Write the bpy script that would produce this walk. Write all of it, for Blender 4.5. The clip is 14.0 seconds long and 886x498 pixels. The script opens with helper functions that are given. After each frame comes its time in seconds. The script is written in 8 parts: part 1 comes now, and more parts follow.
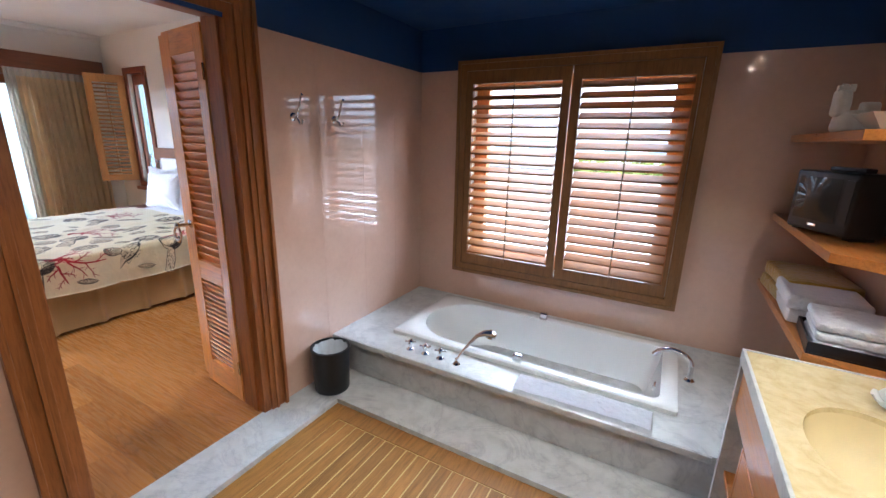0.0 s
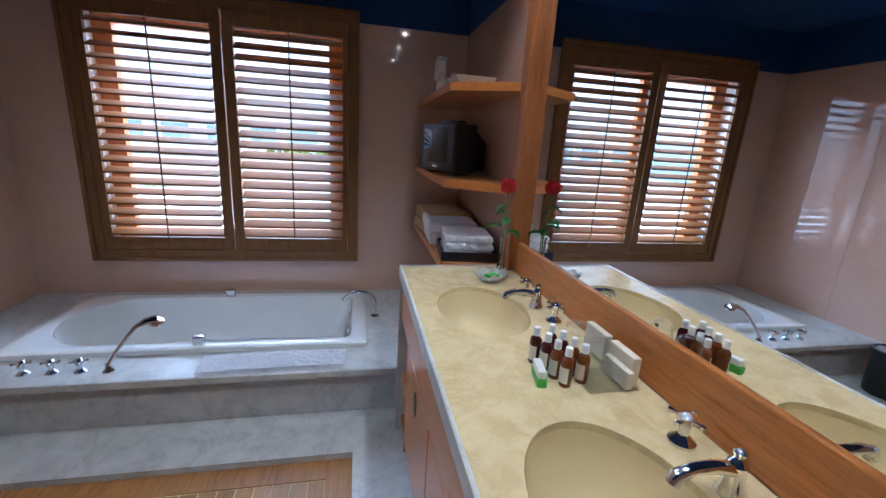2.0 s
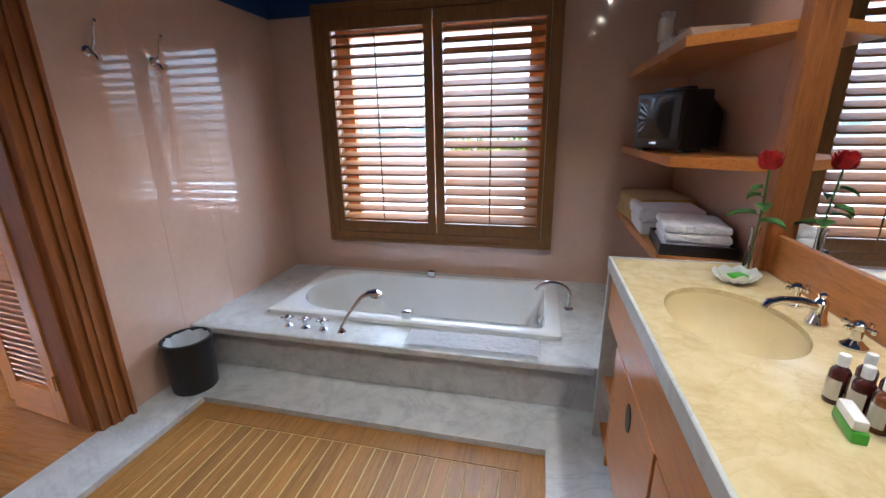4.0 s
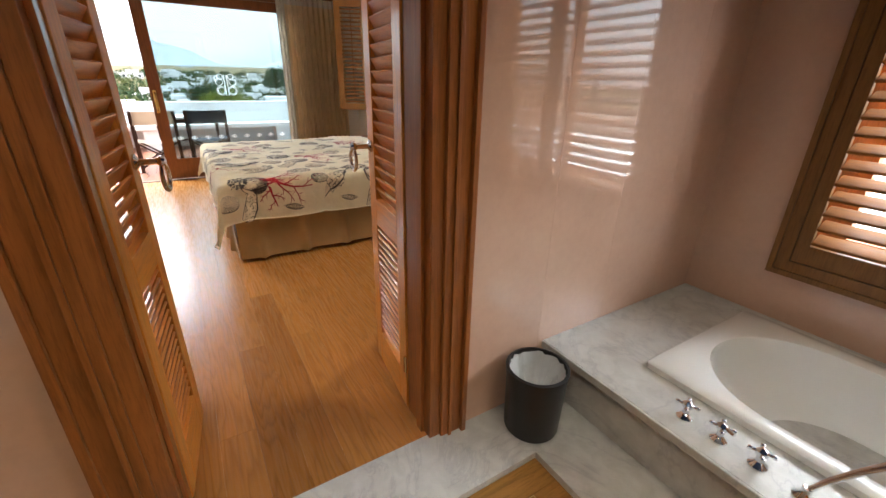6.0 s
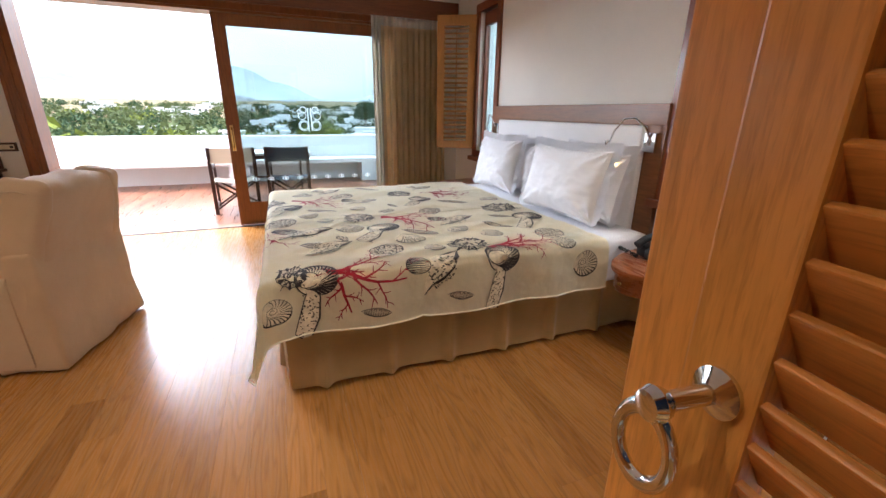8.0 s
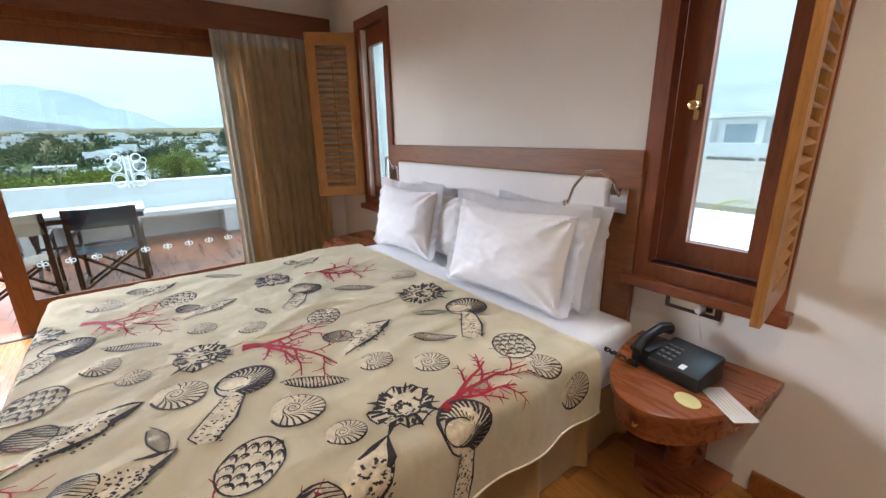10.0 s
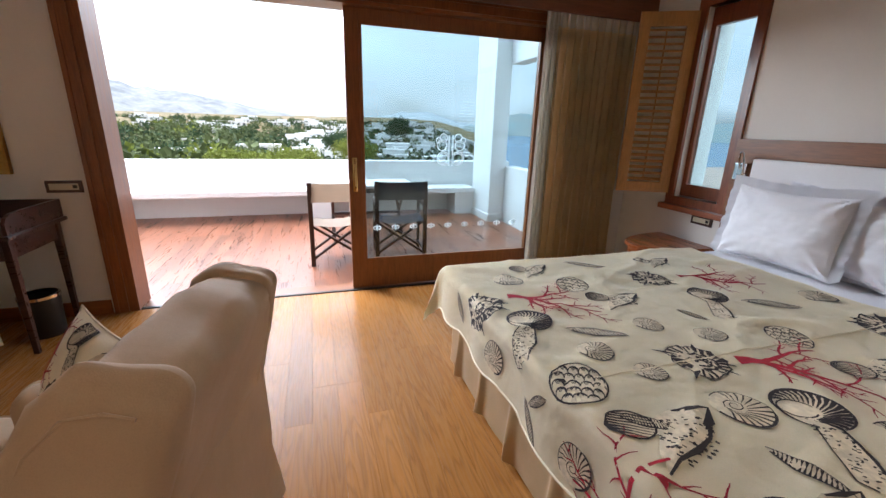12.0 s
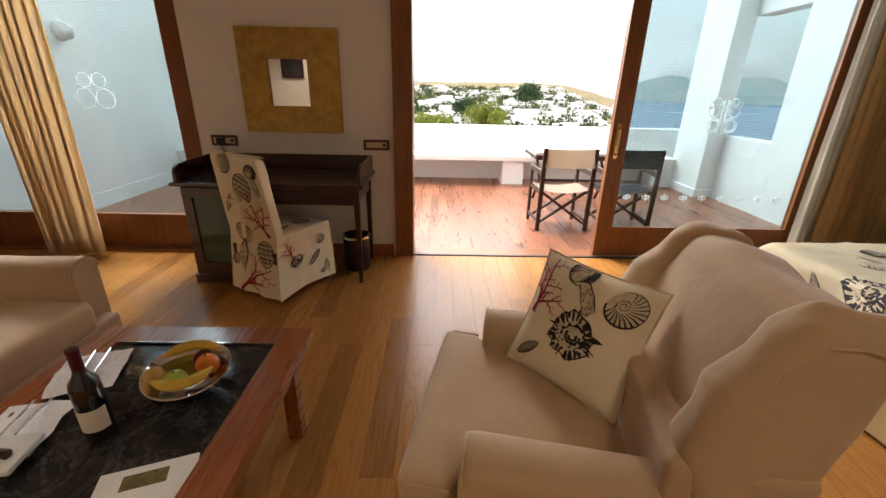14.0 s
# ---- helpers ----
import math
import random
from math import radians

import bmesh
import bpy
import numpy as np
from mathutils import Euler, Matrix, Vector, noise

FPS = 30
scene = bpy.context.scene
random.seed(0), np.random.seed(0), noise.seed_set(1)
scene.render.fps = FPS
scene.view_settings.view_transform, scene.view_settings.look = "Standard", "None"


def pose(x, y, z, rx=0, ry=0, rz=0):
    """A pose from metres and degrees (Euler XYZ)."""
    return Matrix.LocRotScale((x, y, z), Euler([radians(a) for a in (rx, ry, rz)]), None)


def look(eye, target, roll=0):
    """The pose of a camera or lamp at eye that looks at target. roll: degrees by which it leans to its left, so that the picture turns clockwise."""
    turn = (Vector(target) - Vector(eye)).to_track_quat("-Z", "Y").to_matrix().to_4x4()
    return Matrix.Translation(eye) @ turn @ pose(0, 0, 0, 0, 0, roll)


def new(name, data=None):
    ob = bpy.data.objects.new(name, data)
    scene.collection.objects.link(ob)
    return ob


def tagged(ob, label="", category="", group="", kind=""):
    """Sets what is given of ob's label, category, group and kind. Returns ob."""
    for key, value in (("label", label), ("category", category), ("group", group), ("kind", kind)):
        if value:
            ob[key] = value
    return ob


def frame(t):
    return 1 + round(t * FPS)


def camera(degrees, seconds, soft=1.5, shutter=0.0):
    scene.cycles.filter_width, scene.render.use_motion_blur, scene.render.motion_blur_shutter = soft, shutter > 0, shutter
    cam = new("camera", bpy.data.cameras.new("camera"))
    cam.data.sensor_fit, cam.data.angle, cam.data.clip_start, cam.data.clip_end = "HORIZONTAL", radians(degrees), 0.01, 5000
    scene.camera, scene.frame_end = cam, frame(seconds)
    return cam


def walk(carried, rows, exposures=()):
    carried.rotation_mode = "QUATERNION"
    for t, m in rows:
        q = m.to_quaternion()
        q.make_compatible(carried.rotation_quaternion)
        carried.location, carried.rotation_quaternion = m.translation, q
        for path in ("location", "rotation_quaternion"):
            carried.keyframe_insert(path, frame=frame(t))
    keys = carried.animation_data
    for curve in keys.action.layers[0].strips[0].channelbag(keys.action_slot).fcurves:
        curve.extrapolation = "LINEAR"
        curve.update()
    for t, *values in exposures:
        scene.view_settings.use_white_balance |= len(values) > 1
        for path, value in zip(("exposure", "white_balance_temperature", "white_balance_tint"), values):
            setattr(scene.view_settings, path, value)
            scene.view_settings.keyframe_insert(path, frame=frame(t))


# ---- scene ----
cam = camera(94.9, 14.0)
PATH = [
    (0, (0.41, 0.692, 1.644), (-0.522, 2.383, 1.124), 1.4),
    (0.5, (0.392, 0.773, 1.511), (-0.517, 2.43, 0.857), 0.6),
    (1, (0.449, 0.816, 1.478), (0.056, 2.639, 0.756), 2.2),
    (1.5, (0.551, 0.794, 1.486), (0.697, 2.69, 0.868), 3.3),
    (2, (0.561, 0.732, 1.434), (0.971, 2.624, 0.932), 3.6),
    (2.2, (0.564, 0.73, 1.415), (0.98, 2.604, 0.856), 3.9),
    (4.3, (0.4, 0.892, 1.392), (-0.316, 2.673, 0.831), -1.7),
    (4.5, (0.348, 0.969, 1.404), (-0.553, 2.663, 0.839), -2.2),
    (5, (0.202, 1.156, 1.409), (-1.071, 2.575, 0.805), -3.4),
    (5.5, (-0.091, 1.315, 1.36), (-1.557, 2.466, 0.634), -0.0),
    (6, (-0.467, 1.419, 1.367), (-2.036, 2.397, 0.605), 1.2),
    (6.5, (-0.827, 1.572, 1.37), (-2.502, 2.37, 0.624), 1.0),
    (7, (-1.201, 1.626, 1.37), (-2.934, 2.316, 0.649), 1.4),
    (7.5, (-1.571, 1.648, 1.37), (-3.338, 2.289, 0.688), 1.0),
    (8, (-1.921, 1.702, 1.369), (-3.688, 2.387, 0.729), 0.8),
    (10.3, (-3.049, 2.059, 1.545), (-4.571, 3.235, 0.995), -1.1),
    (10.5, (-3.14, 2.002, 1.55), (-4.689, 3.127, 0.971), -1.1),
    (11, (-3.315, 1.573, 1.536), (-4.995, 2.506, 0.98), -0.9),
    (11.5, (-3.508, 1.213, 1.467), (-5.292, 1.927, 0.91), 0.1),
    (12, (-3.738, 0.843, 1.453), (-5.565, 1.424, 0.882), 1.6),
    (12.5, (-3.755, 0.399, 1.453), (-5.586, 0.936, 0.854), 2.2),
    (13, (-3.796, 0.116, 1.461), (-5.628, 0.591, 0.815), 1.8),
    (13.5, (-3.965, -0.1, 1.426), (-5.812, 0.217, 0.728), 1.3),
    (14, (-3.812, -0.325, 1.418), (-5.675, -0.299, 0.691), 1.2),
]
EXPOSURES = [(0, 2.65, 5000, 10), (1, 2.18, 4850, 10), (2, 1.95, 4450, 10), (4.5, 2.3, 5250, 10), (5.5, 2.05, 5900, 10), (6.5, 2.32, 6300, 10), (8, 2.15, 5700, 10), (10.5, 1.98, 5800, 10), (11.5, 1.66, 5700, 10), (12.2, 1.5, 5700, 10), (13, 1.62, 5900, 10), (14, 1.55, 6700, 10)]
walk(cam, [(t, look(eye, target, roll)) for t, eye, target, roll in PATH], EXPOSURES)

# ---- world, sun, large lights ----
world = bpy.data.worlds.new("sky")
scene.world = world
world.use_nodes = True
wn = world.node_tree.nodes
sky = wn.new("ShaderNodeTexSky")
sky.sky_type = "NISHITA"
sky.sun_disc = False
sky.sun_elevation = radians(63)
sky.sun_rotation = radians(222)
sky.air_density = 1.3
sky.dust_density = 4.0
sky.altitude = 40
soft_sky = wn.new("ShaderNodeHueSaturation")
soft_sky.inputs["Saturation"].default_value = 0.4
soft_sky.inputs["Value"].default_value = 1.5
world.node_tree.links.new(sky.outputs[0], soft_sky.inputs["Color"])
cloud_place = wn.new("ShaderNodeTexCoord")
cloud_map = wn.new("ShaderNodeMapping")
cloud_map.inputs["Scale"].default_value = (1.0, 1.0, 3.2)
cloud = wn.new("ShaderNodeTexNoise")
cloud.inputs["Scale"].default_value, cloud.inputs["Detail"].default_value = 3.6, 7.0
world.node_tree.links.new(cloud_place.outputs["Generated"], cloud_map.inputs["Vector"])
world.node_tree.links.new(cloud_map.outputs["Vector"], cloud.inputs["Vector"])
cover = wn.new("ShaderNodeMapRange")
cover.inputs["From Min"].default_value, cover.inputs["From Max"].default_value = 0.40, 0.60
cover.inputs["To Min"].default_value, cover.inputs["To Max"].default_value = 0.1, 0.95
overcast = wn.new("ShaderNodeMixRGB")
overcast.inputs["Color2"].default_value = (5.6, 5.65, 5.7, 1)
wl_ = world.node_tree.links
wl_.new(cloud.outputs["Fac"], cover.inputs["Value"])
wl_.new(cover.outputs["Result"], overcast.inputs["Fac"])
wl_.new(soft_sky.outputs[0], overcast.inputs["Color1"])
wl_.new(overcast.outputs[0], wn["Background"].inputs["Color"])
wn["Background"].inputs["Strength"].default_value = 0.13


def lamp(name, kind, m, energy, color=(1, 1, 1), **kw):
    data = bpy.data.lights.new(name, kind)
    data.energy, data.color = energy, color
    for k, v in kw.items():
        if k == "size":
            data.size = v
        if k == "size_y":
            data.shape, data.size_y = "RECTANGLE", v
        if k == "angle":
            data.angle = v
        if k == "spread":
            data.spread = v
        if k == "soft":
            data.shadow_soft_size = v
        if k == "spot":
            data.spot_size, data.spot_blend = v, 0.6
    ob = new(name, data)
    ob.matrix_world = m
    return ob


# hazy sun, high over the sea side
lamp("sun", "SUN", look((0, 0, 30), (10, 11, 0)), 1.2, (1.0, 0.96, 0.9), angle=radians(12))
# unseen area lamps added as skylight through the terrace doors, the far glazing, the bathroom window and the two bed
# windows
lamp("daylight_terrace_door", "AREA", look((-12.6, -1.6, 4.6), (-4.8, 2.4, 1.5)), 140, (0.97, 0.98, 1.0), size=8.0, size_y=2.8, spread=radians(105))
lamp("daylight_far_glazing", "AREA", look((-12.4, -3.2, 4.6), (-4.4, -2.4, 1.0)), 66, (0.97, 0.98, 1.0), size=2.4, size_y=1.8, spread=radians(85))
# extra fill lamp, added out of view to brighten the headboard wall
lamp("fill_south_west", "AREA", look((-16.0, -10.0, 3.4), (-4.8, 3.6, 1.9)), 170, (1.0, 0.98, 0.95), size=5.0, size_y=2.4, spread=radians(120))
lamp("daylight_bath_window", "AREA", look((3.4, 7.4, 5.0), (3.4, 2.6, 1.0)), 780, (0.94, 0.965, 0.95), size=11.6, size_y=4.0)
lamp("daylight_bed_window", "AREA", look((-3.55, 5.2, 3.6), (-3.55, 3.6, 1.2)), 18, (0.97, 0.98, 1.0), size=0.9, size_y=1.2)


# ---- materials ----
def shader(name, base=(0.5, 0.5, 0.5), rough=0.5, metal=0.0, spec=0.5, transmission=0.0, ior=1.45, coat=0.0, sheen=0.0):
    m = bpy.data.materials.new(name)
    m.use_nodes = True
    p = m.node_tree.nodes["Principled BSDF"]
    p.inputs["Base Color"].default_value = (*base, 1)
    p.inputs["Roughness"].default_value = rough
    p.inputs["Metallic"].default_value = metal
    p.inputs["Specular IOR Level"].default_value = spec
    p.inputs["Transmission Weight"].default_value = transmission
    p.inputs["IOR"].default_value = ior
    p.inputs["Coat Weight"].default_value = coat
    p.inputs["Coat Roughness"].default_value = 0.12
    p.inputs["Sheen Weight"].default_value = sheen
    return m, m.node_tree, p


def node(t, kind, **values):
    n = t.nodes.new(kind)
    for k, v in values.items():
        n.inputs[k].default_value = v
    return n


def place_coords(t, scale, shuffle=False):
    """Object coordinates at a scale, shifted from piece to piece where shuffle is set."""
    tc = node(t, "ShaderNodeTexCoord")
    mp = node(t, "ShaderNodeMapping", Scale=scale)
    t.links.new(tc.outputs["Object"], mp.inputs["Vector"])
    if shuffle:
        info = node(t, "ShaderNodeObjectInfo")
        mul = t.nodes.new("ShaderNodeMath")
        mul.operation = "MULTIPLY"
        mul.inputs[1].default_value = 37.0
        t.links.new(info.outputs["Random"], mul.inputs[0])
        comb = node(t, "ShaderNodeCombineXYZ")
        for a in "XYZ":
            t.links.new(mul.outputs[0], comb.inputs[a])
        t.links.new(comb.outputs[0], mp.inputs["Location"])
    return mp.outputs["Vector"]


def ramp(t, source, stops):
    r = t.nodes.new("ShaderNodeValToRGB")
    while len(r.color_ramp.elements) < len(stops):
        r.color_ramp.elements.new(0.5)
    for e, (at, c) in zip(r.color_ramp.elements, stops):
        e.position, e.color = at, (*c, 1)
    t.links.new(source, r.inputs["Fac"])
    return r.outputs["Color"]


def bumped(t, p, source, strength, distance):
    b = node(t, "ShaderNodeBump", Strength=strength, Distance=distance)
    t.links.new(source, b.inputs["Height"])
    t.links.new(b.outputs["Normal"], p.inputs["Normal"])


def mixed(t, a, b, fac, how="MIX"):
    m = t.nodes.new("ShaderNodeMix")
    m.data_type, m.blend_type = "RGBA", how
    for s, i in ((a, "A"), (b, "B")):
        sock = [x for x in m.inputs if x.name == i and x.type == "RGBA"][0]
        if isinstance(s, tuple):
            sock.default_value = (*s, 1)
        else:
            t.links.new(s, sock)
    if isinstance(fac, float):
        m.inputs[0].default_value = fac
    else:
        t.links.new(fac, m.inputs[0])
    return [x for x in m.outputs if x.type == "RGBA"][0]


def tone(c, f):
    return tuple(min(1.0, x * f) for x in c)


def wood(name, c, rough=0.4, axis="X", shuffle=False, contrast=0.45, spread=0.25, coat=0.0, fine=1.0):
    m, t, p = shader(name, c, rough, coat=coat)
    s = {"X": (1.2, 14, 14), "Y": (14, 1.2, 14), "Z": (14, 14, 1.2)}[axis]
    v = place_coords(t, tuple(x * fine for x in s), shuffle)
    grain = node(t, "ShaderNodeTexNoise", Scale=1.6, Detail=7.0, Roughness=0.62, Distortion=1.4)
    t.links.new(v, grain.inputs["Vector"])
    pores = node(t, "ShaderNodeTexNoise", Scale=9.0, Detail=3.0, Roughness=0.7)
    t.links.new(v, pores.inputs["Vector"])
    dark, light = tone(c, 1 - contrast), tone(c, 1 + contrast * 0.6)
    col = ramp(t, grain.outputs["Fac"], [(0.28, dark), (0.5, c), (0.72, light)])
    col = mixed(t, col, ramp(t, pores.outputs["Fac"], [(0.36, (0.62, 0.58, 0.55)), (0.52, (1, 1, 1))]), 0.55, "MULTIPLY")
    if shuffle:
        info = node(t, "ShaderNodeObjectInfo")
        col = mixed(t, col, ramp(t, info.outputs["Random"], [(0.0, (1 - spread,) * 3), (0.5, (1, 0.97, 0.95)), (1.0, (1 + spread * 0.3,) * 3)]), 1.0, "MULTIPLY")
    t.links.new(col, p.inputs["Base Color"])
    rr = ramp(t, grain.outputs["Fac"], [(0.3, (rough * 0.8,) * 3), (0.7, (min(1, rough * 1.25),) * 3)])
    t.links.new(rr, p.inputs["Roughness"])
    bumped(t, p, pores.outputs["Fac"], 0.12, 0.002)
    return m


def mottled(name, c, rough=0.6, amount=0.12, scale=3.0, bump=0.1, bump_scale=60.0, metal=0.0, coat=0.0, sheen=0.0, second=None, spec=0.5):
    m, t, p = shader(name, c, rough, metal, coat=coat, sheen=sheen, spec=spec)
    v = place_coords(t, (1, 1, 1))
    big = node(t, "ShaderNodeTexNoise", Scale=scale, Detail=5.0, Roughness=0.55)
    t.links.new(v, big.inputs["Vector"])
    fine = node(t, "ShaderNodeTexNoise", Scale=bump_scale, Detail=4.0, Roughness=0.6)
    t.links.new(v, fine.inputs["Vector"])
    b = second or tone(c, 1 - amount)
    col = ramp(t, big.outputs["Fac"], [(0.32, b), (0.68, tone(c, 1 + amount * 0.4))])
    col = mixed(t, col, ramp(t, fine.outputs["Fac"], [(0.3, (1 - amount * 0.6,) * 3), (0.6, (1, 1, 1))]), 0.7, "MULTIPLY")
    t.links.new(col, p.inputs["Base Color"])
    t.links.new(ramp(t, big.outputs["Fac"], [(0.3, (rough * 0.85,) * 3), (0.7, (min(1, rough * 1.15),) * 3)]), p.inputs["Roughness"])
    bumped(t, p, fine.outputs["Fac"], bump, 0.003)
    return m


def marble(name, c, vein, rough=0.2, scale=2.5):
    m, t, p = shader(name, c, rough)
    v = place_coords(t, (1, 1, 1))
    n = node(t, "ShaderNodeTexNoise", Scale=scale, Detail=9.0, Roughness=0.65, Distortion=1.2)
    t.links.new(v, n.inputs["Vector"])
    cloud = node(t, "ShaderNodeTexNoise", Scale=scale * 4, Detail=6.0, Roughness=0.6, Distortion=0.4)
    t.links.new(v, cloud.inputs["Vector"])
    col = ramp(t, n.outputs["Fac"], [(0.40, c), (0.475, tone(c, 0.97)), (0.5, vein), (0.525, tone(c, 0.98)), (0.62, tone(c, 1.03))])
    col = mixed(t, col, ramp(t, cloud.outputs["Fac"], [(0.35, tone(vein, 1.05)), (0.6, (1, 1, 1))]), 0.35, "MULTIPLY")
    t.links.new(col, p.inputs["Base Color"])
    bumped(t, p, cloud.outputs["Fac"], 0.03, 0.002)
    return m


def cloth(name, c, rough=0.85, weave=900.0, amount=0.1, sheen=0.3, crease=0.25, crease_scale=7.0):
    m, t, p = shader(name, c, rough, sheen=sheen, spec=0.2)
    v = place_coords(t, (1, 1, 1))
    folds = node(t, "ShaderNodeTexNoise", Scale=crease_scale, Detail=3.0, Roughness=0.5, Distortion=0.15)
    t.links.new(v, folds.inputs["Vector"])
    thread = node(t, "ShaderNodeTexNoise", Scale=weave * 0.35, Detail=2.0)
    t.links.new(v, thread.inputs["Vector"])
    # hollows of the folds are painted darker, crease shade within the base colour
    col = ramp(t, folds.outputs["Fac"], [(0.3, tone(c, 1 - amount)), (0.7, tone(c, 1 + amount * 0.3))])
    col = mixed(t, col, ramp(t, thread.outputs["Fac"], [(0.3, (0.9, 0.9, 0.9)), (0.6, (1, 1, 1))]), 0.6, "MULTIPLY")
    t.links.new(col, p.inputs["Base Color"])
    add = t.nodes.new("ShaderNodeMath")
    add.operation = "MULTIPLY_ADD"
    add.inputs[1].default_value = 0.04
    t.links.new(thread.outputs["Fac"], add.inputs[0])
    t.links.new(folds.outputs["Fac"], add.inputs[2])
    bumped(t, p, add.outputs[0], crease, 0.03)
    return m


def clear_glass(name, c=(1, 1, 1), rough=0.0):
    """Thin pane: clear, with the mirror gloss of its surface."""
    m = bpy.data.materials.new(name)
    m.use_nodes = True
    t = m.node_tree
    out = t.nodes["Material Output"]
    t.nodes.remove(t.nodes["Principled BSDF"])
    clear = node(t, "ShaderNodeBsdfTransparent", Color=(*c, 1))
    gloss = node(t, "ShaderNodeBsdfGlossy", Color=(1, 1, 1, 1), Roughness=rough)
    facing = node(t, "ShaderNodeLayerWeight", Blend=0.5)
    steep = t.nodes.new("ShaderNodeMath")
    steep.operation = "POWER"
    steep.inputs[1].default_value = 5.0
    t.links.new(facing.outputs["Facing"], steep.inputs[0])
    fres = t.nodes.new("ShaderNodeMath")
    fres.operation = "MULTIPLY_ADD"
    fres.inputs[1].default_value, fres.inputs[2].default_value = 0.96, 0.04
    t.links.new(steep.outputs[0], fres.inputs[0])
    mix = node(t, "ShaderNodeMixShader")
    t.links.new(fres.outputs[0], mix.inputs[0])
    t.links.new(clear.outputs[0], mix.inputs[1])
    t.links.new(gloss.outputs[0], mix.inputs[2])
    t.links.new(mix.outputs[0], out.inputs["Surface"])
    return m


def let_through(m, c, share):
    """Lets a share of the light that falls on one side of a thin sheet glow through to the other."""
    t = m.node_tree
    mix = node(t, "ShaderNodeMixShader", Fac=share)
    thin = node(t, "ShaderNodeBsdfTranslucent", Color=(*c, 1))
    t.links.new(t.nodes["Principled BSDF"].outputs[0], mix.inputs[1])
    t.links.new(thin.outputs[0], mix.inputs[2])
    t.links.new(mix.outputs[0], t.nodes["Material Output"].inputs["Surface"])


def glow(name, c, strength):
    m, t, p = shader(name, c, 0.5)
    p.inputs["Emission Color"].default_value = (*c, 1)
    p.inputs["Emission Strength"].default_value = strength
    return m


def oak_boards(name, c, rough, spread):
    """Oiled oak with arched growth rings, each board cut from another place."""
    m, t, p = shader(name, c, rough, spec=0.18)
    v = place_coords(t, (0.55, 5.5, 5.5), True)
    warp = node(t, "ShaderNodeTexNoise", Scale=1.1, Detail=3.0, Roughness=0.5)
    t.links.new(v, warp.inputs["Vector"])
    rings = t.nodes.new("ShaderNodeMath")
    rings.operation = "MULTIPLY"
    rings.inputs[1].default_value = 17.0
    t.links.new(warp.outputs["Fac"], rings.inputs[0])
    saw = t.nodes.new("ShaderNodeMath")
    saw.operation = "FRACT"
    t.links.new(rings.outputs[0], saw.inputs[0])
    v2 = place_coords(t, (3.0, 70, 70), True)
    pores = node(t, "ShaderNodeTexNoise", Scale=1.5, Detail=4.0, Roughness=0.7)
    t.links.new(v2, pores.inputs["Vector"])
    col = ramp(t, saw.outputs[0], [(0.0, tone(c, 0.80)), (0.25, tone(c, 0.97)), (0.75, tone(c, 1.06)), (1.0, tone(c, 0.84))])
    col = mixed(t, col, ramp(t, pores.outputs["Fac"], [(0.34, (0.72, 0.68, 0.64)), (0.50, (1, 1, 1))]), 0.38, "MULTIPLY")
    info = node(t, "ShaderNodeObjectInfo")
    col = mixed(t, col, ramp(t, info.outputs["Random"], [(0.0, (1 - spread, 1 - spread * 1.1, 1 - spread * 1.2)), (0.3, (0.93, 0.92, 0.9)), (0.6, (1, 1, 1)), (1.0, (1.08, 1.06, 1.04))]), 1.0, "MULTIPLY")
    t.links.new(col, p.inputs["Base Color"])
    t.links.new(ramp(t, pores.outputs["Fac"], [(0.35, (rough * 1.35,) * 3), (0.6, (rough * 0.92,) * 3)]), p.inputs["Roughness"])
    bumped(t, p, pores.outputs["Fac"], 0.06, 0.001)
    return m


CASING = (0.30, 0.105, 0.024)
wood_floor = oak_boards("oiled_oak_floor", (0.41, 0.185, 0.05), 0.25, 0.30)
wood_deck = wood("weathered_deck", (0.26, 0.105, 0.058), 0.3, "X", True, 0.4, 0.35)
wood_slat_pan = wood("teak_duckboard", (0.33, 0.165, 0.038), 0.42, "Y", True, 0.35, 0.25)
wood_x = wood("varnished_wood_x", CASING, 0.35, "X", contrast=0.3, coat=0.2)
wood_y = wood("varnished_wood_y", CASING, 0.35, "Y", contrast=0.3, coat=0.2)
wood_z = wood("varnished_wood_z", CASING, 0.35, "Z", contrast=0.3, coat=0.2)
door_z = wood("door_wood_upright", (0.64, 0.27, 0.05), 0.34, "Z", contrast=0.25, coat=0.25)
door_x = wood("door_wood_level", (0.64, 0.27, 0.05), 0.34, "X", contrast=0.25, coat=0.25)
slat_wood = wood("louvre_wood", (0.60, 0.24, 0.045), 0.36, "X", True, 0.2, 0.12, coat=0.2)
pine_z = wood("light_shutter_upright", (0.42, 0.20, 0.055), 0.4, "Z", contrast=0.2)
pine_x = wood("light_shutter_level", (0.42, 0.20, 0.055), 0.4, "X", True, 0.2, 0.1)
bath_frame = wood("bath_shutter_frame", (0.235, 0.115, 0.035), 0.42, "Z", contrast=0.2)
bath_slat = wood("bath_louvre", (0.31, 0.12, 0.02), 0.6, "X", True, 0.2, 0.1)
outer_sash = wood("outer_sash_wood", (0.50, 0.17, 0.035), 0.4, "Z", contrast=0.2)
shelf_wood = wood("shelf_wood", (0.50, 0.19, 0.035), 0.33, "Y", contrast=0.22, coat=0.25)
redwood_z = wood("red_window_wood", (0.22, 0.062, 0.022), 0.35, "Z", contrast=0.3, coat=0.2)
redwood_x = wood("red_window_wood_level", (0.22, 0.062, 0.022), 0.35, "X", contrast=0.3, coat=0.2)
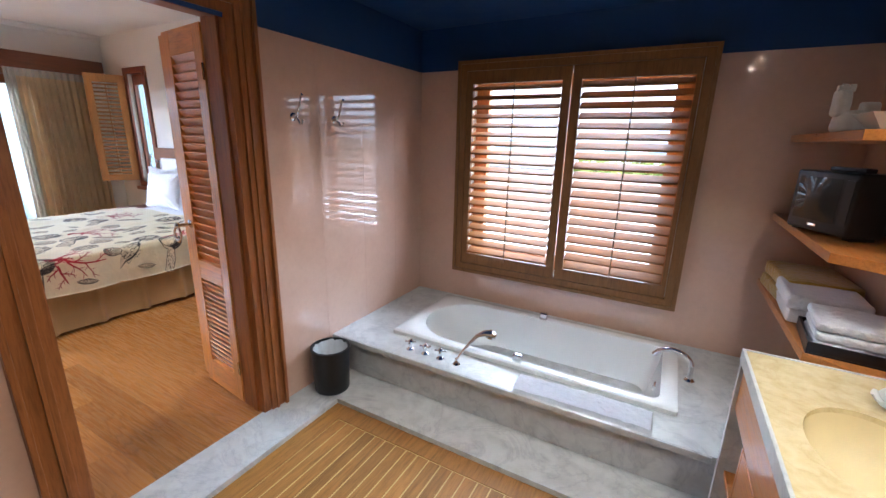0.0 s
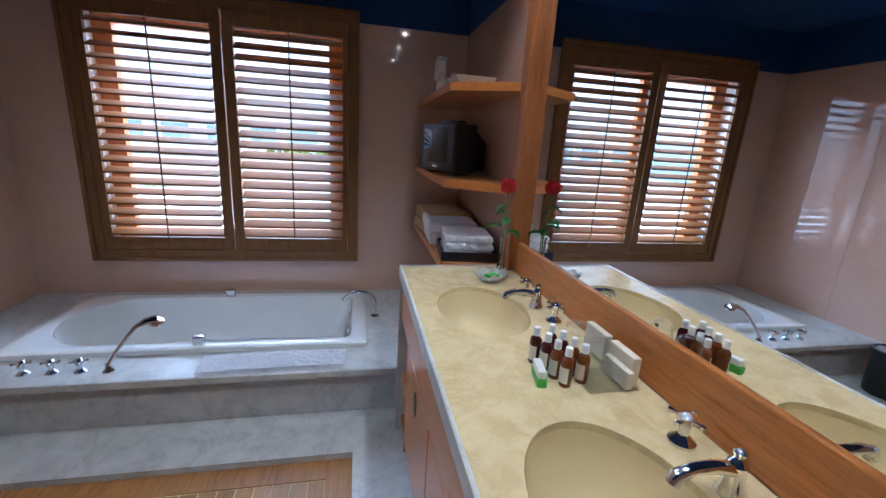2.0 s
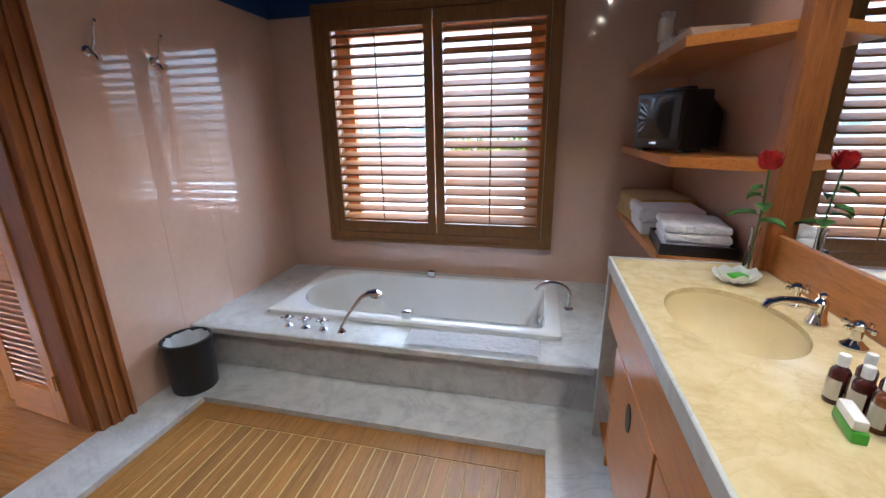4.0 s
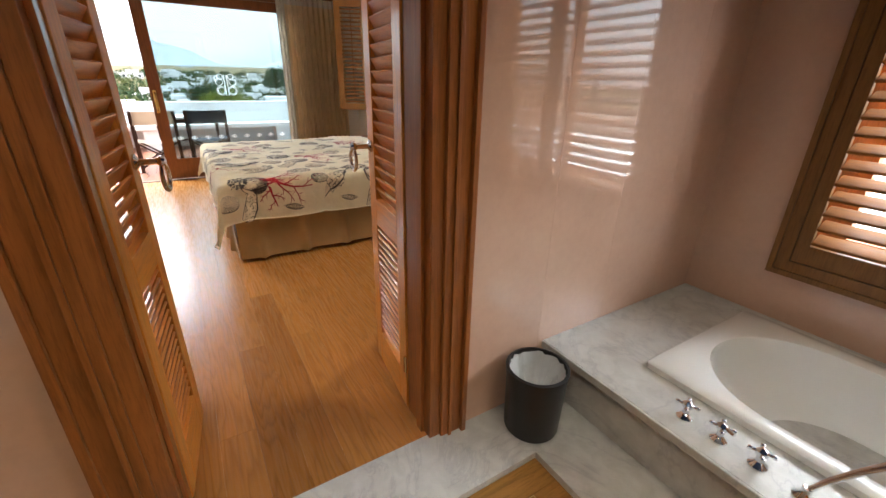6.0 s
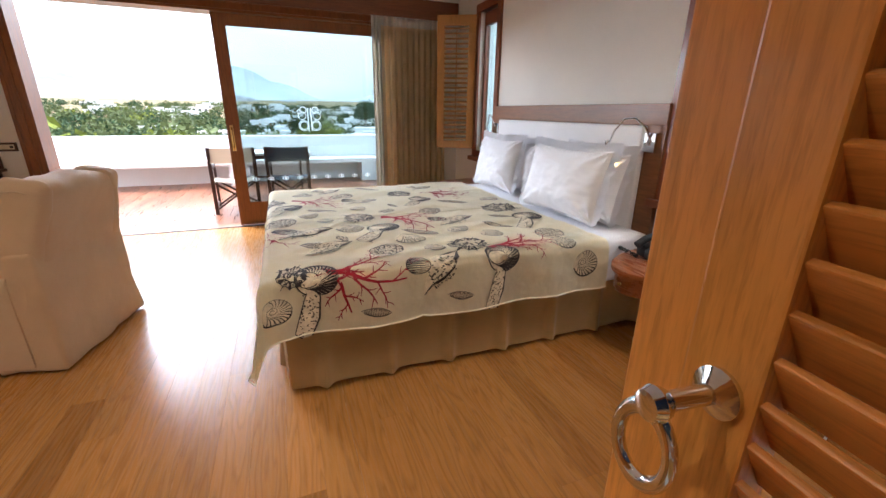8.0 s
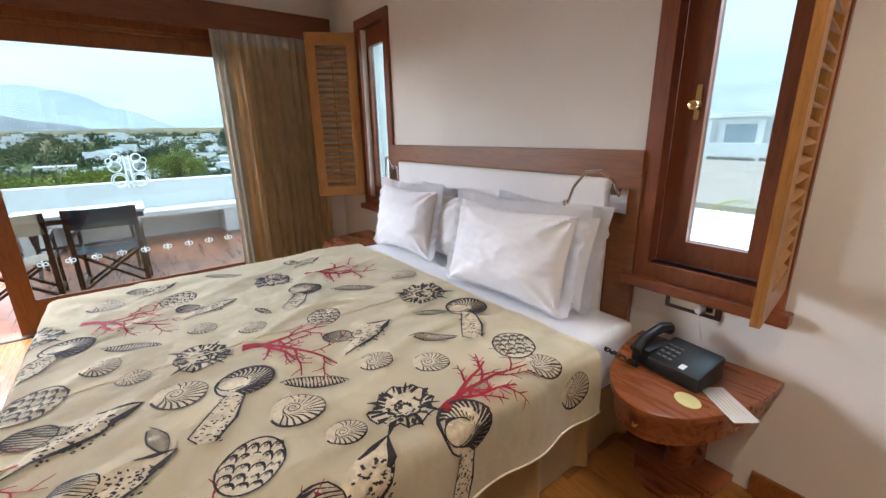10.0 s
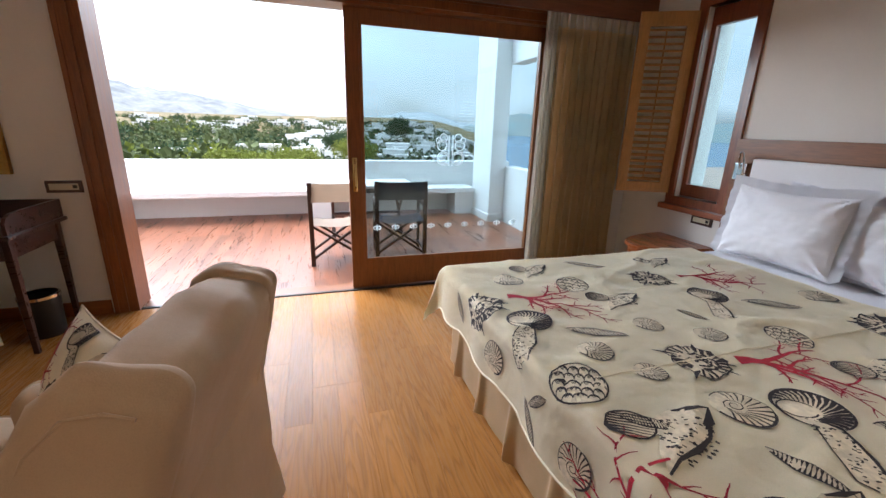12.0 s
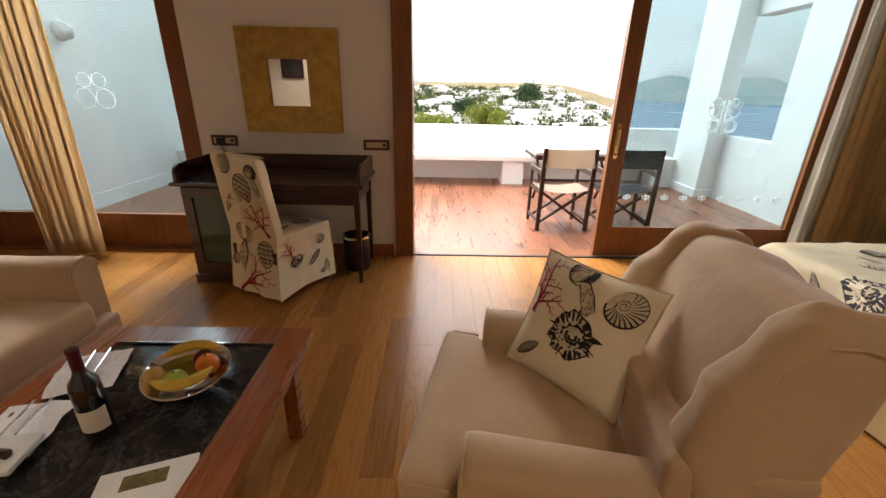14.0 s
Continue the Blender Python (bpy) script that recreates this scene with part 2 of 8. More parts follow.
pelmet_wood = wood("pelmet_wood", (0.15, 0.05, 0.02), 0.38, "Y", contrast=0.3, coat=0.1)
terr_wood_z = wood("terrace_frame_wood", (0.24, 0.088, 0.028), 0.36, "Z", contrast=0.3, coat=0.15)
terr_wood_y = wood("terrace_rail_wood", (0.24, 0.088, 0.028), 0.36, "Y", contrast=0.3, coat=0.15)
dark_wood = wood("dark_mahogany", (0.045, 0.016, 0.011), 0.3, "Y", contrast=0.35, coat=0.25)
table_wood = wood("coffee_table_wood", (0.29, 0.085, 0.024), 0.28, "X", contrast=0.3, coat=0.3)
head_wood = wood("headboard_wood", (0.22, 0.085, 0.03), 0.38, "X", contrast=0.25, coat=0.15)
chair_wood = wood("director_chair_wood", (0.045, 0.022, 0.016), 0.45, "Z", contrast=0.3)
pink = mottled("polished_pink_marble", (0.66, 0.455, 0.35), 0.05, 0.10, 1.3, 0.0, 30.0, second=(0.61, 0.405, 0.30), spec=1.0, coat=0.6)
blue = mottled("deep_blue_paint", (0.012, 0.055, 0.19), 0.6, 0.15, 2.0, 0.06, 120.0)
plaster = mottled("white_plaster", (0.79, 0.765, 0.72), 0.85, 0.04, 2.0, 0.08, 90.0)
ceil_paint = mottled("white_ceiling_paint", (0.80, 0.785, 0.76), 0.9, 0.03, 2.0, 0.05, 90.0)
whitewash = mottled("whitewashed_masonry", (0.80, 0.80, 0.79), 0.85, 0.05, 1.5, 0.25, 40.0)
white_marble = marble("white_marble", (0.58, 0.59, 0.58), (0.48, 0.49, 0.50), 0.28)
vanity_marble = marble("cream_marble", (0.68, 0.565, 0.32), (0.62, 0.50, 0.27), 0.2, 4.0)
enamel = mottled("white_enamel", (0.80, 0.82, 0.82), 0.08, 0.02, 2.0, 0.0, 30.0, coat=0.4)
sink_enamel = mottled("cream_porcelain", (0.72, 0.60, 0.34), 0.1, 0.02, 2.0, 0.0, 30.0, coat=0.4)
chrome = mottled("chrome", (0.72, 0.73, 0.75), 0.07, 0.05, 8.0, 0.01, 60.0, metal=1.0)
brass = mottled("brass", (0.72, 0.50, 0.20), 0.2, 0.1, 8.0, 0.02, 60.0, metal=1.0)
black_plastic = mottled("black_plastic", (0.012, 0.012, 0.013), 0.35, 0.1, 6.0, 0.05, 200.0)
black_leather = mottled("black_leatherette", (0.014, 0.014, 0.015), 0.42, 0.15, 6.0, 0.15, 150.0)
liner = mottled("bin_liner", (0.55, 0.57, 0.58), 0.3, 0.08, 12.0, 0.5, 25.0)
mirror_mat = shader("mirror_silver", (0.92, 0.93, 0.93), 0.005, 1.0)[0]
pane = clear_glass("window_glass", (0.97, 0.99, 1.0))
tint_pane = clear_glass("tinted_glass", (0.565, 0.65, 0.675))
frost = shader("etched_glass_mark", (0.86, 0.92, 0.94), 0.6)[0]
let_through(frost, (0.86, 0.92, 0.94), 0.75)
towel_white = cloth("white_towelling", (0.84, 0.84, 0.88), 0.95, 500, 0.06, 0.5, 0.5, 40.0)
towel_yellow = cloth("mustard_towelling", (0.55, 0.36, 0.06), 0.95, 500, 0.1, 0.5, 0.5, 40.0)
linen = cloth("white_bed_linen", (0.82, 0.81, 0.84), 0.85, 900, 0.03, 0.2, 0.3, 5.0)
pad_cloth = cloth("white_headboard_cloth", (0.82, 0.80, 0.80), 0.9, 900, 0.03, 0.2, 0.05, 4.0)
cover_cloth = cloth("cream_printed_cotton", (0.88, 0.79, 0.58), 0.8, 900, 0.05, 0.25, 0.9, 4.5)
skirt_cloth = cloth("tan_satin_valance", (0.68, 0.45, 0.20), 0.38, 900, 0.1, 0.3, 0.15, 5.0)
chair_cloth = cloth("beige_slipcover", (0.55, 0.385, 0.235), 0.8, 900, 0.06, 0.3, 0.3, 6.0)
curtain_cloth = cloth("gold_beige_curtain", (0.86, 0.69, 0.44), 0.75, 900, 0.12, 0.3, 0.12, 5.0)
let_through(curtain_cloth, (0.80, 0.62, 0.38), 0.3)
curtain_lining = cloth("pale_curtain_lining", (0.74, 0.69, 0.60), 0.8, 900, 0.08, 0.2, 0.12, 5.0)
canvas_light = cloth("beige_canvas", (0.50, 0.42, 0.34), 0.9, 600, 0.06, 0.1, 0.1, 5.0)
canvas_dark = cloth("navy_canvas", (0.055, 0.065, 0.085), 0.9, 600, 0.06, 0.1, 0.1, 5.0)
print_dark = mottled("dark_print_ink", (0.030, 0.023, 0.024), 0.85, 0.3, 40.0, 0.0, 60.0)
print_shade = mottled("grey_print_ink", (0.70, 0.60, 0.43), 0.85, 0.22, 30.0, 0.0, 60.0)
print_red = mottled("red_print_ink", (0.36, 0.014, 0.03), 0.85, 0.25, 30.0, 0.0, 60.0)
gold = mottled("brushed_gold_leaf", (0.50, 0.32, 0.09), 0.42, 0.25, 14.0, 0.15, 50.0, metal=0.75, second=(0.36, 0.21, 0.05))
black_stone = marble("black_marble", (0.022, 0.022, 0.023), (0.07, 0.07, 0.07), 0.08, 5.0)


# ---- building helpers ----
def mesh_of(bm, name, mats, smooth):
    me = bpy.data.meshes.new(name)
    bmesh.ops.recalc_face_normals(bm, faces=bm.faces)
    bm.to_mesh(me)
    bm.free()
    for m in mats if isinstance(mats, (list, tuple)) else [mats]:
        me.materials.append(m)
    if smooth:
        for f in me.polygons:
            f.use_smooth = True
        me.set_sharp_from_angle(angle=radians(40))
    return me


def part(name, bm, material, parent=None, label="", smooth=False):
    ob = new(name, mesh_of(bm, name, material, smooth))
    if parent is not None:
        ob.parent = parent
    return tagged(ob, label=label)


def thing(name, label, category, m=None, group=""):
    ob = new(name)
    ob.empty_display_size = 0.05
    if m is not None:
        ob.matrix_world = m
    return tagged(ob, label=label, category=category, group=group)


def structure(name, bm, material, label="", smooth=False):
    return tagged(part(name, bm, material, None, label, smooth), category=name.split("_")[0], kind="structure")


def box(bm, x0, x1, y0, y1, z0, z1, bevel=0.0, segments=2, m=None):
    r = bmesh.ops.create_cube(bm, size=1)
    vs = r["verts"]
    for v in vs:
        v.co = Vector(((x0 + x1) / 2 + v.co.x * (x1 - x0), (y0 + y1) / 2 + v.co.y * (y1 - y0), (z0 + z1) / 2 + v.co.z * (z1 - z0)))
    if bevel:
        es = list({e for v in vs for e in v.link_edges})
        r = bmesh.ops.bevel(bm, geom=es, offset=bevel, segments=segments, profile=0.6, affect="EDGES")
        vs = list({v for f in r["faces"] for v in f.verts} | {v for v in vs if v.is_valid})
    if m is not None:
        bmesh.ops.transform(bm, matrix=m, verts=vs)
    return vs


def B(x0, x1, y0, y1, z0, z1, bevel=0.0, segments=2, m=None):
    bm = bmesh.new()
    box(bm, x0, x1, y0, y1, z0, z1, bevel, segments, m)
    return bm


def lathe(profile, steps=32, m=None, bm=None):
    """A turned body from (radius, height) pairs."""
    bm = bm or bmesh.new()
    rings = []
    for r, z in profile:
        if r < 1e-5:
            rings.append([bm.verts.new((0, 0, z))])
        else:
            rings.append([bm.verts.new((r * math.cos(2 * math.pi * i / steps), r * math.sin(2 * math.pi * i / steps), z)) for i in range(steps)])
    for a, b in zip(rings, rings[1:]):
        for i in range(steps):
            j = (i + 1) % steps
            q = [a[i % len(a)], a[j % len(a)], b[j % len(b)], b[i % len(b)]]
            q = list(dict.fromkeys(q))
            if len(q) > 2:
                bm.faces.new(q)
    if m is not None:
        bmesh.ops.transform(bm, matrix=m, verts=[v for r in rings for v in r])
    return bm


def tube(points, radius, sides=10, bm=None, cap=True):
    """A round bar along points; radius a number or one for each point."""
    bm = bm or bmesh.new()
    pts = [Vector(p) for p in points]
    rad = radius if isinstance(radius, (list, tuple)) else [radius] * len(pts)
    rings, up = [], None
    for i, p in enumerate(pts):
        d = (pts[min(i + 1, len(pts) - 1)] - pts[max(i - 1, 0)]).normalized()
        if up is None:
            up = d.orthogonal().normalized()
        up = (up - d * up.dot(d)).normalized()
        side = d.cross(up)
        rings.append([bm.verts.new(p + rad[i] * (up * math.cos(2 * math.pi * k / sides) + side * math.sin(2 * math.pi * k / sides))) for k in range(sides)])
    for a, b in zip(rings, rings[1:]):
        for k in range(sides):
            bm.faces.new((a[k], a[(k + 1) % sides], b[(k + 1) % sides], b[k]))
    if cap:
        bm.faces.new(rings[0][::-1])
        bm.faces.new(rings[-1])
    return bm


def torus(R, r, m, bm=None, n=28, k=10, squash=1.0):
    bm = bm or bmesh.new()
    vs = [[bm.verts.new(m @ Vector(((R + r * math.cos(b)) * math.cos(a), (R + r * math.cos(b)) * math.sin(a) * squash, r * math.sin(b)))) for b in [2 * math.pi * j / k for j in range(k)]] for a in [2 * math.pi * i / n for i in range(n)]]
    for i in range(n):
        for j in range(k):
            bm.faces.new((vs[i][j], vs[(i + 1) % n][j], vs[(i + 1) % n][(j + 1) % k], vs[i][(j + 1) % k]))
    return bm


def prism(outline, z0, z1, bevel=0.0, m=None, bm=None):
    bm = bm or bmesh.new()
    vs = [bm.verts.new((x, y, z0)) for x, y in outline]
    f = bm.faces.new(vs)
    r = bmesh.ops.extrude_face_region(bm, geom=[f])
    top = [v for v in r["geom"] if isinstance(v, bmesh.types.BMVert)]
    bmesh.ops.translate(bm, vec=(0, 0, z1 - z0), verts=top)
    if bevel:
        es = [e for e in bm.edges if abs(e.verts[0].co.z - e.verts[1].co.z) < 1e-6]
        bmesh.ops.bevel(bm, geom=es, offset=bevel, segments=2, profile=0.6, affect="EDGES")
    if m is not None:
        bmesh.ops.transform(bm, matrix=m, verts=bm.verts)
    return bm


def grid_sheet(fn, nu, nv, bm=None, thick=0.0):
    """A sheet of nu x nv cells through fn(u, v), u and v from 0 to 1."""
    bm = bm or bmesh.new()
    vs = [[bm.verts.new(fn(i / nu, j / nv)) for j in range(nv + 1)] for i in range(nu + 1)]
    for i in range(nu):
        for j in range(nv):
            bm.faces.new((vs[i][j], vs[i + 1][j], vs[i + 1][j + 1], vs[i][j + 1]))
    return bm


def pierced(axis, lo, hi, a0, a1, z0, z1, holes=()):
    """A wall across the given axis from lo to hi, along the other axis from a0 to a1, with holes (a0, a1, z0, z1) through it."""
    bm = bmesh.new()
    cuts = sorted({a0, a1, *[c for h in holes for c in h[:2] if a0 < c < a1]})
    for p, q in zip(cuts, cuts[1:]):
        gaps = sorted((h[2], h[3]) for h in holes if h[0] <= p + 1e-6 and h[1] >= q - 1e-6)
        z = z0
        for g0, g1 in [*gaps, (z1, z1)]:
            if g0 - z > 1e-4:
                if axis == "x":
                    box(bm, lo, hi, p, q, z, g0)
                else:
                    box(bm, p, q, lo, hi, z, g0)
            z = max(z, g1)
    bmesh.ops.remove_doubles(bm, verts=bm.verts, dist=1e-5)
    return bm


# ---- structure ----
DX0, DX1 = -1.73, -1.57          # door wall
OPEN = (1.21, 2.05, 0.0, 2.2)
structure("wall_door", pierced("x", DX0, DX1, -4.9, 4.05, 0, 3.0, [(OPEN[0] - 0.05, OPEN[1] + 0.05, 0.0, 2.25)]), plaster, "white plaster wall between bedroom and bathroom")
structure("wall_bath_window", pierced("y", 3.83, 4.1, DX1, 1.6, 0, 3.0, [(-1.1, 0.46, 0.62, 2.14)]), whitewash, "thick outer wall with the bathroom window")
structure("wall_bath_vanity", B(1.33, 1.6, -0.9, 3.83, 0, 3.0), plaster, "wall behind the double vanity")
structure("wall_bath_back", B(DX1, 1.6, -1.1, -0.9, 0, 3.0), plaster, "plain wall at the back of the bathroom")
structure("ceiling_bath", B(DX1, 1.33, -0.9, 3.83, 2.5, 2.6), blue, "deep blue painted bathroom ceiling")


def lining(name, bm, mat, label):
    return structure(name, bm, mat, label)


PT = 2.18
pw = lining("trim_pink_door_wall", pierced("x", DX1, -1.562, -0.9, 3.815, 0, PT, [(OPEN[0] - 0.05, OPEN[1] + 0.05, 0, 2.25)]), plaster, "wall bed behind polished pink marble slabs")
for y0, y1, z0, z1 in ((-0.9, 0.2, 0, PT), (0.2, 1.16, 0, PT), (2.1, 2.615, 0, PT), (2.615, 3.03, 0, PT), (3.03, 3.42, 0, PT), (3.42, 3.815, 0, PT)):
    part("marble_slab", B(-1.562, -1.555, y0 + 0.0002, y1 - 0.0002, z0, z1, 0.0004, 1), pink, pw)
lining("trim_pink_window_wall", pierced("y", 3.815, 3.83, DX1, 1.33, 0, PT, [(-1.15, 0.52, 0.57, 2.2)]), pink, "polished pink marble wall slabs")
lining("trim_pink_vanity_wall", B(1.315, 1.33, -0.9, 3.815, 0, PT), pink, "polished pink marble wall slabs")
lining("trim_pink_back_wall", B(-1.555, 1.315, -0.9, -0.885, 0, PT), pink, "polished pink marble wall slabs")
lining("trim_blue_door_wall", B(DX1, -1.562, -0.9, 3.822, PT, 2.5), blue, "deep blue painted band above the marble")
lining("trim_blue_window_wall", B(-1.562, 1.322, 3.822, 3.83, PT, 2.5), blue, "deep blue painted band above the marble")
lining("trim_blue_vanity_wall", B(1.322, 1.33, -0.9, 3.822, PT, 2.5), blue, "deep blue painted band above the marble")
lining("trim_blue_back_wall", B(-1.562, 1.322, -0.9, -0.892, PT, 2.5), blue, "deep blue painted band above the marble")

# bathroom floor of marble with the sunk duckboard
PX0, PX1, PY0, PY1 = -1.28, 0.545, 0.35, 2.385
PB = 0.115                       # border board
bm = bmesh.new()
for a in ((-1.575, PX0, -0.9, 3.815), (PX1, 1.315, -0.9, 3.815), (PX0, PX1, -0.9, PY0), (PX0, PX1, PY1, 3.815)):
    box(bm, *a, -0.1, 0.0)
structure("floor_bath", bm, white_marble, "white marble bathroom floor")
pan_base = structure("floor_pan", B(PX0, PX1, PY0, PY1, -0.1, -0.062), shelf_wood, "sunk wooden floor panel edged in marble")
for a in ((PX0, PX0 + PB, PY0, PY1), (PX1 - PB, PX1, PY0, PY1), (PX0 + PB, PX1 - PB, PY0, PY0 + PB), (PX0 + PB, PX1 - PB, PY1 - PB, PY1)):
    part("border_board", B(*a, -0.062, -0.03, 0.003), wood_slat_pan, pan_base)

# bedroom shell
BX0, BX1, BY0, BY1, BZ = -7.27, DX0, -4.9, 3.95, 2.98
TD = (-0.6, 3.0, 0.0, 2.36)      # terrace door
LW = (-4.5, -2.38, 0.0, 2.36)    # far glazing
structure("wall_terrace", pierced("x", -7.6, BX0, -5.2, 4.25, -0.15, 3.2, [(TD[0] - 0.08, TD[1] + 0.09, -0.15, TD[3] + 0.12), (LW[0] - 0.09, LW[1] + 0.08, 0.0, LW[3] + 0.12)]), plaster, "white plaster wall with the terrace glazing")
structure("wall_headboard", pierced("y", BY1, 4.25, BX0, DX0 - 0.0, 0, 3.2, [(-6.62, -6.17, 0.92, 2.44), (-3.8, -3.33, 0.92, 2.44)]), plaster, "white plaster wall behind the bed with two narrow windows")
structure("wall_far", B(BX0, DX0, -5.1, BY0, 0, 3.2), plaster, "plain white bedroom wall")
structure("ceiling_bedroom", B(BX0, DX0, BY0, BY1, BZ, 3.1), ceil_paint, "white bedroom ceiling")
structure("floor_bedroom", B(BX0, -1.575, BY0, BY1, -0.12, -0.021), dark_wood, "base under the oak floorboards")
structure("roof", B(-7.9, 1.9, -5.4, 4.5, 3.2, 3.4), whitewash, "flat white roof slab")


def skirting(name, *a):
    structure(name, B(*a, 0.004), wood_y, "varnished wooden skirting board")


skirting("baseboard_terrace", BX0, BX0 + 0.018, -2.28, -0.72, 0, 0.11)
skirting("baseboard_head", -3.25, DX0, BY1 - 0.018, BY1, 0, 0.11)
skirting("baseboard_door_wall", DX0 - 0.018, DX0, 2.17, BY1 - 0.018, 0, 0.11)
skirting("baseboard_door_wall_far", DX0 - 0.018, DX0, BY0, 1.09, 0, 0.11)

# cove between wall and ceiling
structure("trim_cove", tube([(BX0 + 0.01, BY0, BZ), (BX0 + 0.01, BY1, BZ)], 0.06, 12), ceil_paint, "rounded plaster cove under the ceiling")

# ---- bathroom doorway: lining and casings ----
lin = bmesh.new()
box(lin, DX0 - 0.012, -1.553, OPEN[1] - 0.0, OPEN[1] + 0.05, 0, 2.25, 0.003)
box(lin, DX0 - 0.012, -1.553, OPEN[0] - 0.05, OPEN[0], 0, 2.25, 0.003)
box(lin, DX0 - 0.012, -1.553, OPEN[0], OPEN[1], 2.2, 2.25, 0.003)
structure("door_lining", lin, wood_z, "varnished wooden door lining")
stop = bmesh.new()
box(stop, -1.64, -1.60, OPEN[1] - 0.014, OPEN[1], 0, 2.2, 0.002)
box(stop, -1.64, -1.60, OPEN[0], OPEN[0] + 0.014, 0, 2.2, 0.002)
box(stop, -1.64, -1.60, OPEN[0] + 0.014, OPEN[1] - 0.014, 2.186, 2.2, 0.002)
structure("door_stop", stop, wood_z, "narrow wooden door stop")


def casing(name, x0, x1, sgn):
    """Moulded boards round the doorway on one face of the wall."""
    bm = bmesh.new()
    for y0, y1, out in ((OPEN[1] + 0.045, OPEN[1] + 0.155, 1), (OPEN[0] - 0.155, OPEN[0] - 0.045, -1)):
        box(bm, x0, x1, y0, y1, 0, 2.355, 0.004)
        yb = y1 - 0.022 if out > 0 else y0
        box(bm, x1 if sgn > 0 else x0 - 0.02, x1 + 0.02 if sgn > 0 else x0, yb, yb + 0.022, 0, 2.355, 0.004)
        ym = (y0 + 0.03) if out > 0 else y1 - 0.04
        box(bm, x1 if sgn > 0 else x0 - 0.011, x1 + 0.011 if sgn > 0 else x0, ym, ym + 0.014, 0, 2.3, 0.002)
    box(bm, x0, x1, OPEN[0] - 0.045, OPEN[1] + 0.045, 2.245, 2.355, 0.004)
    structure(name, bm, wood_z, "moulded varnished wooden door casing")


casing("trim_casing_bath", -1.555, -1.537, 1)
casing("trim_casing_bedroom", DX0 - 0.018, DX0, -1)


def louvre_leaf(name, label, width, height, m, face, z0=0.012, split=0.82, thick=0.045):
    """A louvred door leaf: hinge edge at the origin, leaf along +x; face (1 or -1): the side along y that looks at the passage. The lock edge is rebated."""
    d = thing(name, label, "door", m, "bathroom door leaves")
    st, h = 0.085, thick / 2
    part("hinge_stile", B(0, st, -h, h, z0, height, 0.004), door_z, d)
    part("lock_stile", B(width - st, width, -h, h, z0, height, 0.004), door_z, d)
    part("rebate", B(width, width + 0.11, min(-face * h, -face * 0.006), max(-face * h, -face * 0.006), z0, height, 0.003), door_z, d)
    part("bottom_rail", B(st, width - st, -h, h, z0, z0 + 0.17, 0.003), door_x, d)
    part("middle_rail", B(st, width - st, -h, h, split - 0.06, split + 0.06, 0.003), door_x, d)
    part("top_rail", B(st, width - st, -h, h, height - 0.13, height, 0.003), door_x, d)
    for lo, hi, pitch in ((z0 + 0.17, split - 0.06, 0.032), (split + 0.06, height - 0.13, 0.046)):
        n = round((hi - lo) / pitch)
        step = (hi - lo) / n
        data = mesh_of(B(0, width - 2 * st + 0.006, -0.033, 0.033, -0.005, 0.005, 0.003, 2, pose(0, 0, 0, 60 * face)), "slat", slat_wood, False)
        for i in range(n):
            s = new("slat", data)
            s.parent = d
            s.location = (st - 0.003, 0, lo + (i + 0.5) * step)
    # ring handles on both faces
    for sgn in (1, -1):
        x = width - 0.048
        hb = bmesh.new()
        lathe([(0, 0), (0.026, 0), (0.027, 0.006), (0.018, 0.012), (0.011, 0.016), (0.010, 0.062), (0.015, 0.068), (0.019, 0.078), (0.015, 0.088), (0, 0.092)], 20, pose(x, sgn * h, 1.105, -90 * sgn), hb)
        torus(0.031, 0.0072, pose(x + 0.004, sgn * (h + 0.078), 1.052, 90, 0, 8 * sgn), hb, squash=1.4)
        part("ring_handle", hb, chrome, d, "chrome ring handle", True)
    for z in (0.25, 1.95):
        part("hinge", tube([(0.0, h + 0.004, z - 0.04), (0.0, h + 0.004, z + 0.04)], 0.007, 8), brass, d, "brass hinge")
    return d


louvre_leaf("door_leaf", "open louvred wooden door leaf with chrome ring handle", 0.443, 2.18, pose(-1.745, 2.066, 0, 0, 0, 173.5), 1)
louvre_leaf("door_leaf", "open louvred wooden door leaf with chrome ring handle", 0.425, 2.18, pose(-1.745, 1.192, 0, 0, 0, 173), -1)


# ---- bathroom window: inner louvred shutters, outer sash ----
def slatted(parent, x0, x1, z0, z1, n, depth, tilt, mat, thick=0.011, y=0.0):
    """n level slats between x0 and x1, tilted about their length."""
    data = mesh_of(B(x0, x1, -depth / 2, depth / 2, -thick / 2, thick / 2, thick * 0.42, 2, pose(0, 0, 0, tilt)), "slat", mat, False)
    step = (z1 - z0) / n
    for i in range(n):
        s = new("slat", data)
        s.parent = parent
        s.location = (0, y, z0 + (i + 0.5) * step)


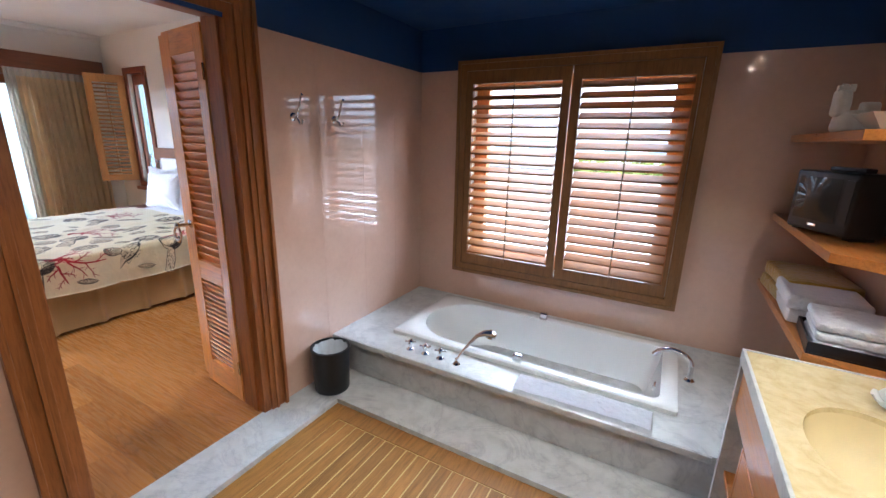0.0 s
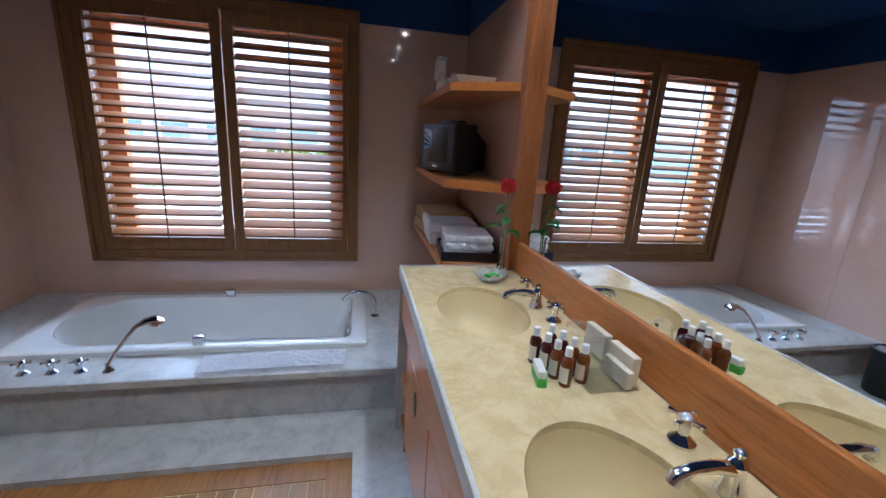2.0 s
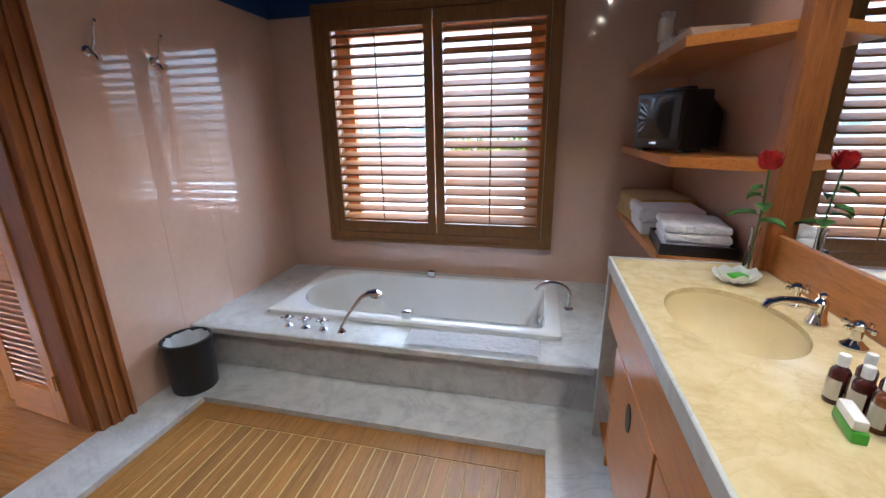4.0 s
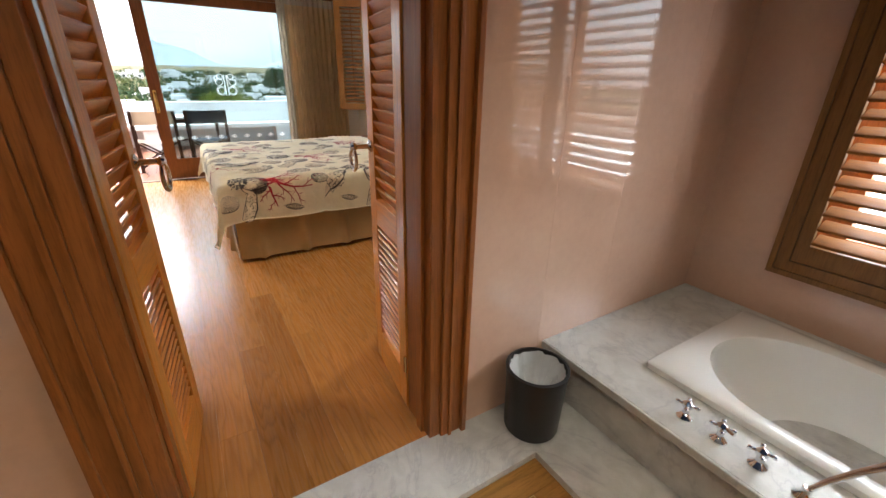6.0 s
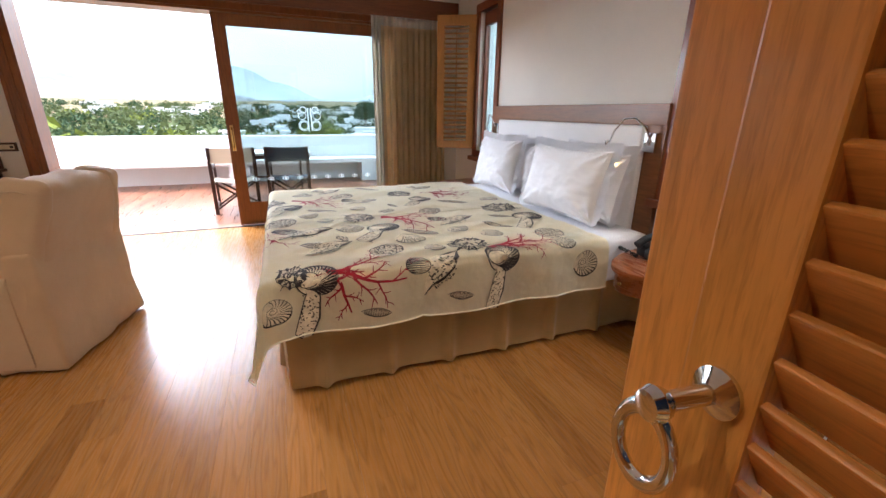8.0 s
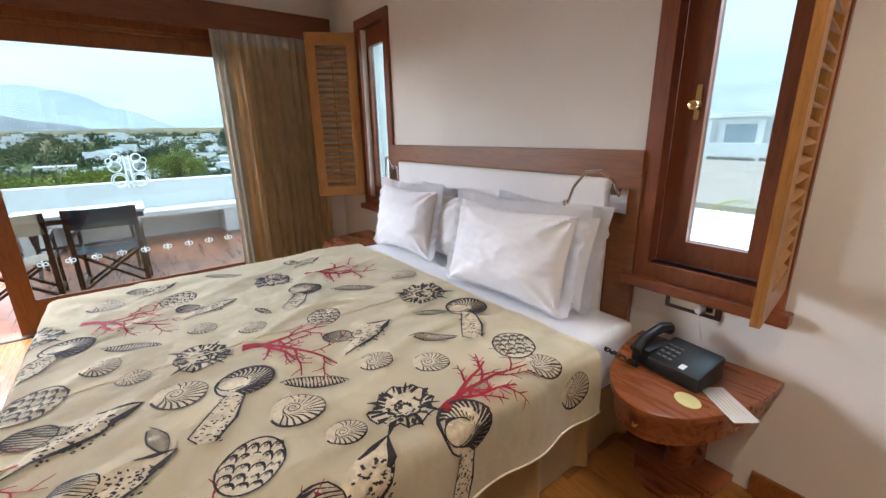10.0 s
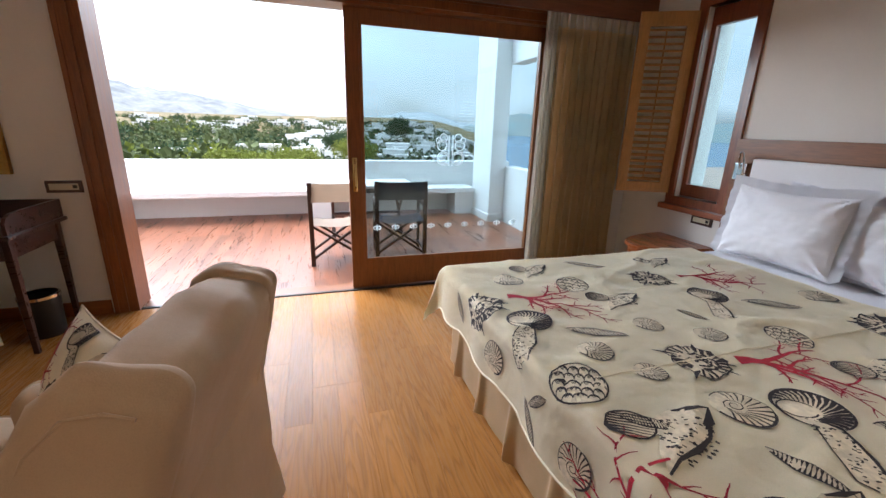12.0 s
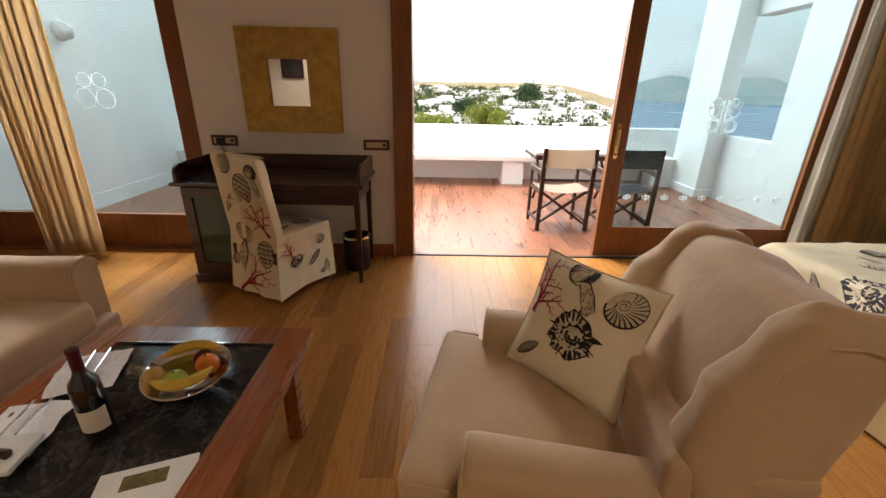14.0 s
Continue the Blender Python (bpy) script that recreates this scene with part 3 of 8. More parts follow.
win = structure("window_1", pierced("y", 3.785, 3.83, -1.19, 0.56, 0.525, 2.24, [(-1.115, 0.485, 0.60, 2.165)]), bath_frame, "brown wooden window frame with louvred inner shutters")
part("frame_bead", pierced("y", 3.772, 3.785, -1.19, 0.56, 0.525, 2.24, [(-1.165, 0.535, 0.55, 2.215)]), bath_frame, win)
for x0, x1, label in ((-1.112, -0.305, "closed louvred shutter"), (-0.295, 0.482, "closed louvred shutter")):
    sh = part("shutter", pierced("y", 3.792, 3.822, x0, x1, 0.603, 2.162, [(x0 + 0.05, x1 - 0.062, 0.69, 2.07)] if x0 < -1 else [(x0 + 0.062, x1 - 0.03, 0.69, 2.07)]), bath_frame, win, label)
    a, b = (x0 + 0.05, x1 - 0.062) if x0 < -1 else (x0 + 0.062, x1 - 0.03)
    slatted(sh, a + 0.003, b - 0.003, 0.69, 2.07, 20, 0.079, 24 if x0 < -1 else 34, bath_slat, 0.014, 3.812)
    part("tilt_rod", tube([((a + b) / 2, 3.774, 0.66), ((a + b) / 2, 3.774, 2.085)], 0.0055, 6), bath_frame, sh)
ow = part("outer_sash", pierced("y", 3.96, 4.02, -1.1, 0.46, 0.62, 2.14, [(-0.99, -0.36, 0.72, 2.05), (-0.28, 0.35, 0.72, 2.05)]), outer_sash, win, "orange varnished outer casement")
for x0, x1 in ((-0.99, -0.36), (-0.28, 0.35)):
    g = part("pane", B(x0, x1, 3.988, 3.992, 0.72, 2.05), pane, win)
    g.visible_shadow = False
part("sill", B(-1.1, 0.46, 3.84, 4.16, 0.585, 0.62, 0.004), whitewash, win)

# ---- bath and its marble surround ----
TX0, TX1, TY0, TY1, DZ = -1.2, 0.615, 2.885, 3.72, 0.278
deck = thing("bath_surround", "white marble bath surround with overhanging top slab", "bath surround")
bm = bmesh.new()
for a in ((-1.553, TX0 + 0.06, 2.652, 3.813), (TX1 - 0.06, 1.313, 2.652, 3.813), (TX0 + 0.06, TX1 - 0.06, 2.652, TY0 + 0.06), (TX0 + 0.06, TX1 - 0.06, TY1 - 0.06, 3.813)):
    part("top_slab", B(*a, DZ - 0.035, DZ), white_marble, deck)
part("slab_edge", B(-1.553, 0.757, 2.640, 2.652, DZ - 0.035, DZ, 0.005), white_marble, deck)
part("riser", B(-1.553, 1.313, 2.70, 2.73, 0.0, DZ - 0.035), white_marble, deck)


def rrect(x0, x1, y0, y1, rs, n=10):
    """Rounded rectangle; corner radii in the order of the four corners from (x1, y1) anticlockwise."""
    pts = []
    for (cx, cy, a0), r in zip(((x1, y1, 0), (x0, y1, 90), (x0, y0, 180), (x1, y0, 270)), rs):
        ox, oy = cx - math.copysign(r, cx - (x0 + x1) / 2), cy - math.copysign(r, cy - (y0 + y1) / 2)
        for i in range(n + 1):
            a = radians(a0 + 90 * i / n)
            pts.append((ox + r * math.cos(a), oy + r * math.sin(a)))
    return pts


tub = thing("bathtub", "white enamel built-in bathtub with a rounded end", "bathtub", pose(0, 0, DZ))
bm = bmesh.new()
levels = [
    (0.0, 0.0, (0.02, 0.02, 0.02, 0.02), 0.002), (0.0, 0.0, (0.02, 0.02, 0.02, 0.02), 0.024), (0.008, 0.008, (0.02, 0.02, 0.02, 0.02), 0.031),
    (0.075, 0.068, (0.06, 0.345, 0.345, 0.06), 0.031), (0.088, 0.08, (0.06, 0.335, 0.335, 0.06), 0.022), (0.10, 0.09, (0.07, 0.325, 0.325, 0.07), -0.06),
    (0.15, 0.12, (0.09, 0.29, 0.29, 0.09), -0.26), (0.24, 0.18, (0.1, 0.2, 0.2, 0.1), -0.36)]
rings = []
for dx, dy, rs, z in levels:
    wide = 1.9 if z < -0.2 else 1.0
    rings.append([bm.verts.new((x, y, z)) for x, y in rrect(TX0 + dx * wide, TX1 - dx, TY0 + dy, TY1 - dy, rs)])
for a, b in zip(rings, rings[1:]):
    for i in range(len(a)):
        j = (i + 1) % len(a)
        bm.faces.new((a[i], a[j], b[j], b[i]))
bm.faces.new(rings[-1])
part("shell", bm, enamel, tub, "", True)
part("overflow", lathe([(0, 0), (0.032, 0), (0.034, 0.006), (0.026, 0.016), (0, 0.018)], 20, pose(TX1 - 0.105, 3.3, -0.09, 0, -80)), chrome, tub, "chrome overflow cap", True)
part("head_grip", B(-0.335, -0.275, 3.62, 3.66, 0.028, 0.085, 0.012, 3), chrome, tub, "chrome hand grip", True)
part("front_grip", B(-0.30, -0.24, 2.905, 2.945, 0.028, 0.085, 0.012, 3), chrome, tub, "chrome hand grip", True)


def cross_tap(parent, x, y, z, name="tap"):
    b = bmesh.new()
    lathe([(0, 0), (0.027, 0), (0.027, 0.006), (0.018, 0.014), (0.011, 0.022), (0.011, 0.045), (0.018, 0.05), (0.018, 0.062), (0.009, 0.07), (0, 0.072)], 18, pose(x, y, z), b)
    for a in (20, 110):
        d = Vector((math.cos(radians(a)), math.sin(radians(a)), 0)) * 0.032
        c = Vector((x, y, z + 0.056))
        tube([c - d, c + d], 0.005, 8, b)
        for s in (-1, 1):
            lathe([(0, -0.008), (0.007, -0.004), (0.007, 0.004), (0, 0.008)], 10, Matrix.Translation(c + s * d), b)
    return part(name, b, chrome, parent, "", True)


taps = thing("bath_tap_set", "row of chrome cross-head bath taps with hand shower", "tap", pose(0, 0, DZ))
for x in (-0.955, -0.84, -0.725):
    cross_tap(taps, x, 2.75, 0)
part("diverter_lever", tube([(-0.84, 2.75, 0.06), (-0.80, 2.735, 0.064)], 0.006, 8), chrome, taps, "", True)
hs = bmesh.new()
lathe([(0, 0), (0.026, 0), (0.026, 0.005), (0.013, 0.02), (0.012, 0.04), (0, 0.042)], 16, pose(-0.605, 2.745, 0), hs)
tube([(-0.605, 2.745, 0.03), (-0.575, 2.765, 0.09), (-0.535, 2.79, 0.15), (-0.50, 2.81, 0.195), (-0.465, 2.83, 0.212), (-0.42, 2.85, 0.21)], [0.009, 0.009, 0.010, 0.012, 0.02, 0.03], 12, hs)
lathe([(0, 0.01), (0.034, 0.006), (0.036, -0.006), (0.03, -0.014), (0, -0.015)], 16, pose(-0.425, 2.848, 0.205, 10, 12), hs)
part("hand_shower", hs, chrome, taps, "chrome hand shower", True)
spout = thing("bath_spout", "curved chrome bath filler spout", "tap", pose(0.676, 3.31, DZ))
sb = bmesh.new()
lathe([(0, 0), (0.03, 0), (0.03, 0.006), (0.02, 0.016), (0, 0.018)], 18, None, sb)
tube([(0, 0, 0.005)] + [(-0.10 + 0.10 * math.cos(a), 0.012 * a, 0.09 + 0.075 * math.sin(a)) for a in [i * math.pi / 14 for i in range(13)]] + [(-0.205, 0.035, 0.10)], 0.0145, 14, sb)
part("spout", sb, chrome, spout, "", True)


# ---- towels ----
def folded(name, label, x, y, z, w, d, h, layers, mat, turn=0.0, seed=1):
    """A folded towel: soft layers rounded at the fold."""
    t = thing(name, label, "towel", pose(x, y, z, 0, 0, turn), "folded towels")
    rnd = random.Random(seed)
    lh = h / layers
    for i in range(layers):
        b = bmesh.new()
        dx, dy = rnd.uniform(-0.006, 0.006), rnd.uniform(-0.006, 0.006)
        box(b, -w / 2 + dx, w / 2 + dx, -d / 2 + dy, d / 2 + dy, i * lh + 0.001, (i + 1) * lh, min(lh * 0.46, 0.02), 4)
        bmesh.ops.subdivide_edges(b, edges=[e for e in b.edges if e.calc_length() > 0.08], cuts=7, use_grid_fill=True)
        for v in b.verts:
            n = noise.noise(Vector((v.co.x * 9 + seed, v.co.y * 9, i * 3.1)))
            v.co.z += 0.006 * n * (1 if v.co.z > i * lh + lh * 0.5 else 0.15)
            v.co.x += 0.004 * noise.noise(Vector((v.co.y * 12, v.co.z * 30, seed + i)))
            v.co.y += 0.004 * noise.noise(Vector((v.co.x * 12, v.co.z * 30, seed - i)))
        part("fold", b, mat, t, "", True)
    return t


mat_towel = thing("bath_mat", "white towelling bath mat laid over the bath edge", "bath mat")


def mat_fn(u, v):
    x = -0.21 + 0.71 * u
    s = v * 0.165
    lift = 0.018 + 0.005 * noise.noise(Vector((x * 14, v * 7, 0.3))) + 0.004 * noise.noise(Vector((x * 30, v * 22, 5)))
    if s < 0.19:
        y, z = 2.835 - s, DZ
    else:
        y, z = 2.645 - 0.006 - lift, DZ - (s - 0.19)
        return Vector((x, y + 0.01, max(z, 0.23) + 0.006))
    return Vector((x, y + 0.01 * math.sin(x * 5), z + lift))


bm = grid_sheet(mat_fn, 60, 22)
bmesh.ops.solidify(bm, geom=bm.faces[:], thickness=0.008)
for v in bm.verts:
    if v.co.y > 2.65 and v.co.z < DZ + 0.002:
        v.co.z = DZ + 0.002
part("towel", bm, towel_white, mat_towel, "", True)

# ---- waste bin ----


def bin_at(x, y, r, h, label, rim, mat, with_liner):
    b = thing("waste_bin", label, "waste bin", pose(x, y, 0))
    part("body", lathe([(0, 0.002), (r * 0.9, 0.002), (r * 0.92, 0.01), (r, h), (r - 0.006, h), (r * 0.9, 0.02), (0, 0.016)], 40), mat, b, "", True)
    part("rim", lathe([(r - 0.008, h - 0.022), (r + 0.003, h - 0.022), (r + 0.004, h - 0.002), (r - 0.008, h + 0.002), (r - 0.008, h - 0.022)], 40), rim, b, "", True)
    if with_liner:
        bl = bmesh.new()
        n = 48
        rings = []
        for rr, z in ((r - 0.010, h - 0.012), (r - 0.016, h - 0.05), (r * 0.75, h - 0.11), (r * 0.4, h - 0.16), (0.01, h - 0.18)):
            rings.append([bl.verts.new(((rr - (0.016 * abs(noise.noise(Vector((i * 0.9, z * 30, 2)))))) * math.cos(2 * math.pi * i / n), (rr - 0.02 * abs(noise.noise(Vector((i * 0.7, z * 20, 7))))) * math.sin(2 * math.pi * i / n), z + 0.018 * noise.noise(Vector((i * 0.6, z * 10, 4))))) for i in range(n)])
        for a, c in zip(rings, rings[1:]):
            for i in range(n):
                bl.faces.new((a[i], a[(i + 1) % n], c[(i + 1) % n], c[i]))
        part("liner", bl, liner, b, "crumpled translucent bin liner", True)
    return b


bin_at(-1.405, 2.47, 0.125, 0.305, "round black waste bin with plastic liner", black_leather, black_leather, True)

# ---- hooks on the pink wall ----
def robe_hook(y):
    h = thing("robe_hook", "chrome double robe hook on the pink wall", "hook", pose(-1.555, y, 1.75), "robe hooks")
    b = lathe([(0, 0), (0.024, 0), (0.024, 0.005), (0.014, 0.012), (0.012, 0.03), (0, 0.034)], 16, pose(0, 0, 0, 0, 90))
    tube([(0.02, 0, 0), (0.05, 0, 0.03), (0.062, 0, 0.075), (0.075, 0, 0.115), (0.085, 0, 0.12)], [0.008, 0.007, 0.006, 0.006, 0.008], 10, b)
    tube([(0.02, 0, -0.005), (0.045, 0, -0.02), (0.055, 0.0, -0.04), (0.075, 0, -0.035), (0.08, 0, -0.015)], [0.008, 0.007, 0.007, 0.006, 0.008], 10, b)
    part("hook", b, chrome, h, "", True)


robe_hook(2.42)
robe_hook(2.752)

# ---- vanity ----
VX0, VX1, VY0, VY1, VZ = 0.752, 1.285, 0.15, 2.552, 0.87
SINKS = [(1.0, 2.03, 0.16, 0.225), (1.0, 1.19, 0.16, 0.225)]
van = thing("vanity_unit", "wooden double vanity with white marble side panel", "vanity")
bm = bmesh.new()
# marble top with two oval cut-outs, laid in strips round each oval
n = 40
for (sx, sy, ra, rb), y0, y1 in ((SINKS[1], VY0, 1.61), (SINKS[0], 1.61, VY1)):
    inner, outer = [], []
    for i in range(n):
        a = 2 * math.pi * i / n
        c, s = math.cos(a), math.sin(a)
        inner.append((sx + ra * c, sy + rb * s))
        k = min((VX1 - sx) / c if c > 1e-6 else (VX0 + 0.012 - sx) / c if c < -1e-6 else 9, (y1 - 0.012 * (y1 == VY1) - sy) / s if s > 1e-6 else (y0 - sy) / s if s < -1e-6 else 9)
        outer.append((sx + k * c, sy + k * s))
    corners = [(VX1, y1 - 0.012 * (y1 == VY1)), (VX0 + 0.012, y1 - 0.012 * (y1 == VY1)), (VX0 + 0.012, y0), (VX1, y0)]
    vi = [bm.verts.new((x, y, VZ)) for x, y in inner]
    vo = [bm.verts.new((x, y, VZ)) for x, y in outer]
    vd = [bm.verts.new((x, y, VZ - 0.018)) for x, y in inner]
    for i in range(n):
        j = (i + 1) % n
        p, q = outer[i], outer[j]
        ex = None
        for cx, cy in corners:
            if (abs(p[0] - cx) < 1e-6 and abs(q[1] - cy) < 1e-6 and abs(p[1] - cy) > 1e-6) or (abs(p[1] - cy) < 1e-6 and abs(q[0] - cx) < 1e-6 and abs(p[0] - cx) > 1e-6):
                ex = bm.verts.new((cx, cy, VZ))
        bm.faces.new([vi[i], vo[i]] + ([ex] if ex else []) + [vo[j], vi[j]])
        bm.faces.new((vi[j], vd[j], vd[i], vi[i]))
part("marble_top", bm, vanity_marble, van, "cream marble worktop with two oval basins")
part("front_edge", B(VX0, VX0 + 0.012, VY0, VY1, VZ - 0.05, VZ + 0.004, 0.004), white_marble, van)
part("end_edge", B(VX0 + 0.012, VX1, VY1 - 0.012, VY1, VZ - 0.05, VZ + 0.004, 0.004), white_marble, van)
part("side_panel", B(VX0 + 0.004, 1.313, VY1 - 0.03, VY1 - 0.003, 0.0, VZ - 0.05), white_marble, van, "white marble end panel")
part("side_panel", B(VX0 + 0.004, 1.313, VY0, VY0 + 0.03, 0.0, VZ - 0.05), white_marble, van, "white marble end panel")
part("carcass", B(0.80, 1.313, VY0 + 0.03, 2.28, 0.09, 0.60), shelf_wood, van)
part("cubby_back", B(1.26, 1.313, 2.30, VY1 - 0.03, 0.09, 0.60), shelf_wood, van, "wooden back of the open shelf")
part("cubby_side", B(VX0 + 0.02, 1.26, 2.282, 2.30, 0.06, 0.60, 0.002), shelf_wood, van)
part("cubby_floor", B(VX0 + 0.03, 1.26, 2.30, VY1 - 0.03, 0.06, 0.085, 0.002), shelf_wood, van)
part("apron", B(VX0 + 0.016, VX0 + 0.036, VY0 + 0.03, VY1 - 0.03, 0.62, VZ - 0.05, 0.002), shelf_wood, van, "wooden apron board")
part("low_shelf", B(VX0 + 0.03, 1.30, 2.30, VY1 - 0.03, 0.30, 0.325, 0.002), shelf_wood, van)
for k, (y0, y1) in enumerate(((1.76, 2.28), (1.20, 1.74), (0.66, 1.18), (0.2, 0.64))):
    dr = part("drawer_front", B(VX0 + 0.02, VX0 + 0.04, y0, y1, 0.12, 0.60, 0.003), shelf_wood, van)
    # flat black oval on the front, painted as the shade inside a cut-out
    hb = prism([(0.05 * math.cos(a), 0.032 * math.sin(a)) for a in [2 * math.pi * i / 20 for i in range(20)]], 0, 0.002, 0, pose(VX0 + 0.019, (y0 + y1) / 2, 0.5, 0, -90, 0))
    part("finger_hole_shade", hb, black_plastic, dr, "flat black oval, painted shade of a finger hole")
for (sx, sy, ra, rb) in SINKS:
    bm = bmesh.new()
    rings = []
    for f, z in ((1.03, -0.016), (1.0, -0.018), (0.975, -0.045), (0.86, -0.11), (0.62, -0.145), (0.3, -0.16), (0.08, -0.163)):
        rings.append([bm.verts.new((sx + ra * f * math.cos(2 * math.pi * i / 40), sy + rb * f * math.sin(2 * math.pi * i / 40), VZ + z)) for i in range(40)])
    for a, c in zip(rings, rings[1:]):
        for i in range(40):
            bm.faces.new((a[i], a[(i + 1) % 40], c[(i + 1) % 40], c[i]))
    bm.faces.new(rings[-1])
    bs = part("basin", bm, sink_enamel, van, "cream porcelain oval basin", True)
    part("drain", lathe([(0, 0.004), (0.018, 0.004), (0.022, 0.0), (0.022, -0.004)], 18, pose(sx, sy, VZ - 0.163)), chrome, bs, "chrome drain", True)
    # black disc painted as the shade inside the overflow opening
    part("overflow_shade", lathe([(0, 0.0), (0.011, 0.0), (0.012, -0.002)], 14, pose(sx - ra * 0.9, sy, VZ - 0.085, 0, 65)), black_plastic, bs)


def basin_tap(sy):
    t = thing("basin_tap", "chrome three-piece basin tap with cross handles", "tap", pose(1.205, sy, VZ), "basin taps")
    b = lathe([(0, 0), (0.026, 0), (0.026, 0.006), (0.019, 0.02), (0.016, 0.05), (0.018, 0.062), (0.008, 0.075), (0.012, 0.085), (0, 0.094)], 18)
    tube([(0, 0, 0.05), (-0.05, 0.0, 0.062), (-0.09, 0, 0.062), (-0.12, 0, 0.052), (-0.125, 0, 0.038)], [0.014, 0.012, 0.011, 0.013, 0.013], 12, b)
    part("spout", b, chrome, t, "", True)
    cross_tap(t, 0.01, 0.125, 0, "cross_handle")
    cross_tap(t, 0.01, -0.125, 0, "cross_handle")


basin_tap(2.03)
basin_tap(1.2)

rail = structure("trim_mirror_rail", B(1.287, 1.313, VY0, 2.455, VZ, 1.012, 0.004), shelf_wood, "wooden upstand below the mirror")
structure("trim_mirror_post", B(1.25, 1.313, 2.455, 2.528, VZ + 0.006, 2.5, 0.004), wood_z, "upright wooden post beside the mirror")
mir = thing("wall_mirror", "large frameless mirror above the vanity", "mirror")
part("glass", B(1.298, 1.312, VY0, 2.453, 1.014, 2.44), mirror_mat, mir)


def wall_shelf(z, label):
    s = thing("wall_shelf", label, "shelf", pose(0, 0, z), "corner wall shelves")
    part("board", prism([(0.978, 3.812), (0.978, 2.72), (1.25, 2.532), (1.313, 2.532), (1.313, 3.812)], -0.04, 0, 0.003), shelf_wood, s)


wall_shelf(1.715, "wooden corner shelf with figurine and white bowl")
wall_shelf(1.262, "wooden corner shelf carrying a small television")
wall_shelf(0.842, "wooden corner shelf stacked with towels")


# ---- terrace door ----
dark_rail = mottled("dark_bronze_rail", (0.035, 0.028, 0.025), 0.55, 0.2, 8.0, 0.05, 90.0)
td = structure("door_terrace", pierced("x", -7.5, -7.262, TD[0] - 0.08, TD[1] + 0.09, 0.0, TD[3] + 0.12, [(TD[0] + 0.055, TD[1] - 0.0, -0.1, 2.335)]), terr_wood_z, "wooden frame of the sliding terrace door")
part("inner_bead", pierced("x", -7.262, -7.245, TD[0] - 0.10, TD[1] + 0.11, 0.0, TD[3] + 0.14, [(TD[0] - 0.01, TD[1] + 0.03, -0.1, 2.36)]), terr_wood_z, td)
part("frame_fillet", pierced("x", -7.245, -7.236, TD[0] - 0.10, TD[1] + 0.11, 0.0, TD[3] + 0.14, [(TD[0] - 0.07, TD[1] + 0.08, -0.1, 2.42)]), terr_wood_z, td)
part("rail", B(-7.315, -7.285, TD[0] + 0.055, TD[1], -0.005, 0.006, 0.002), dark_rail, td, "dark metal sliding rail")
part("track", B(-7.5, -7.27, TD[0] + 0.055, TD[1], -0.06, -0.005, 0.003), terr_wood_y, td, "dark sliding track in the floor")
sl = part("sliding_sash", pierced("x", -7.40, -7.34, 1.125, 3.0, 0.008, 2.333, [(1.25, 2.87, 0.275, 2.225)]), terr_wood_z, td, "wooden sliding sash with tinted glass")
part("glazing_bead", pierced("x", -7.34, -7.333, 1.235, 2.885, 0.26, 2.24, [(1.262, 2.858, 0.287, 2.213)]), terr_wood_z, sl)
g = part("pane", B(-7.373, -7.367, 1.25, 2.87, 0.275, 2.225), tint_pane, td, "blue-tinted glass pane")
g.visible_shadow = False
hb = tube([(-7.335, 1.175, 0.93), (-7.30, 1.175, 0.95), (-7.30, 1.175, 1.14), (-7.335, 1.175, 1.16)], 0.008, 8)
box(hb, -7.34, -7.332, 1.155, 1.195, 0.90, 1.19, 0.003)
part("pull_handle", hb, brass, sl, "brass pull handle", True)
# mark etched on the pane: a plain interlaced figure
em = bmesh.new()
for sg in (-1, 1):
    for dy, z, r in ((0.07, 1.185, 0.058), (0.07, 1.185, 0.044), (0.085, 1.30, 0.045), (0.07, 1.365, 0.036), (0.115, 1.345, 0.024)):
        torus(r, 0.0042, pose(-7.366, 2.045 + sg * dy, z, 0, 90), em, 24, 6)
    box(em, -7.3685, -7.3635, 2.045 + sg * 0.018 - 0.006, 2.045 + sg * 0.018 + 0.006, 1.12, 1.39)
part("etched_mark", em, frost, g, "pale etched ornament")
em = bmesh.new()
for i in range(9):
    y = 1.36 + i * 0.17
    for dy in (-0.018, 0.018):
        torus(0.014, 0.004, pose(-7.366, y + dy, 0.56, 0, 90), em, 12, 5)
    box(em, -7.368, -7.364, y - 0.004, y + 0.004, 0.53, 0.59)
part("etched_row", em, frost, g, "row of small etched ornaments")

lw = structure("window_far", pierced("x", -7.5, -7.262, LW[0] - 0.09, LW[1] + 0.08, 0.0, LW[3] + 0.12, [(LW[0], LW[1] - 0.0, 0.02, 2.335)]), terr_wood_z, "wooden frame of the fixed terrace glazing")
part("sash", pierced("x", -7.41, -7.35, LW[0], LW[1], 0.02, 2.335, [(LW[0] + 0.1, LW[1] - 0.11, 0.33, 2.24)]), terr_wood_z, lw)
g = part("pane", B(-7.383, -7.377, LW[0] + 0.1, LW[1] - 0.11, 0.33, 2.24), tint_pane, lw, "blue-tinted glass pane")
g.visible_shadow = False
em = bmesh.new()
for y, z, r in ((-3.22, 1.30, 0.075), (-3.06, 1.30, 0.075), (-3.2, 1.44, 0.055), (-3.08, 1.44, 0.055)):
    torus(r, 0.004, pose(-7.376, y, z, 0, 90), em, 24, 6)
part("etched_mark", em, frost, g, "pale etched ornament")

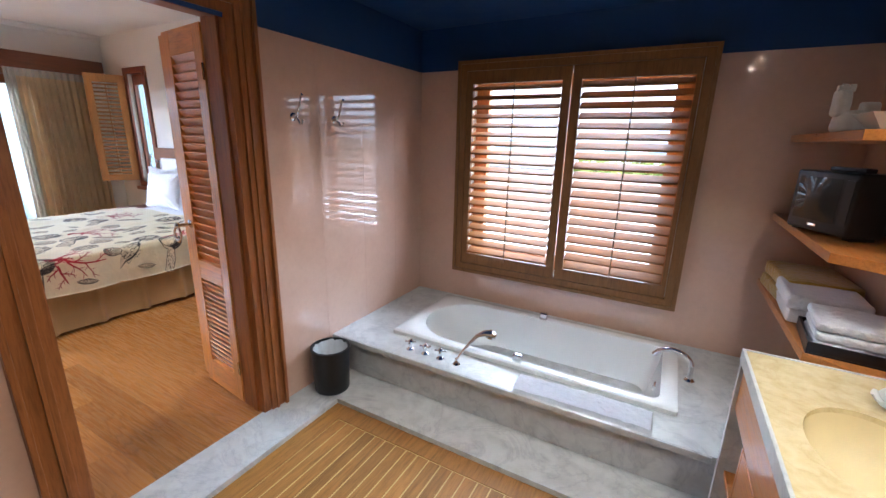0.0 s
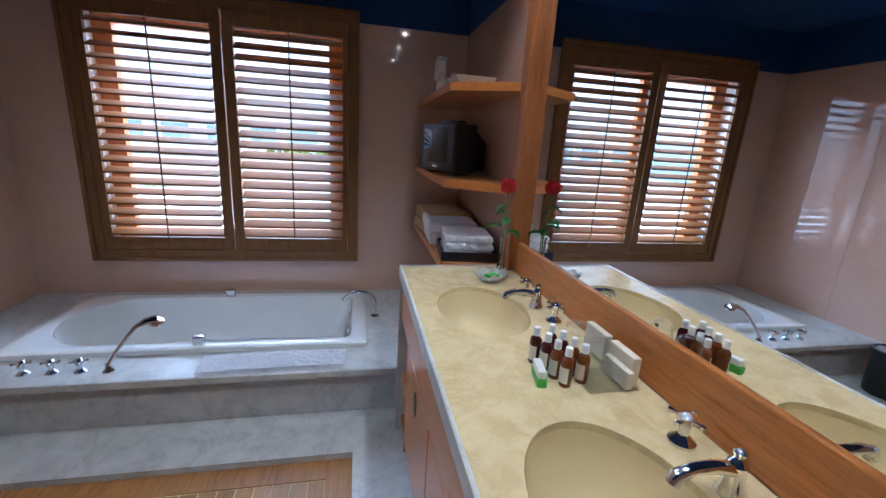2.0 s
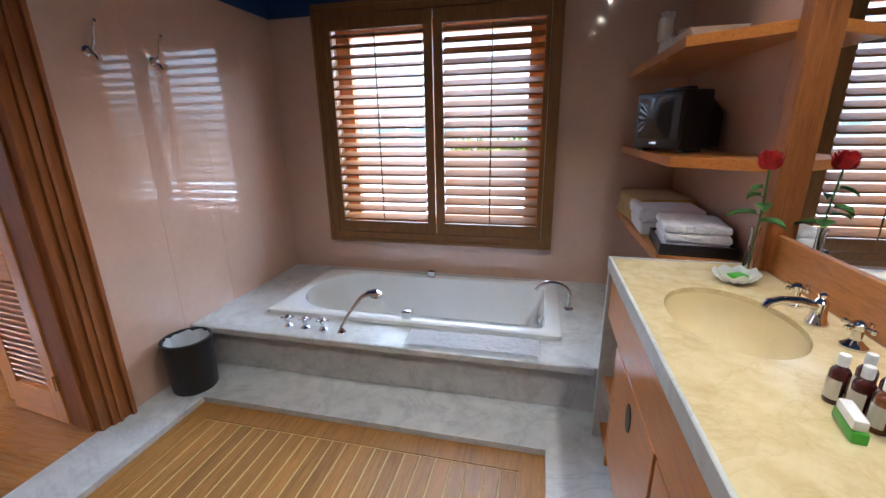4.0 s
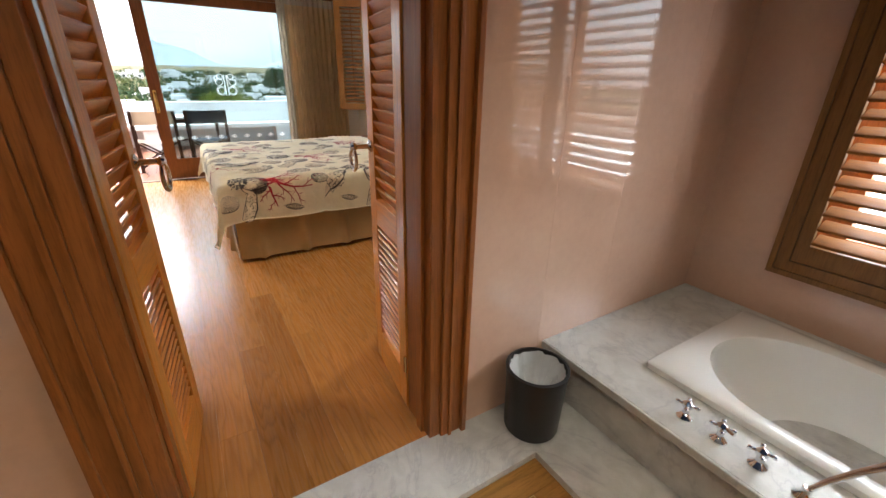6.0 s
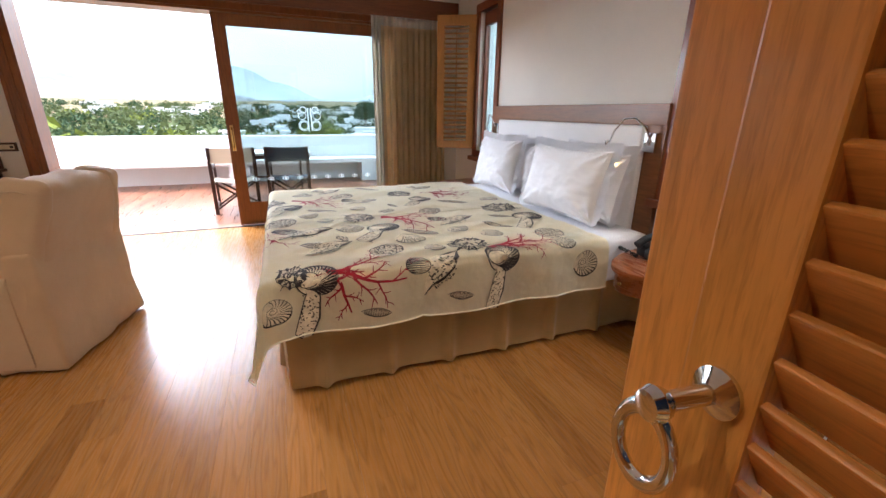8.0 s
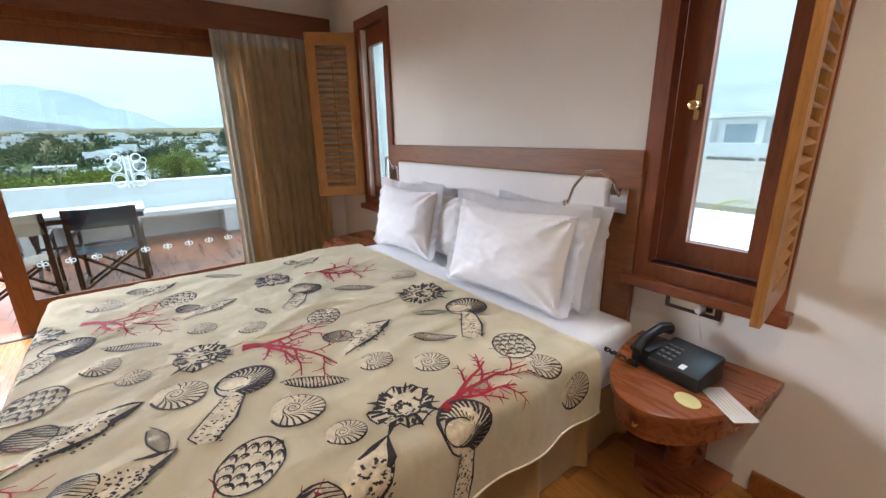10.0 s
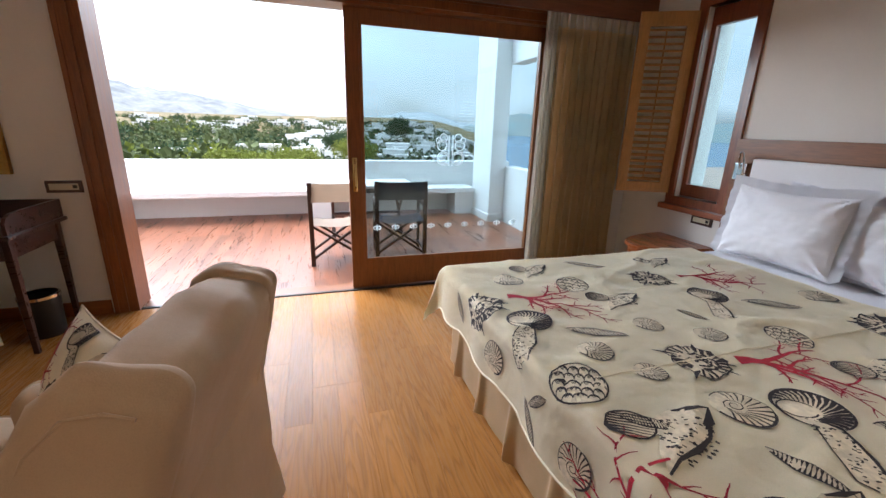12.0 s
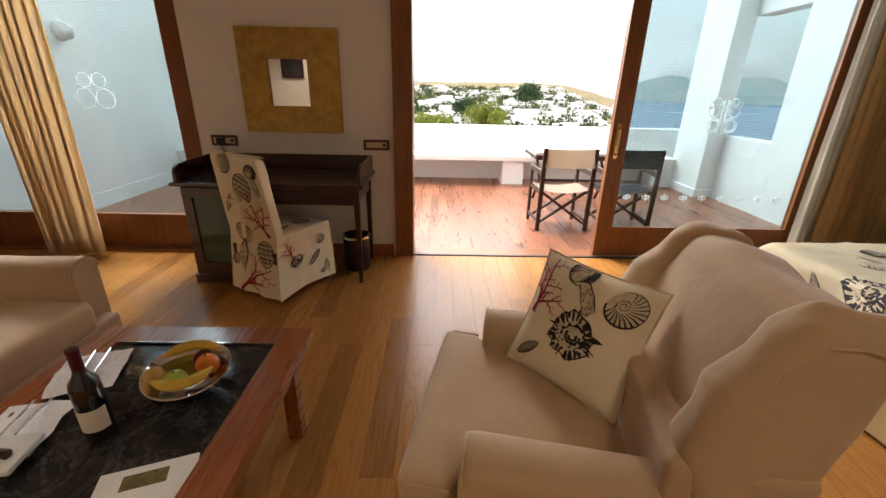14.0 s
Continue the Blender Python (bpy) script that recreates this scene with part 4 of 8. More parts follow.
pel = thing("curtain_pelmet", "long dark wooden curtain pelmet box", "pelmet")
part("front_board", B(-7.10, -7.075, -4.8, 3.86, 2.40, 2.605, 0.003), pelmet_wood, pel)
part("top_board", B(-7.27, -7.10, -4.8, 3.86, 2.585, 2.605), pelmet_wood, pel)
part("end_board", B(-7.27, -7.10, 3.84, 3.86, 2.40, 2.585), pelmet_wood, pel)


def curtain(name, label, y0, y1, z0, z1, folds, seed, bulge=0.0, mat=None):
    c = thing(name, label, "curtain")

    def fn(u, v):
        z = z1 + (z0 - z1) * v
        w = 0.75 + 0.25 * v
        y = y0 + (y1 - y0) * u + bulge * (v ** 2) * (0.5 - u)
        ph = 2 * math.pi * folds * u + 1.2 * noise.noise(Vector((u * 5, v * 1.1, seed)))
        amp = 0.06 * (0.55 + 0.45 * v) * (1 + 0.6 * noise.noise(Vector((u * 9, v * 0.6, seed + 3))))
        return Vector((-7.165 + amp * math.sin(ph), y + 0.018 * math.sin(2 * ph + 1) * w, z))

    bm = grid_sheet(fn, folds * 14, 26)
    bmesh.ops.solidify(bm, geom=bm.faces[:], thickness=0.003)
    part("drape", bm, mat or curtain_cloth, c, "", True)
    hd = grid_sheet(lambda u, v: fn(u, v * 0.05) + Vector((0.004, 0, 0)), folds * 14, 1)
    part("heading_tape", hd, curtain_lining, c, "", True)
    return c


curtain("curtain", "gathered gold and beige striped curtain", 2.90, 3.72, 0.03, 2.43, 11, 1.0, -0.02)
curtain("curtain", "pale lining curtain drawn beside the glazing", 2.80, 2.93, 0.03, 2.43, 3, 5.0, 0.0, curtain_lining)
curtain("curtain", "heavy gold and beige curtain gathered beside the desk", -3.75, -3.22, 0.03, 2.43, 7, 9.0, 0.1)


# ---- narrow windows with inward shutters ----
def narrow_window(name, x0, x1, hinge_left, swing, glass):
    w = structure(name, pierced("y", 3.925, 4.0, x0, x1, 0.85, 2.52, [(x0 + 0.075, x1 - 0.075, 0.92, 2.44)]), redwood_z, "narrow red-brown wooden window")
    part("casement", pierced("y", 4.0, 4.05, x0 + 0.076, x1 - 0.076, 0.925, 2.435, [(glass[0], glass[1], 1.03, 2.30)]), redwood_z, w)
    g = part("pane", B(glass[0], glass[1], 4.022, 4.027, 1.03, 2.30), tint_pane, w)
    g.visible_shadow = False
    part("inner_sill", B(x0 - 0.03, x1 + 0.03, 3.88, 3.95, 0.80, 0.85, 0.006), redwood_x, w, "projecting wooden sill")
    kx = glass[0] - 0.03 if not hinge_left else glass[1] + 0.03
    kb = lathe([(0, 0), (0.02, 0), (0.02, 0.006), (0.009, 0.012), (0.009, 0.03), (0.02, 0.04), (0.018, 0.055), (0, 0.06)], 16, pose(kx, 3.998, 1.62, 90))
    box(kb, kx - 0.011, kx + 0.011, 3.994, 3.999, 1.56, 1.70)
    part("knob", kb, brass, w, "brass window knob", True)
    wd = 0.45
    m = pose(x0 + 0.02, 3.92, 0, 0, 0, swing) if hinge_left else pose(x1 - 0.02, 3.92, 0, 0, 0, swing)
    s = thing("window_shutter", "open light wood louvred window shutter", "shutter", m, "window shutters")
    part("frame", pierced("y", -0.014, 0.014, 0.0, wd, 0.94, 2.42, [(0.085, wd - 0.085, 1.03, 2.31)]), pine_z, s)
    slatted(s, 0.085, wd - 0.085, 1.03, 2.31, 24, 0.036, -35, pine_x, 0.008)
    part("tilt_rod", tube([(wd / 2, -0.022, 1.05), (wd / 2, -0.022, 2.28)], 0.006, 6), pine_z, s)
    for z in (1.1, 2.25):
        part("hinge", tube([(0, -0.016, z - 0.03), (0, -0.016, z + 0.03)], 0.006, 8), brass, s, "brass hinge")
    return w


narrow_window("window_2", -6.70, -6.11, True, -118, (-6.575, -6.215))
narrow_window("window_3", -3.865, -3.265, False, -84, (-3.67, -3.43))

# ---- bed ----
bed = thing("bed", "wide double bed with tan pleated valance", "bed", pose(0, 0, 0))
EX0, EX1, EY0, EY1, EZ = -5.93, -3.775, 1.60, 3.87, 0.655
part("base", B(EX0 + 0.04, EX1 - 0.04, EY0 + 0.05, EY1, 0.05, 0.33), dark_wood, bed)
part("mattress", B(EX0 + 0.01, EX1 - 0.01, EY0 + 0.01, EY1, 0.335, EZ - 0.02, 0.05, 4), linen, bed, "white mattress in white sheets", True)


def valance(name, p0, p1, out):
    """A pleated cloth strip from p0 to p1 that hangs to the floor."""
    a, b, o = Vector((*p0, 0)), Vector((*p1, 0)), Vector((*out, 0))
    L = (b - a).length

    def fn(u, v):
        s = u * L
        k = (s / 0.34) % 1.0
        pleat = 0.034 * math.exp(-((k - 0.5) / 0.09) ** 2) * (0.3 + v)
        wav = 0.010 * noise.noise(Vector((s * 5, v * 1.5, a.x))) * (0.3 + v)
        return a + (b - a) * u + o * (0.012 + pleat + wav) + Vector((0, 0, 0.36 + (0.032 - 0.36) * v + 0.006 * noise.noise(Vector((s * 3, 2, 1))) * v))

    bm = grid_sheet(fn, int(L / 0.012), 8)
    bmesh.ops.solidify(bm, geom=bm.faces[:], thickness=0.003)
    part(name, bm, skirt_cloth, bed, "tan satin pleated valance", True)


valance("valance", (EX1 - 0.02, EY0 + 0.02), (EX1 - 0.02, EY1), (1, 0))
valance("valance", (EX0 + 0.02, EY0 + 0.02), (EX1 - 0.02, EY0 + 0.02), (0, -1))
valance("valance", (EX0 + 0.02, EY1), (EX0 + 0.02, EY0 + 0.02), (-1, 0))

cov = thing("bedspread", "cream cotton bedspread printed with shells and red coral", "bedspread")
CU0, CU1, CV0, CV1 = EX0 - 0.24, EX1 + 0.32, EY0 - 0.30, 3.46      # flat extent, before it drapes
HC = Vector(((EX0 + EX1) / 2, 2.6))


def drape(x, y, lift=0.0):
    """Where the point (x, y) of the flat cloth lies once it hangs over the bed's edges."""
    z = EZ + 0.007 * noise.noise(Vector((x * 3.1, y * 3.1, 1))) + 0.016 * max(0.0, 1 - 5 * abs(noise.noise(Vector((x * 2.6 + y * 1.4, y * 1.9 - x, 6))))) * (0.5 + noise.noise(Vector((x * 2, y * 2, 9)))) + 0.0055 * noise.noise(Vector((x * 10, y * 8, 4))) + 0.0025 * noise.noise(Vector((x * 26, y * 21, 8)))
    over_x = max(x - EX1, EX0 - x, 0.0)
    over_y = max(EY0 - y, 0.0)
    sx = 1 if x > EX1 else -1
    r = 0.045

    def bend(s):
        if s <= 0:
            return 0.0, 0.0
        if s < r * 1.5708:
            a = s / r
            return r * math.sin(a), r * (1 - math.cos(a))
        return r, r + s - r * 1.5708
    bx, dz1 = bend(over_x)
    by, dz2 = bend(over_y)
    px = min(max(x, EX0), EX1) + sx * bx
    py = max(y, EY0) - by
    dz = max(dz1, dz2) + 0.55 * min(dz1, dz2)
    if min(over_x, over_y) > 0:
        k = min(over_x, over_y)
        px += sx * k * 0.3
        py -= k * 0.25
    wave = 0.014 * math.sin((y if over_x > over_y else x) * 13 + 2 * noise.noise(Vector((x, y, 3)))) * min(1.0, dz / 0.15)
    if over_x > over_y:
        px += sx * (wave + 0.012 + lift * (dz > 0.03) + 0.03 * dz)
    elif over_y > 0:
        py -= wave + 0.012 + lift * (dz > 0.03) + 0.03 * dz
    return Vector((px, py, z - dz + lift * (1 if dz < 0.045 else 0.2)))


bm = grid_sheet(lambda u, v: drape(CU0 + (CU1 - CU0) * u, CV0 + (CV1 - CV0) * v), 150, 124)
bmesh.ops.solidify(bm, geom=bm.faces[:], thickness=0.004)
part("cloth", bm, cover_cloth, cov, "", True)
part("hem", tube([drape(CU0 + (CU1 - CU0) * i / 120, CV0, 0.003) for i in range(121)], 0.004, 6), cover_cloth, cov)
part("hem", tube([drape(CU1, CV0 + (CV1 - CV0) * i / 100, 0.003) for i in range(101)], 0.004, 6), cover_cloth, cov)
part("seam", tube([drape(-4.72, 1.7 + (CV1 - 1.7) * i / 60, 0.001) for i in range(61)], 0.0035, 6), cover_cloth, cov)

hd = thing("headboard", "wooden headboard with white upholstered panel", "headboard")
part("top_board", B(-6.11, -3.855, 3.905, 3.948, 1.305, 1.435, 0.003), head_wood, hd)
part("side_board", B(-6.11, -5.955, 3.912, 3.948, 0.05, 1.305), head_wood, hd)
part("side_board", B(-3.995, -3.855, 3.912, 3.948, 0.05, 1.305), head_wood, hd)
part("back_panel", B(-5.955, -3.995, 3.925, 3.948, 0.05, 1.305), head_wood, hd)
part("pad", B(-5.945, -4.005, 3.875, 3.925, 0.55, 1.30, 0.018, 3), pad_cloth, hd, "white upholstered panel", True)


def pillow(x, y, z, w, h, t, lean, turn, seed, flange=0.058):
    p = thing("pillow", "plump white bed pillow with flanged edges", "pillow", pose(x, y, z, 90 - lean, 0, turn), "bed pillows")

    def side(sgn):
        def fn(u, v):
            a, b = 2 * u - 1, 2 * v - 1
            k = max(0.0, (1 - abs(a) ** 2.6) * (1 - abs(b) ** 2.6)) ** 0.5
            sag = 1 - 0.05 * (1 - abs(a)) * abs(b)
            ca = math.atan2(1.05 - abs(b), 1.05 - abs(a))
            near = math.exp(-((1 - abs(a)) ** 2 + (1 - abs(b)) ** 2) * 3.0)
            wr = noise.noise(Vector((a * 3 + seed, b * 3, sgn))) * 0.014 + noise.noise(Vector((a * 9 + seed, b * 8, sgn * 3))) * 0.005 + 0.011 * near * math.sin(ca * 11 + seed + 3 * a)
            px, py = a * w / 2 * (1 - 0.045 * (1 - b * b)), b * h / 2 * sag * (1 - 0.07 * (1 - a * a))
            return Vector((px, py + h / 2, sgn * (k * t / 2 + 0.002) + wr * min(1, k * 3)))
        return fn
    b = grid_sheet(side(1), 48, 40)
    grid_sheet(side(-1), 48, 40, b)
    bmesh.ops.remove_doubles(b, verts=b.verts, dist=0.0005)
    part("cushion", b, linen, p, "", True)

    def rim(u, v):
        n4 = u * 4
        i, f = int(min(n4, 3.9999)), n4 - int(min(n4, 3.9999))
        c = [(-1, -1), (1, -1), (1, 1), (-1, 1), (-1, -1)]
        a = c[i][0] + (c[i + 1][0] - c[i][0]) * f
        bb = c[i][1] + (c[i + 1][1] - c[i][1]) * f
        q = Vector((a * w / 2 * (1 - 0.045 * (1 - bb * bb)), bb * h / 2 * (1 - 0.05 * (1 - abs(a)) * abs(bb)) * (1 - 0.07 * (1 - a * a)) + h / 2, 0))
        o = Vector((a if abs(a) > 0.999 else 0.0, bb if abs(bb) > 0.999 else 0.0, 0))
        fl = flange if not (o.y < 0) else 0.012
        return q + o * (fl * v) + Vector((0, 0, 0.034 * v * noise.noise(Vector((a * 5 + seed, bb * 5, 9)))))
    b = grid_sheet(rim, 120, 3)
    bmesh.ops.solidify(b, geom=b.faces[:], thickness=0.003)
    part("flange", b, linen, p, "", True)


pillow(-5.50, 3.60, 0.665, 0.66, 0.48, 0.20, 12, 4, 1)
pillow(-5.26, 3.75, 0.665, 0.64, 0.46, 0.15, 9, -3, 2)
pillow(-4.40, 3.54, 0.665, 0.78, 0.49, 0.20, 14, 4, 3)
pillow(-4.33, 3.72, 0.665, 0.72, 0.47, 0.16, 12, -6, 4)


# ---- upholstered furniture ----
def soft(bm, x0, x1, y0, y1, z0, z1, r, seed=0, amp=0.006, m=None, cell=0.07, segments=4, freq=6.0):
    """A cushion-like block with rounded edges and an uneven surface."""
    b = bmesh.new()
    box(b, x0, x1, y0, y1, z0, z1, r, segments)
    for _ in range(3):
        es = [e for e in b.edges if e.calc_length() > cell * 1.6]
        if not es:
            break
        bmesh.ops.subdivide_edges(b, edges=es, cuts=1, use_grid_fill=True)
    b.normal_update()
    for v in b.verts:
        p = v.co
        v.co = p + v.normal * (amp * noise.noise(Vector((p.x * freq + seed, p.y * freq, p.z * freq))) + amp * 0.4 * noise.noise(Vector((p.x * freq * 3 + seed, p.y * freq * 3, p.z * freq * 3))))
    if m is not None:
        bmesh.ops.transform(b, matrix=m, verts=b.verts)
    tmp = bpy.data.meshes.new("tmp")
    b.to_mesh(tmp)
    b.free()
    bm.from_mesh(tmp)
    bpy.data.meshes.remove(tmp)
    return bm


def S(*a, **k):
    return soft(bmesh.new(), *a, **k)


def rolled_arm(x, side, y0, y1, top, r=0.085):
    """An upholstered arm with a rounded top and rolled front."""
    prof = []
    for i in range(13):
        a = math.pi * i / 12
        prof.append((x + r * math.cos(a) * 1.0, top - r * 0.75 + r * 0.75 * math.sin(a)))
    prof = [(x + r * 0.92, 0.05)] + prof + [(x - r * 0.92, 0.05)]
    bm = bmesh.new()
    rings = []
    for k, (y, f) in enumerate([(y0, 0.80), (y0 + 0.012, 0.94), (y0 + 0.035, 1.0)] + [(y0 + 0.035 + (y1 - y0 - 0.035) * i / 9, 1.0) for i in range(1, 10)]):
        ring = []
        for px, pz in prof:
            nx = noise.noise(Vector((px * 5, y * 5, pz * 5 + x))) * 0.005
            ring.append(bm.verts.new((x + (px - x) * f + nx, y, pz if pz < 0.1 else top - r * 0.75 + (pz - top + r * 0.75) * f + nx)))
        rings.append(ring)
    for a, b in zip(rings, rings[1:]):
        for i in range(len(a) - 1):
            bm.faces.new((a[i], a[i + 1], b[i + 1], b[i]))
    bm.faces.new(rings[0])
    bm.faces.new(rings[-1])
    return bm


def piping(points, parent, mat, r=0.005):
    return part("piping", tube(points, r, 6), mat, parent)


arm_pose = pose(-4.88, 0.08, 0, 0, 0, -11)
ac = thing("armchair", "beige slipcovered wing armchair with piped edges", "armchair", arm_pose)


def hem(bm, x0, y0):
    """Lets the foot of a loose cover flare into soft folds."""
    for v in bm.verts:
        k_ = max(0.0, (0.26 - v.co.z) / 0.23)
        a = math.atan2(v.co.y - y0, v.co.x - x0)
        out = Vector((math.cos(a), math.sin(a), 0))
        v.co += out * k_ * (0.018 + 0.014 * math.sin(a * 15 + 2 * math.sin(3 * a)))
    return bm


part("skirt", hem(S(-0.37, 0.37, -0.405, 0.44, 0.012, 0.30, 0.012, seed=2, amp=0.006, cell=0.03), 0, 0), chair_cloth, ac, "", True)
seat = S(-0.38, 0.38, -0.445, 0.30, 0.27, 0.455, 0.05, seed=4, amp=0.007, cell=0.035, segments=5)
for v in seat.verts:
    k_ = min(1.0, max(0.0, (v.co.y + 0.31) / 0.06))
    v.co.x *= 1 - 0.26 * k_ * k_ * (3 - 2 * k_)
    v.co.z += 0.018 * (1 - (v.co.x / 0.38) ** 2) * (v.co.z > 0.4)
part("seat_cushion", seat, chair_cloth, ac, "plump beige seat cushion", True)
piping([(-0.375, -0.30, 0.44), (-0.377, -0.41, 0.442), (-0.35, -0.438, 0.443), (0, -0.442, 0.447), (0.35, -0.438, 0.443), (0.377, -0.41, 0.442), (0.375, -0.30, 0.44)], ac, chair_cloth)
for sx in (-1, 1):
    part("arm", rolled_arm(sx * 0.335, sx, -0.275, 0.36, 0.585, 0.08), chair_cloth, ac, "", True)
    x = sx * 0.345
    piping([(x + 0.078 * math.cos(math.pi * i / 12), -0.268, 0.52 + 0.062 * math.sin(math.pi * i / 12)) for i in range(13)], ac, chair_cloth)


lean = pose(0, 0.325, 0.33, -15)


def taper(z):
    return 1 - 0.16 * max(0.0, z / 0.7) ** 1.6


def pleats(bm, x0, z0, depth):
    """Gathers of the slipcover that fan over the top edge."""
    for v in bm.verts:
        k = max(0.0, (v.co.z - z0) / 0.16)
        if k > 0:
            v.co += Vector((0, 0.5, 1)) * depth * min(1, k) * math.sin(v.co.x * 62 + 4 * noise.noise(v.co * 6)) * (0.4 + 0.6 * min(1, abs(v.co.x) / x0))
    return bm


back = S(-0.375, 0.375, -0.125, 0.08, -0.02, 0.70, 0.085, seed=7, amp=0.014, cell=0.03, segments=6, freq=5.0)
for v in back.verts:
    v.co.z -= 0.035 * (abs(v.co.x) / 0.4) ** 3 * max(0, v.co.z / 0.7)
    v.co.y -= 0.03 * (1 - (v.co.x / 0.4) ** 2) * (v.co.y < 0) * math.sin(math.pi * min(1, max(0, v.co.z / 0.68)))
pleats(back, 0.4, 0.46, 0.011)
for v in back.verts:
    v.co.x *= taper(v.co.z)
back.transform(lean)
part("back", back, chair_cloth, ac, "padded back with gathered corners", True)
for sx in (-1, 1):
    wing = S(sx * 0.345 - 0.062, sx * 0.345 + 0.062, -0.185, 0.085, -0.02, 0.715, 0.061, seed=9 + sx, amp=0.010, cell=0.03, segments=6, freq=6.0)
    for v in wing.verts:
        k = max(0.0, v.co.z / 0.63)
        front = max(0.0, min(1.0, (-0.02 - v.co.y) / 0.12))
        low = max(0.0, 1 - v.co.z / 0.34)
        v.co.y += front * (0.05 * max(0.0, k - 0.8) * 3 + 0.15 * low ** 0.8 - 0.035 * math.sin(math.pi * min(1.0, k * 0.95)))
        v.co.x += sx * 0.018 * math.sin(math.pi * min(1.0, k)) * front
        v.co.z -= 0.02 * max(0, -v.co.y / 0.2) * k
    pleats(wing, 0.4, 0.44, 0.010)
    for v in wing.verts:
        if v.co.y < -0.02 and v.co.z > 0.2:
            v.co.y -= 0.010 * math.sin(v.co.z * 44 + 2.5 * noise.noise(v.co * 5)) * min(1, (v.co.z - 0.2) * 4)
    for v in wing.verts:
        v.co.x *= taper(v.co.z)
    wing.transform(lean)
    part("wing", wing, chair_cloth, ac, "", True)
    x = sx * 0.411
    piping([lean @ Vector((x * taper(z), y, z)) for y, z in ((-0.155, 0.32), (-0.145, 0.44), (-0.125, 0.57), (-0.08, 0.645), (-0.02, 0.668), (0.03, 0.667))], ac, chair_cloth, 0.004)
rear = hem(S(-0.395, 0.395, 0.18, 0.488, 0.012, 0.68, 0.03, seed=12, amp=0.012, cell=0.03, freq=4.0), 0, 0)
part("rear_cover", rear, chair_cloth, ac, "", True)
sofa = thing("sofa", "beige slipcovered sofa with rounded arms", "sofa", pose(-4.85, -2.42, 0, 0, 0, 180))
part("base", S(-0.86, 0.86, -0.42, 0.40, 0.03, 0.30, 0.03, seed=3), chair_cloth, sofa, "", True)
for x in (-0.36, 0.36):
    part("seat_cushion", S(x - 0.355, x + 0.355, -0.44, 0.26, 0.28, 0.45, 0.055, seed=x, amp=0.008), chair_cloth, sofa, "", True)
    part("back_cushion", S(x - 0.35, x + 0.35, 0.14, 0.34, 0.44, 0.82, 0.07, seed=x + 3, amp=0.01), chair_cloth, sofa, "", True)
part("back", S(-0.86, 0.86, 0.30, 0.46, 0.03, 0.80, 0.05, seed=7), chair_cloth, sofa, "", True)
for sx in (-1, 1):
    part("arm", rolled_arm(sx * 0.80, sx, -0.36, 0.44, 0.62, 0.095), chair_cloth, sofa, "", True)
    piping([(sx * 0.80 + 0.088 * math.cos(math.pi * i / 12), -0.353, 0.55 + 0.068 * math.sin(math.pi * i / 12)) for i in range(13)], sofa, chair_cloth)

# ---- coffee table ----
ct = thing("coffee_table", "red-brown wooden coffee table with black stone top", "coffee table", pose(-4.885, -1.325, 0))
for a in ((-0.49, 0.49, -0.45, -0.325), (-0.49, 0.49, 0.325, 0.45)):
    part("top_board", B(*a, 0.375, 0.42, 0.004), table_wood, ct)
for a in ((-0.49, -0.365, -0.325, 0.325), (0.365, 0.49, -0.325, 0.325)):
    part("top_board", B(*a, 0.375, 0.42, 0.004), table_wood, ct)
part("inset", B(-0.365, 0.365, -0.325, 0.325, 0.38, 0.411), black_stone, ct, "polished black veined stone inset")
part("inset_bead", B(-0.369, -0.365, -0.325, 0.325, 0.405, 0.4225), chrome, ct)
for sx in (-1, 1):
    for sy in (-1, 1):
        part("leg", B(sx * 0.30 - 0.03, sx * 0.30 + 0.03, sy * 0.40 - 0.03, sy * 0.40 + 0.03, 0, 0.375, 0.004), table_wood, ct)
for a in ((-0.40, 0.40, -0.415, -0.395), (-0.40, 0.40, 0.395, 0.415), (-0.41, -0.39, -0.395, 0.395), (0.39, 0.41, -0.395, 0.395)):
    part("apron", B(*a, 0.30, 0.375), table_wood, ct)

# ---- desk ----
dk = thing("writing_desk", "dark mahogany writing desk with raised gallery", "desk", pose(-6.945, -1.53, 0))
part("top", B(-0.30, 0.315, -0.68, 0.67, 0.755, 0.782, 0.006), dark_wood, dk)
part("gallery_back", B(-0.30, -0.28, -0.66, 0.65, 0.782, 0.905, 0.004), dark_wood, dk)
for y in (-0.66, 0.63):
    outline = [(-0.28, 0.782), (0.285, 0.782), (0.285, 0.85), (0.262, 0.882), (0.22, 0.899), (0.12, 0.905), (-0.28, 0.905)]
    part("gallery_side", prism([(x, z) for x, z in outline], 0, 0.02, 0, Matrix.Translation((0, y + 0.02, 0)) @ pose(0, 0, 0, 90)), dark_wood, dk)
part("drawer_front", B(0.265, 0.285, -0.24, 0.60, 0.63, 0.75, 0.004), dark_wood, dk)
part("knob", lathe([(0, 0), (0.006, 0), (0.006, 0.012), (0.013, 0.018), (0.011, 0.026), (0, 0.028)], 14, pose(0.285, 0.05, 0.69, 0, 90)), dark_wood, dk, "", True)
part("apron_side", B(-0.28, 0.27, 0.60, 0.62, 0.63, 0.755), dark_wood, dk)
part("apron_back", B(-0.28, -0.26, -0.24, 0.62, 0.63, 0.755), dark_wood, dk)
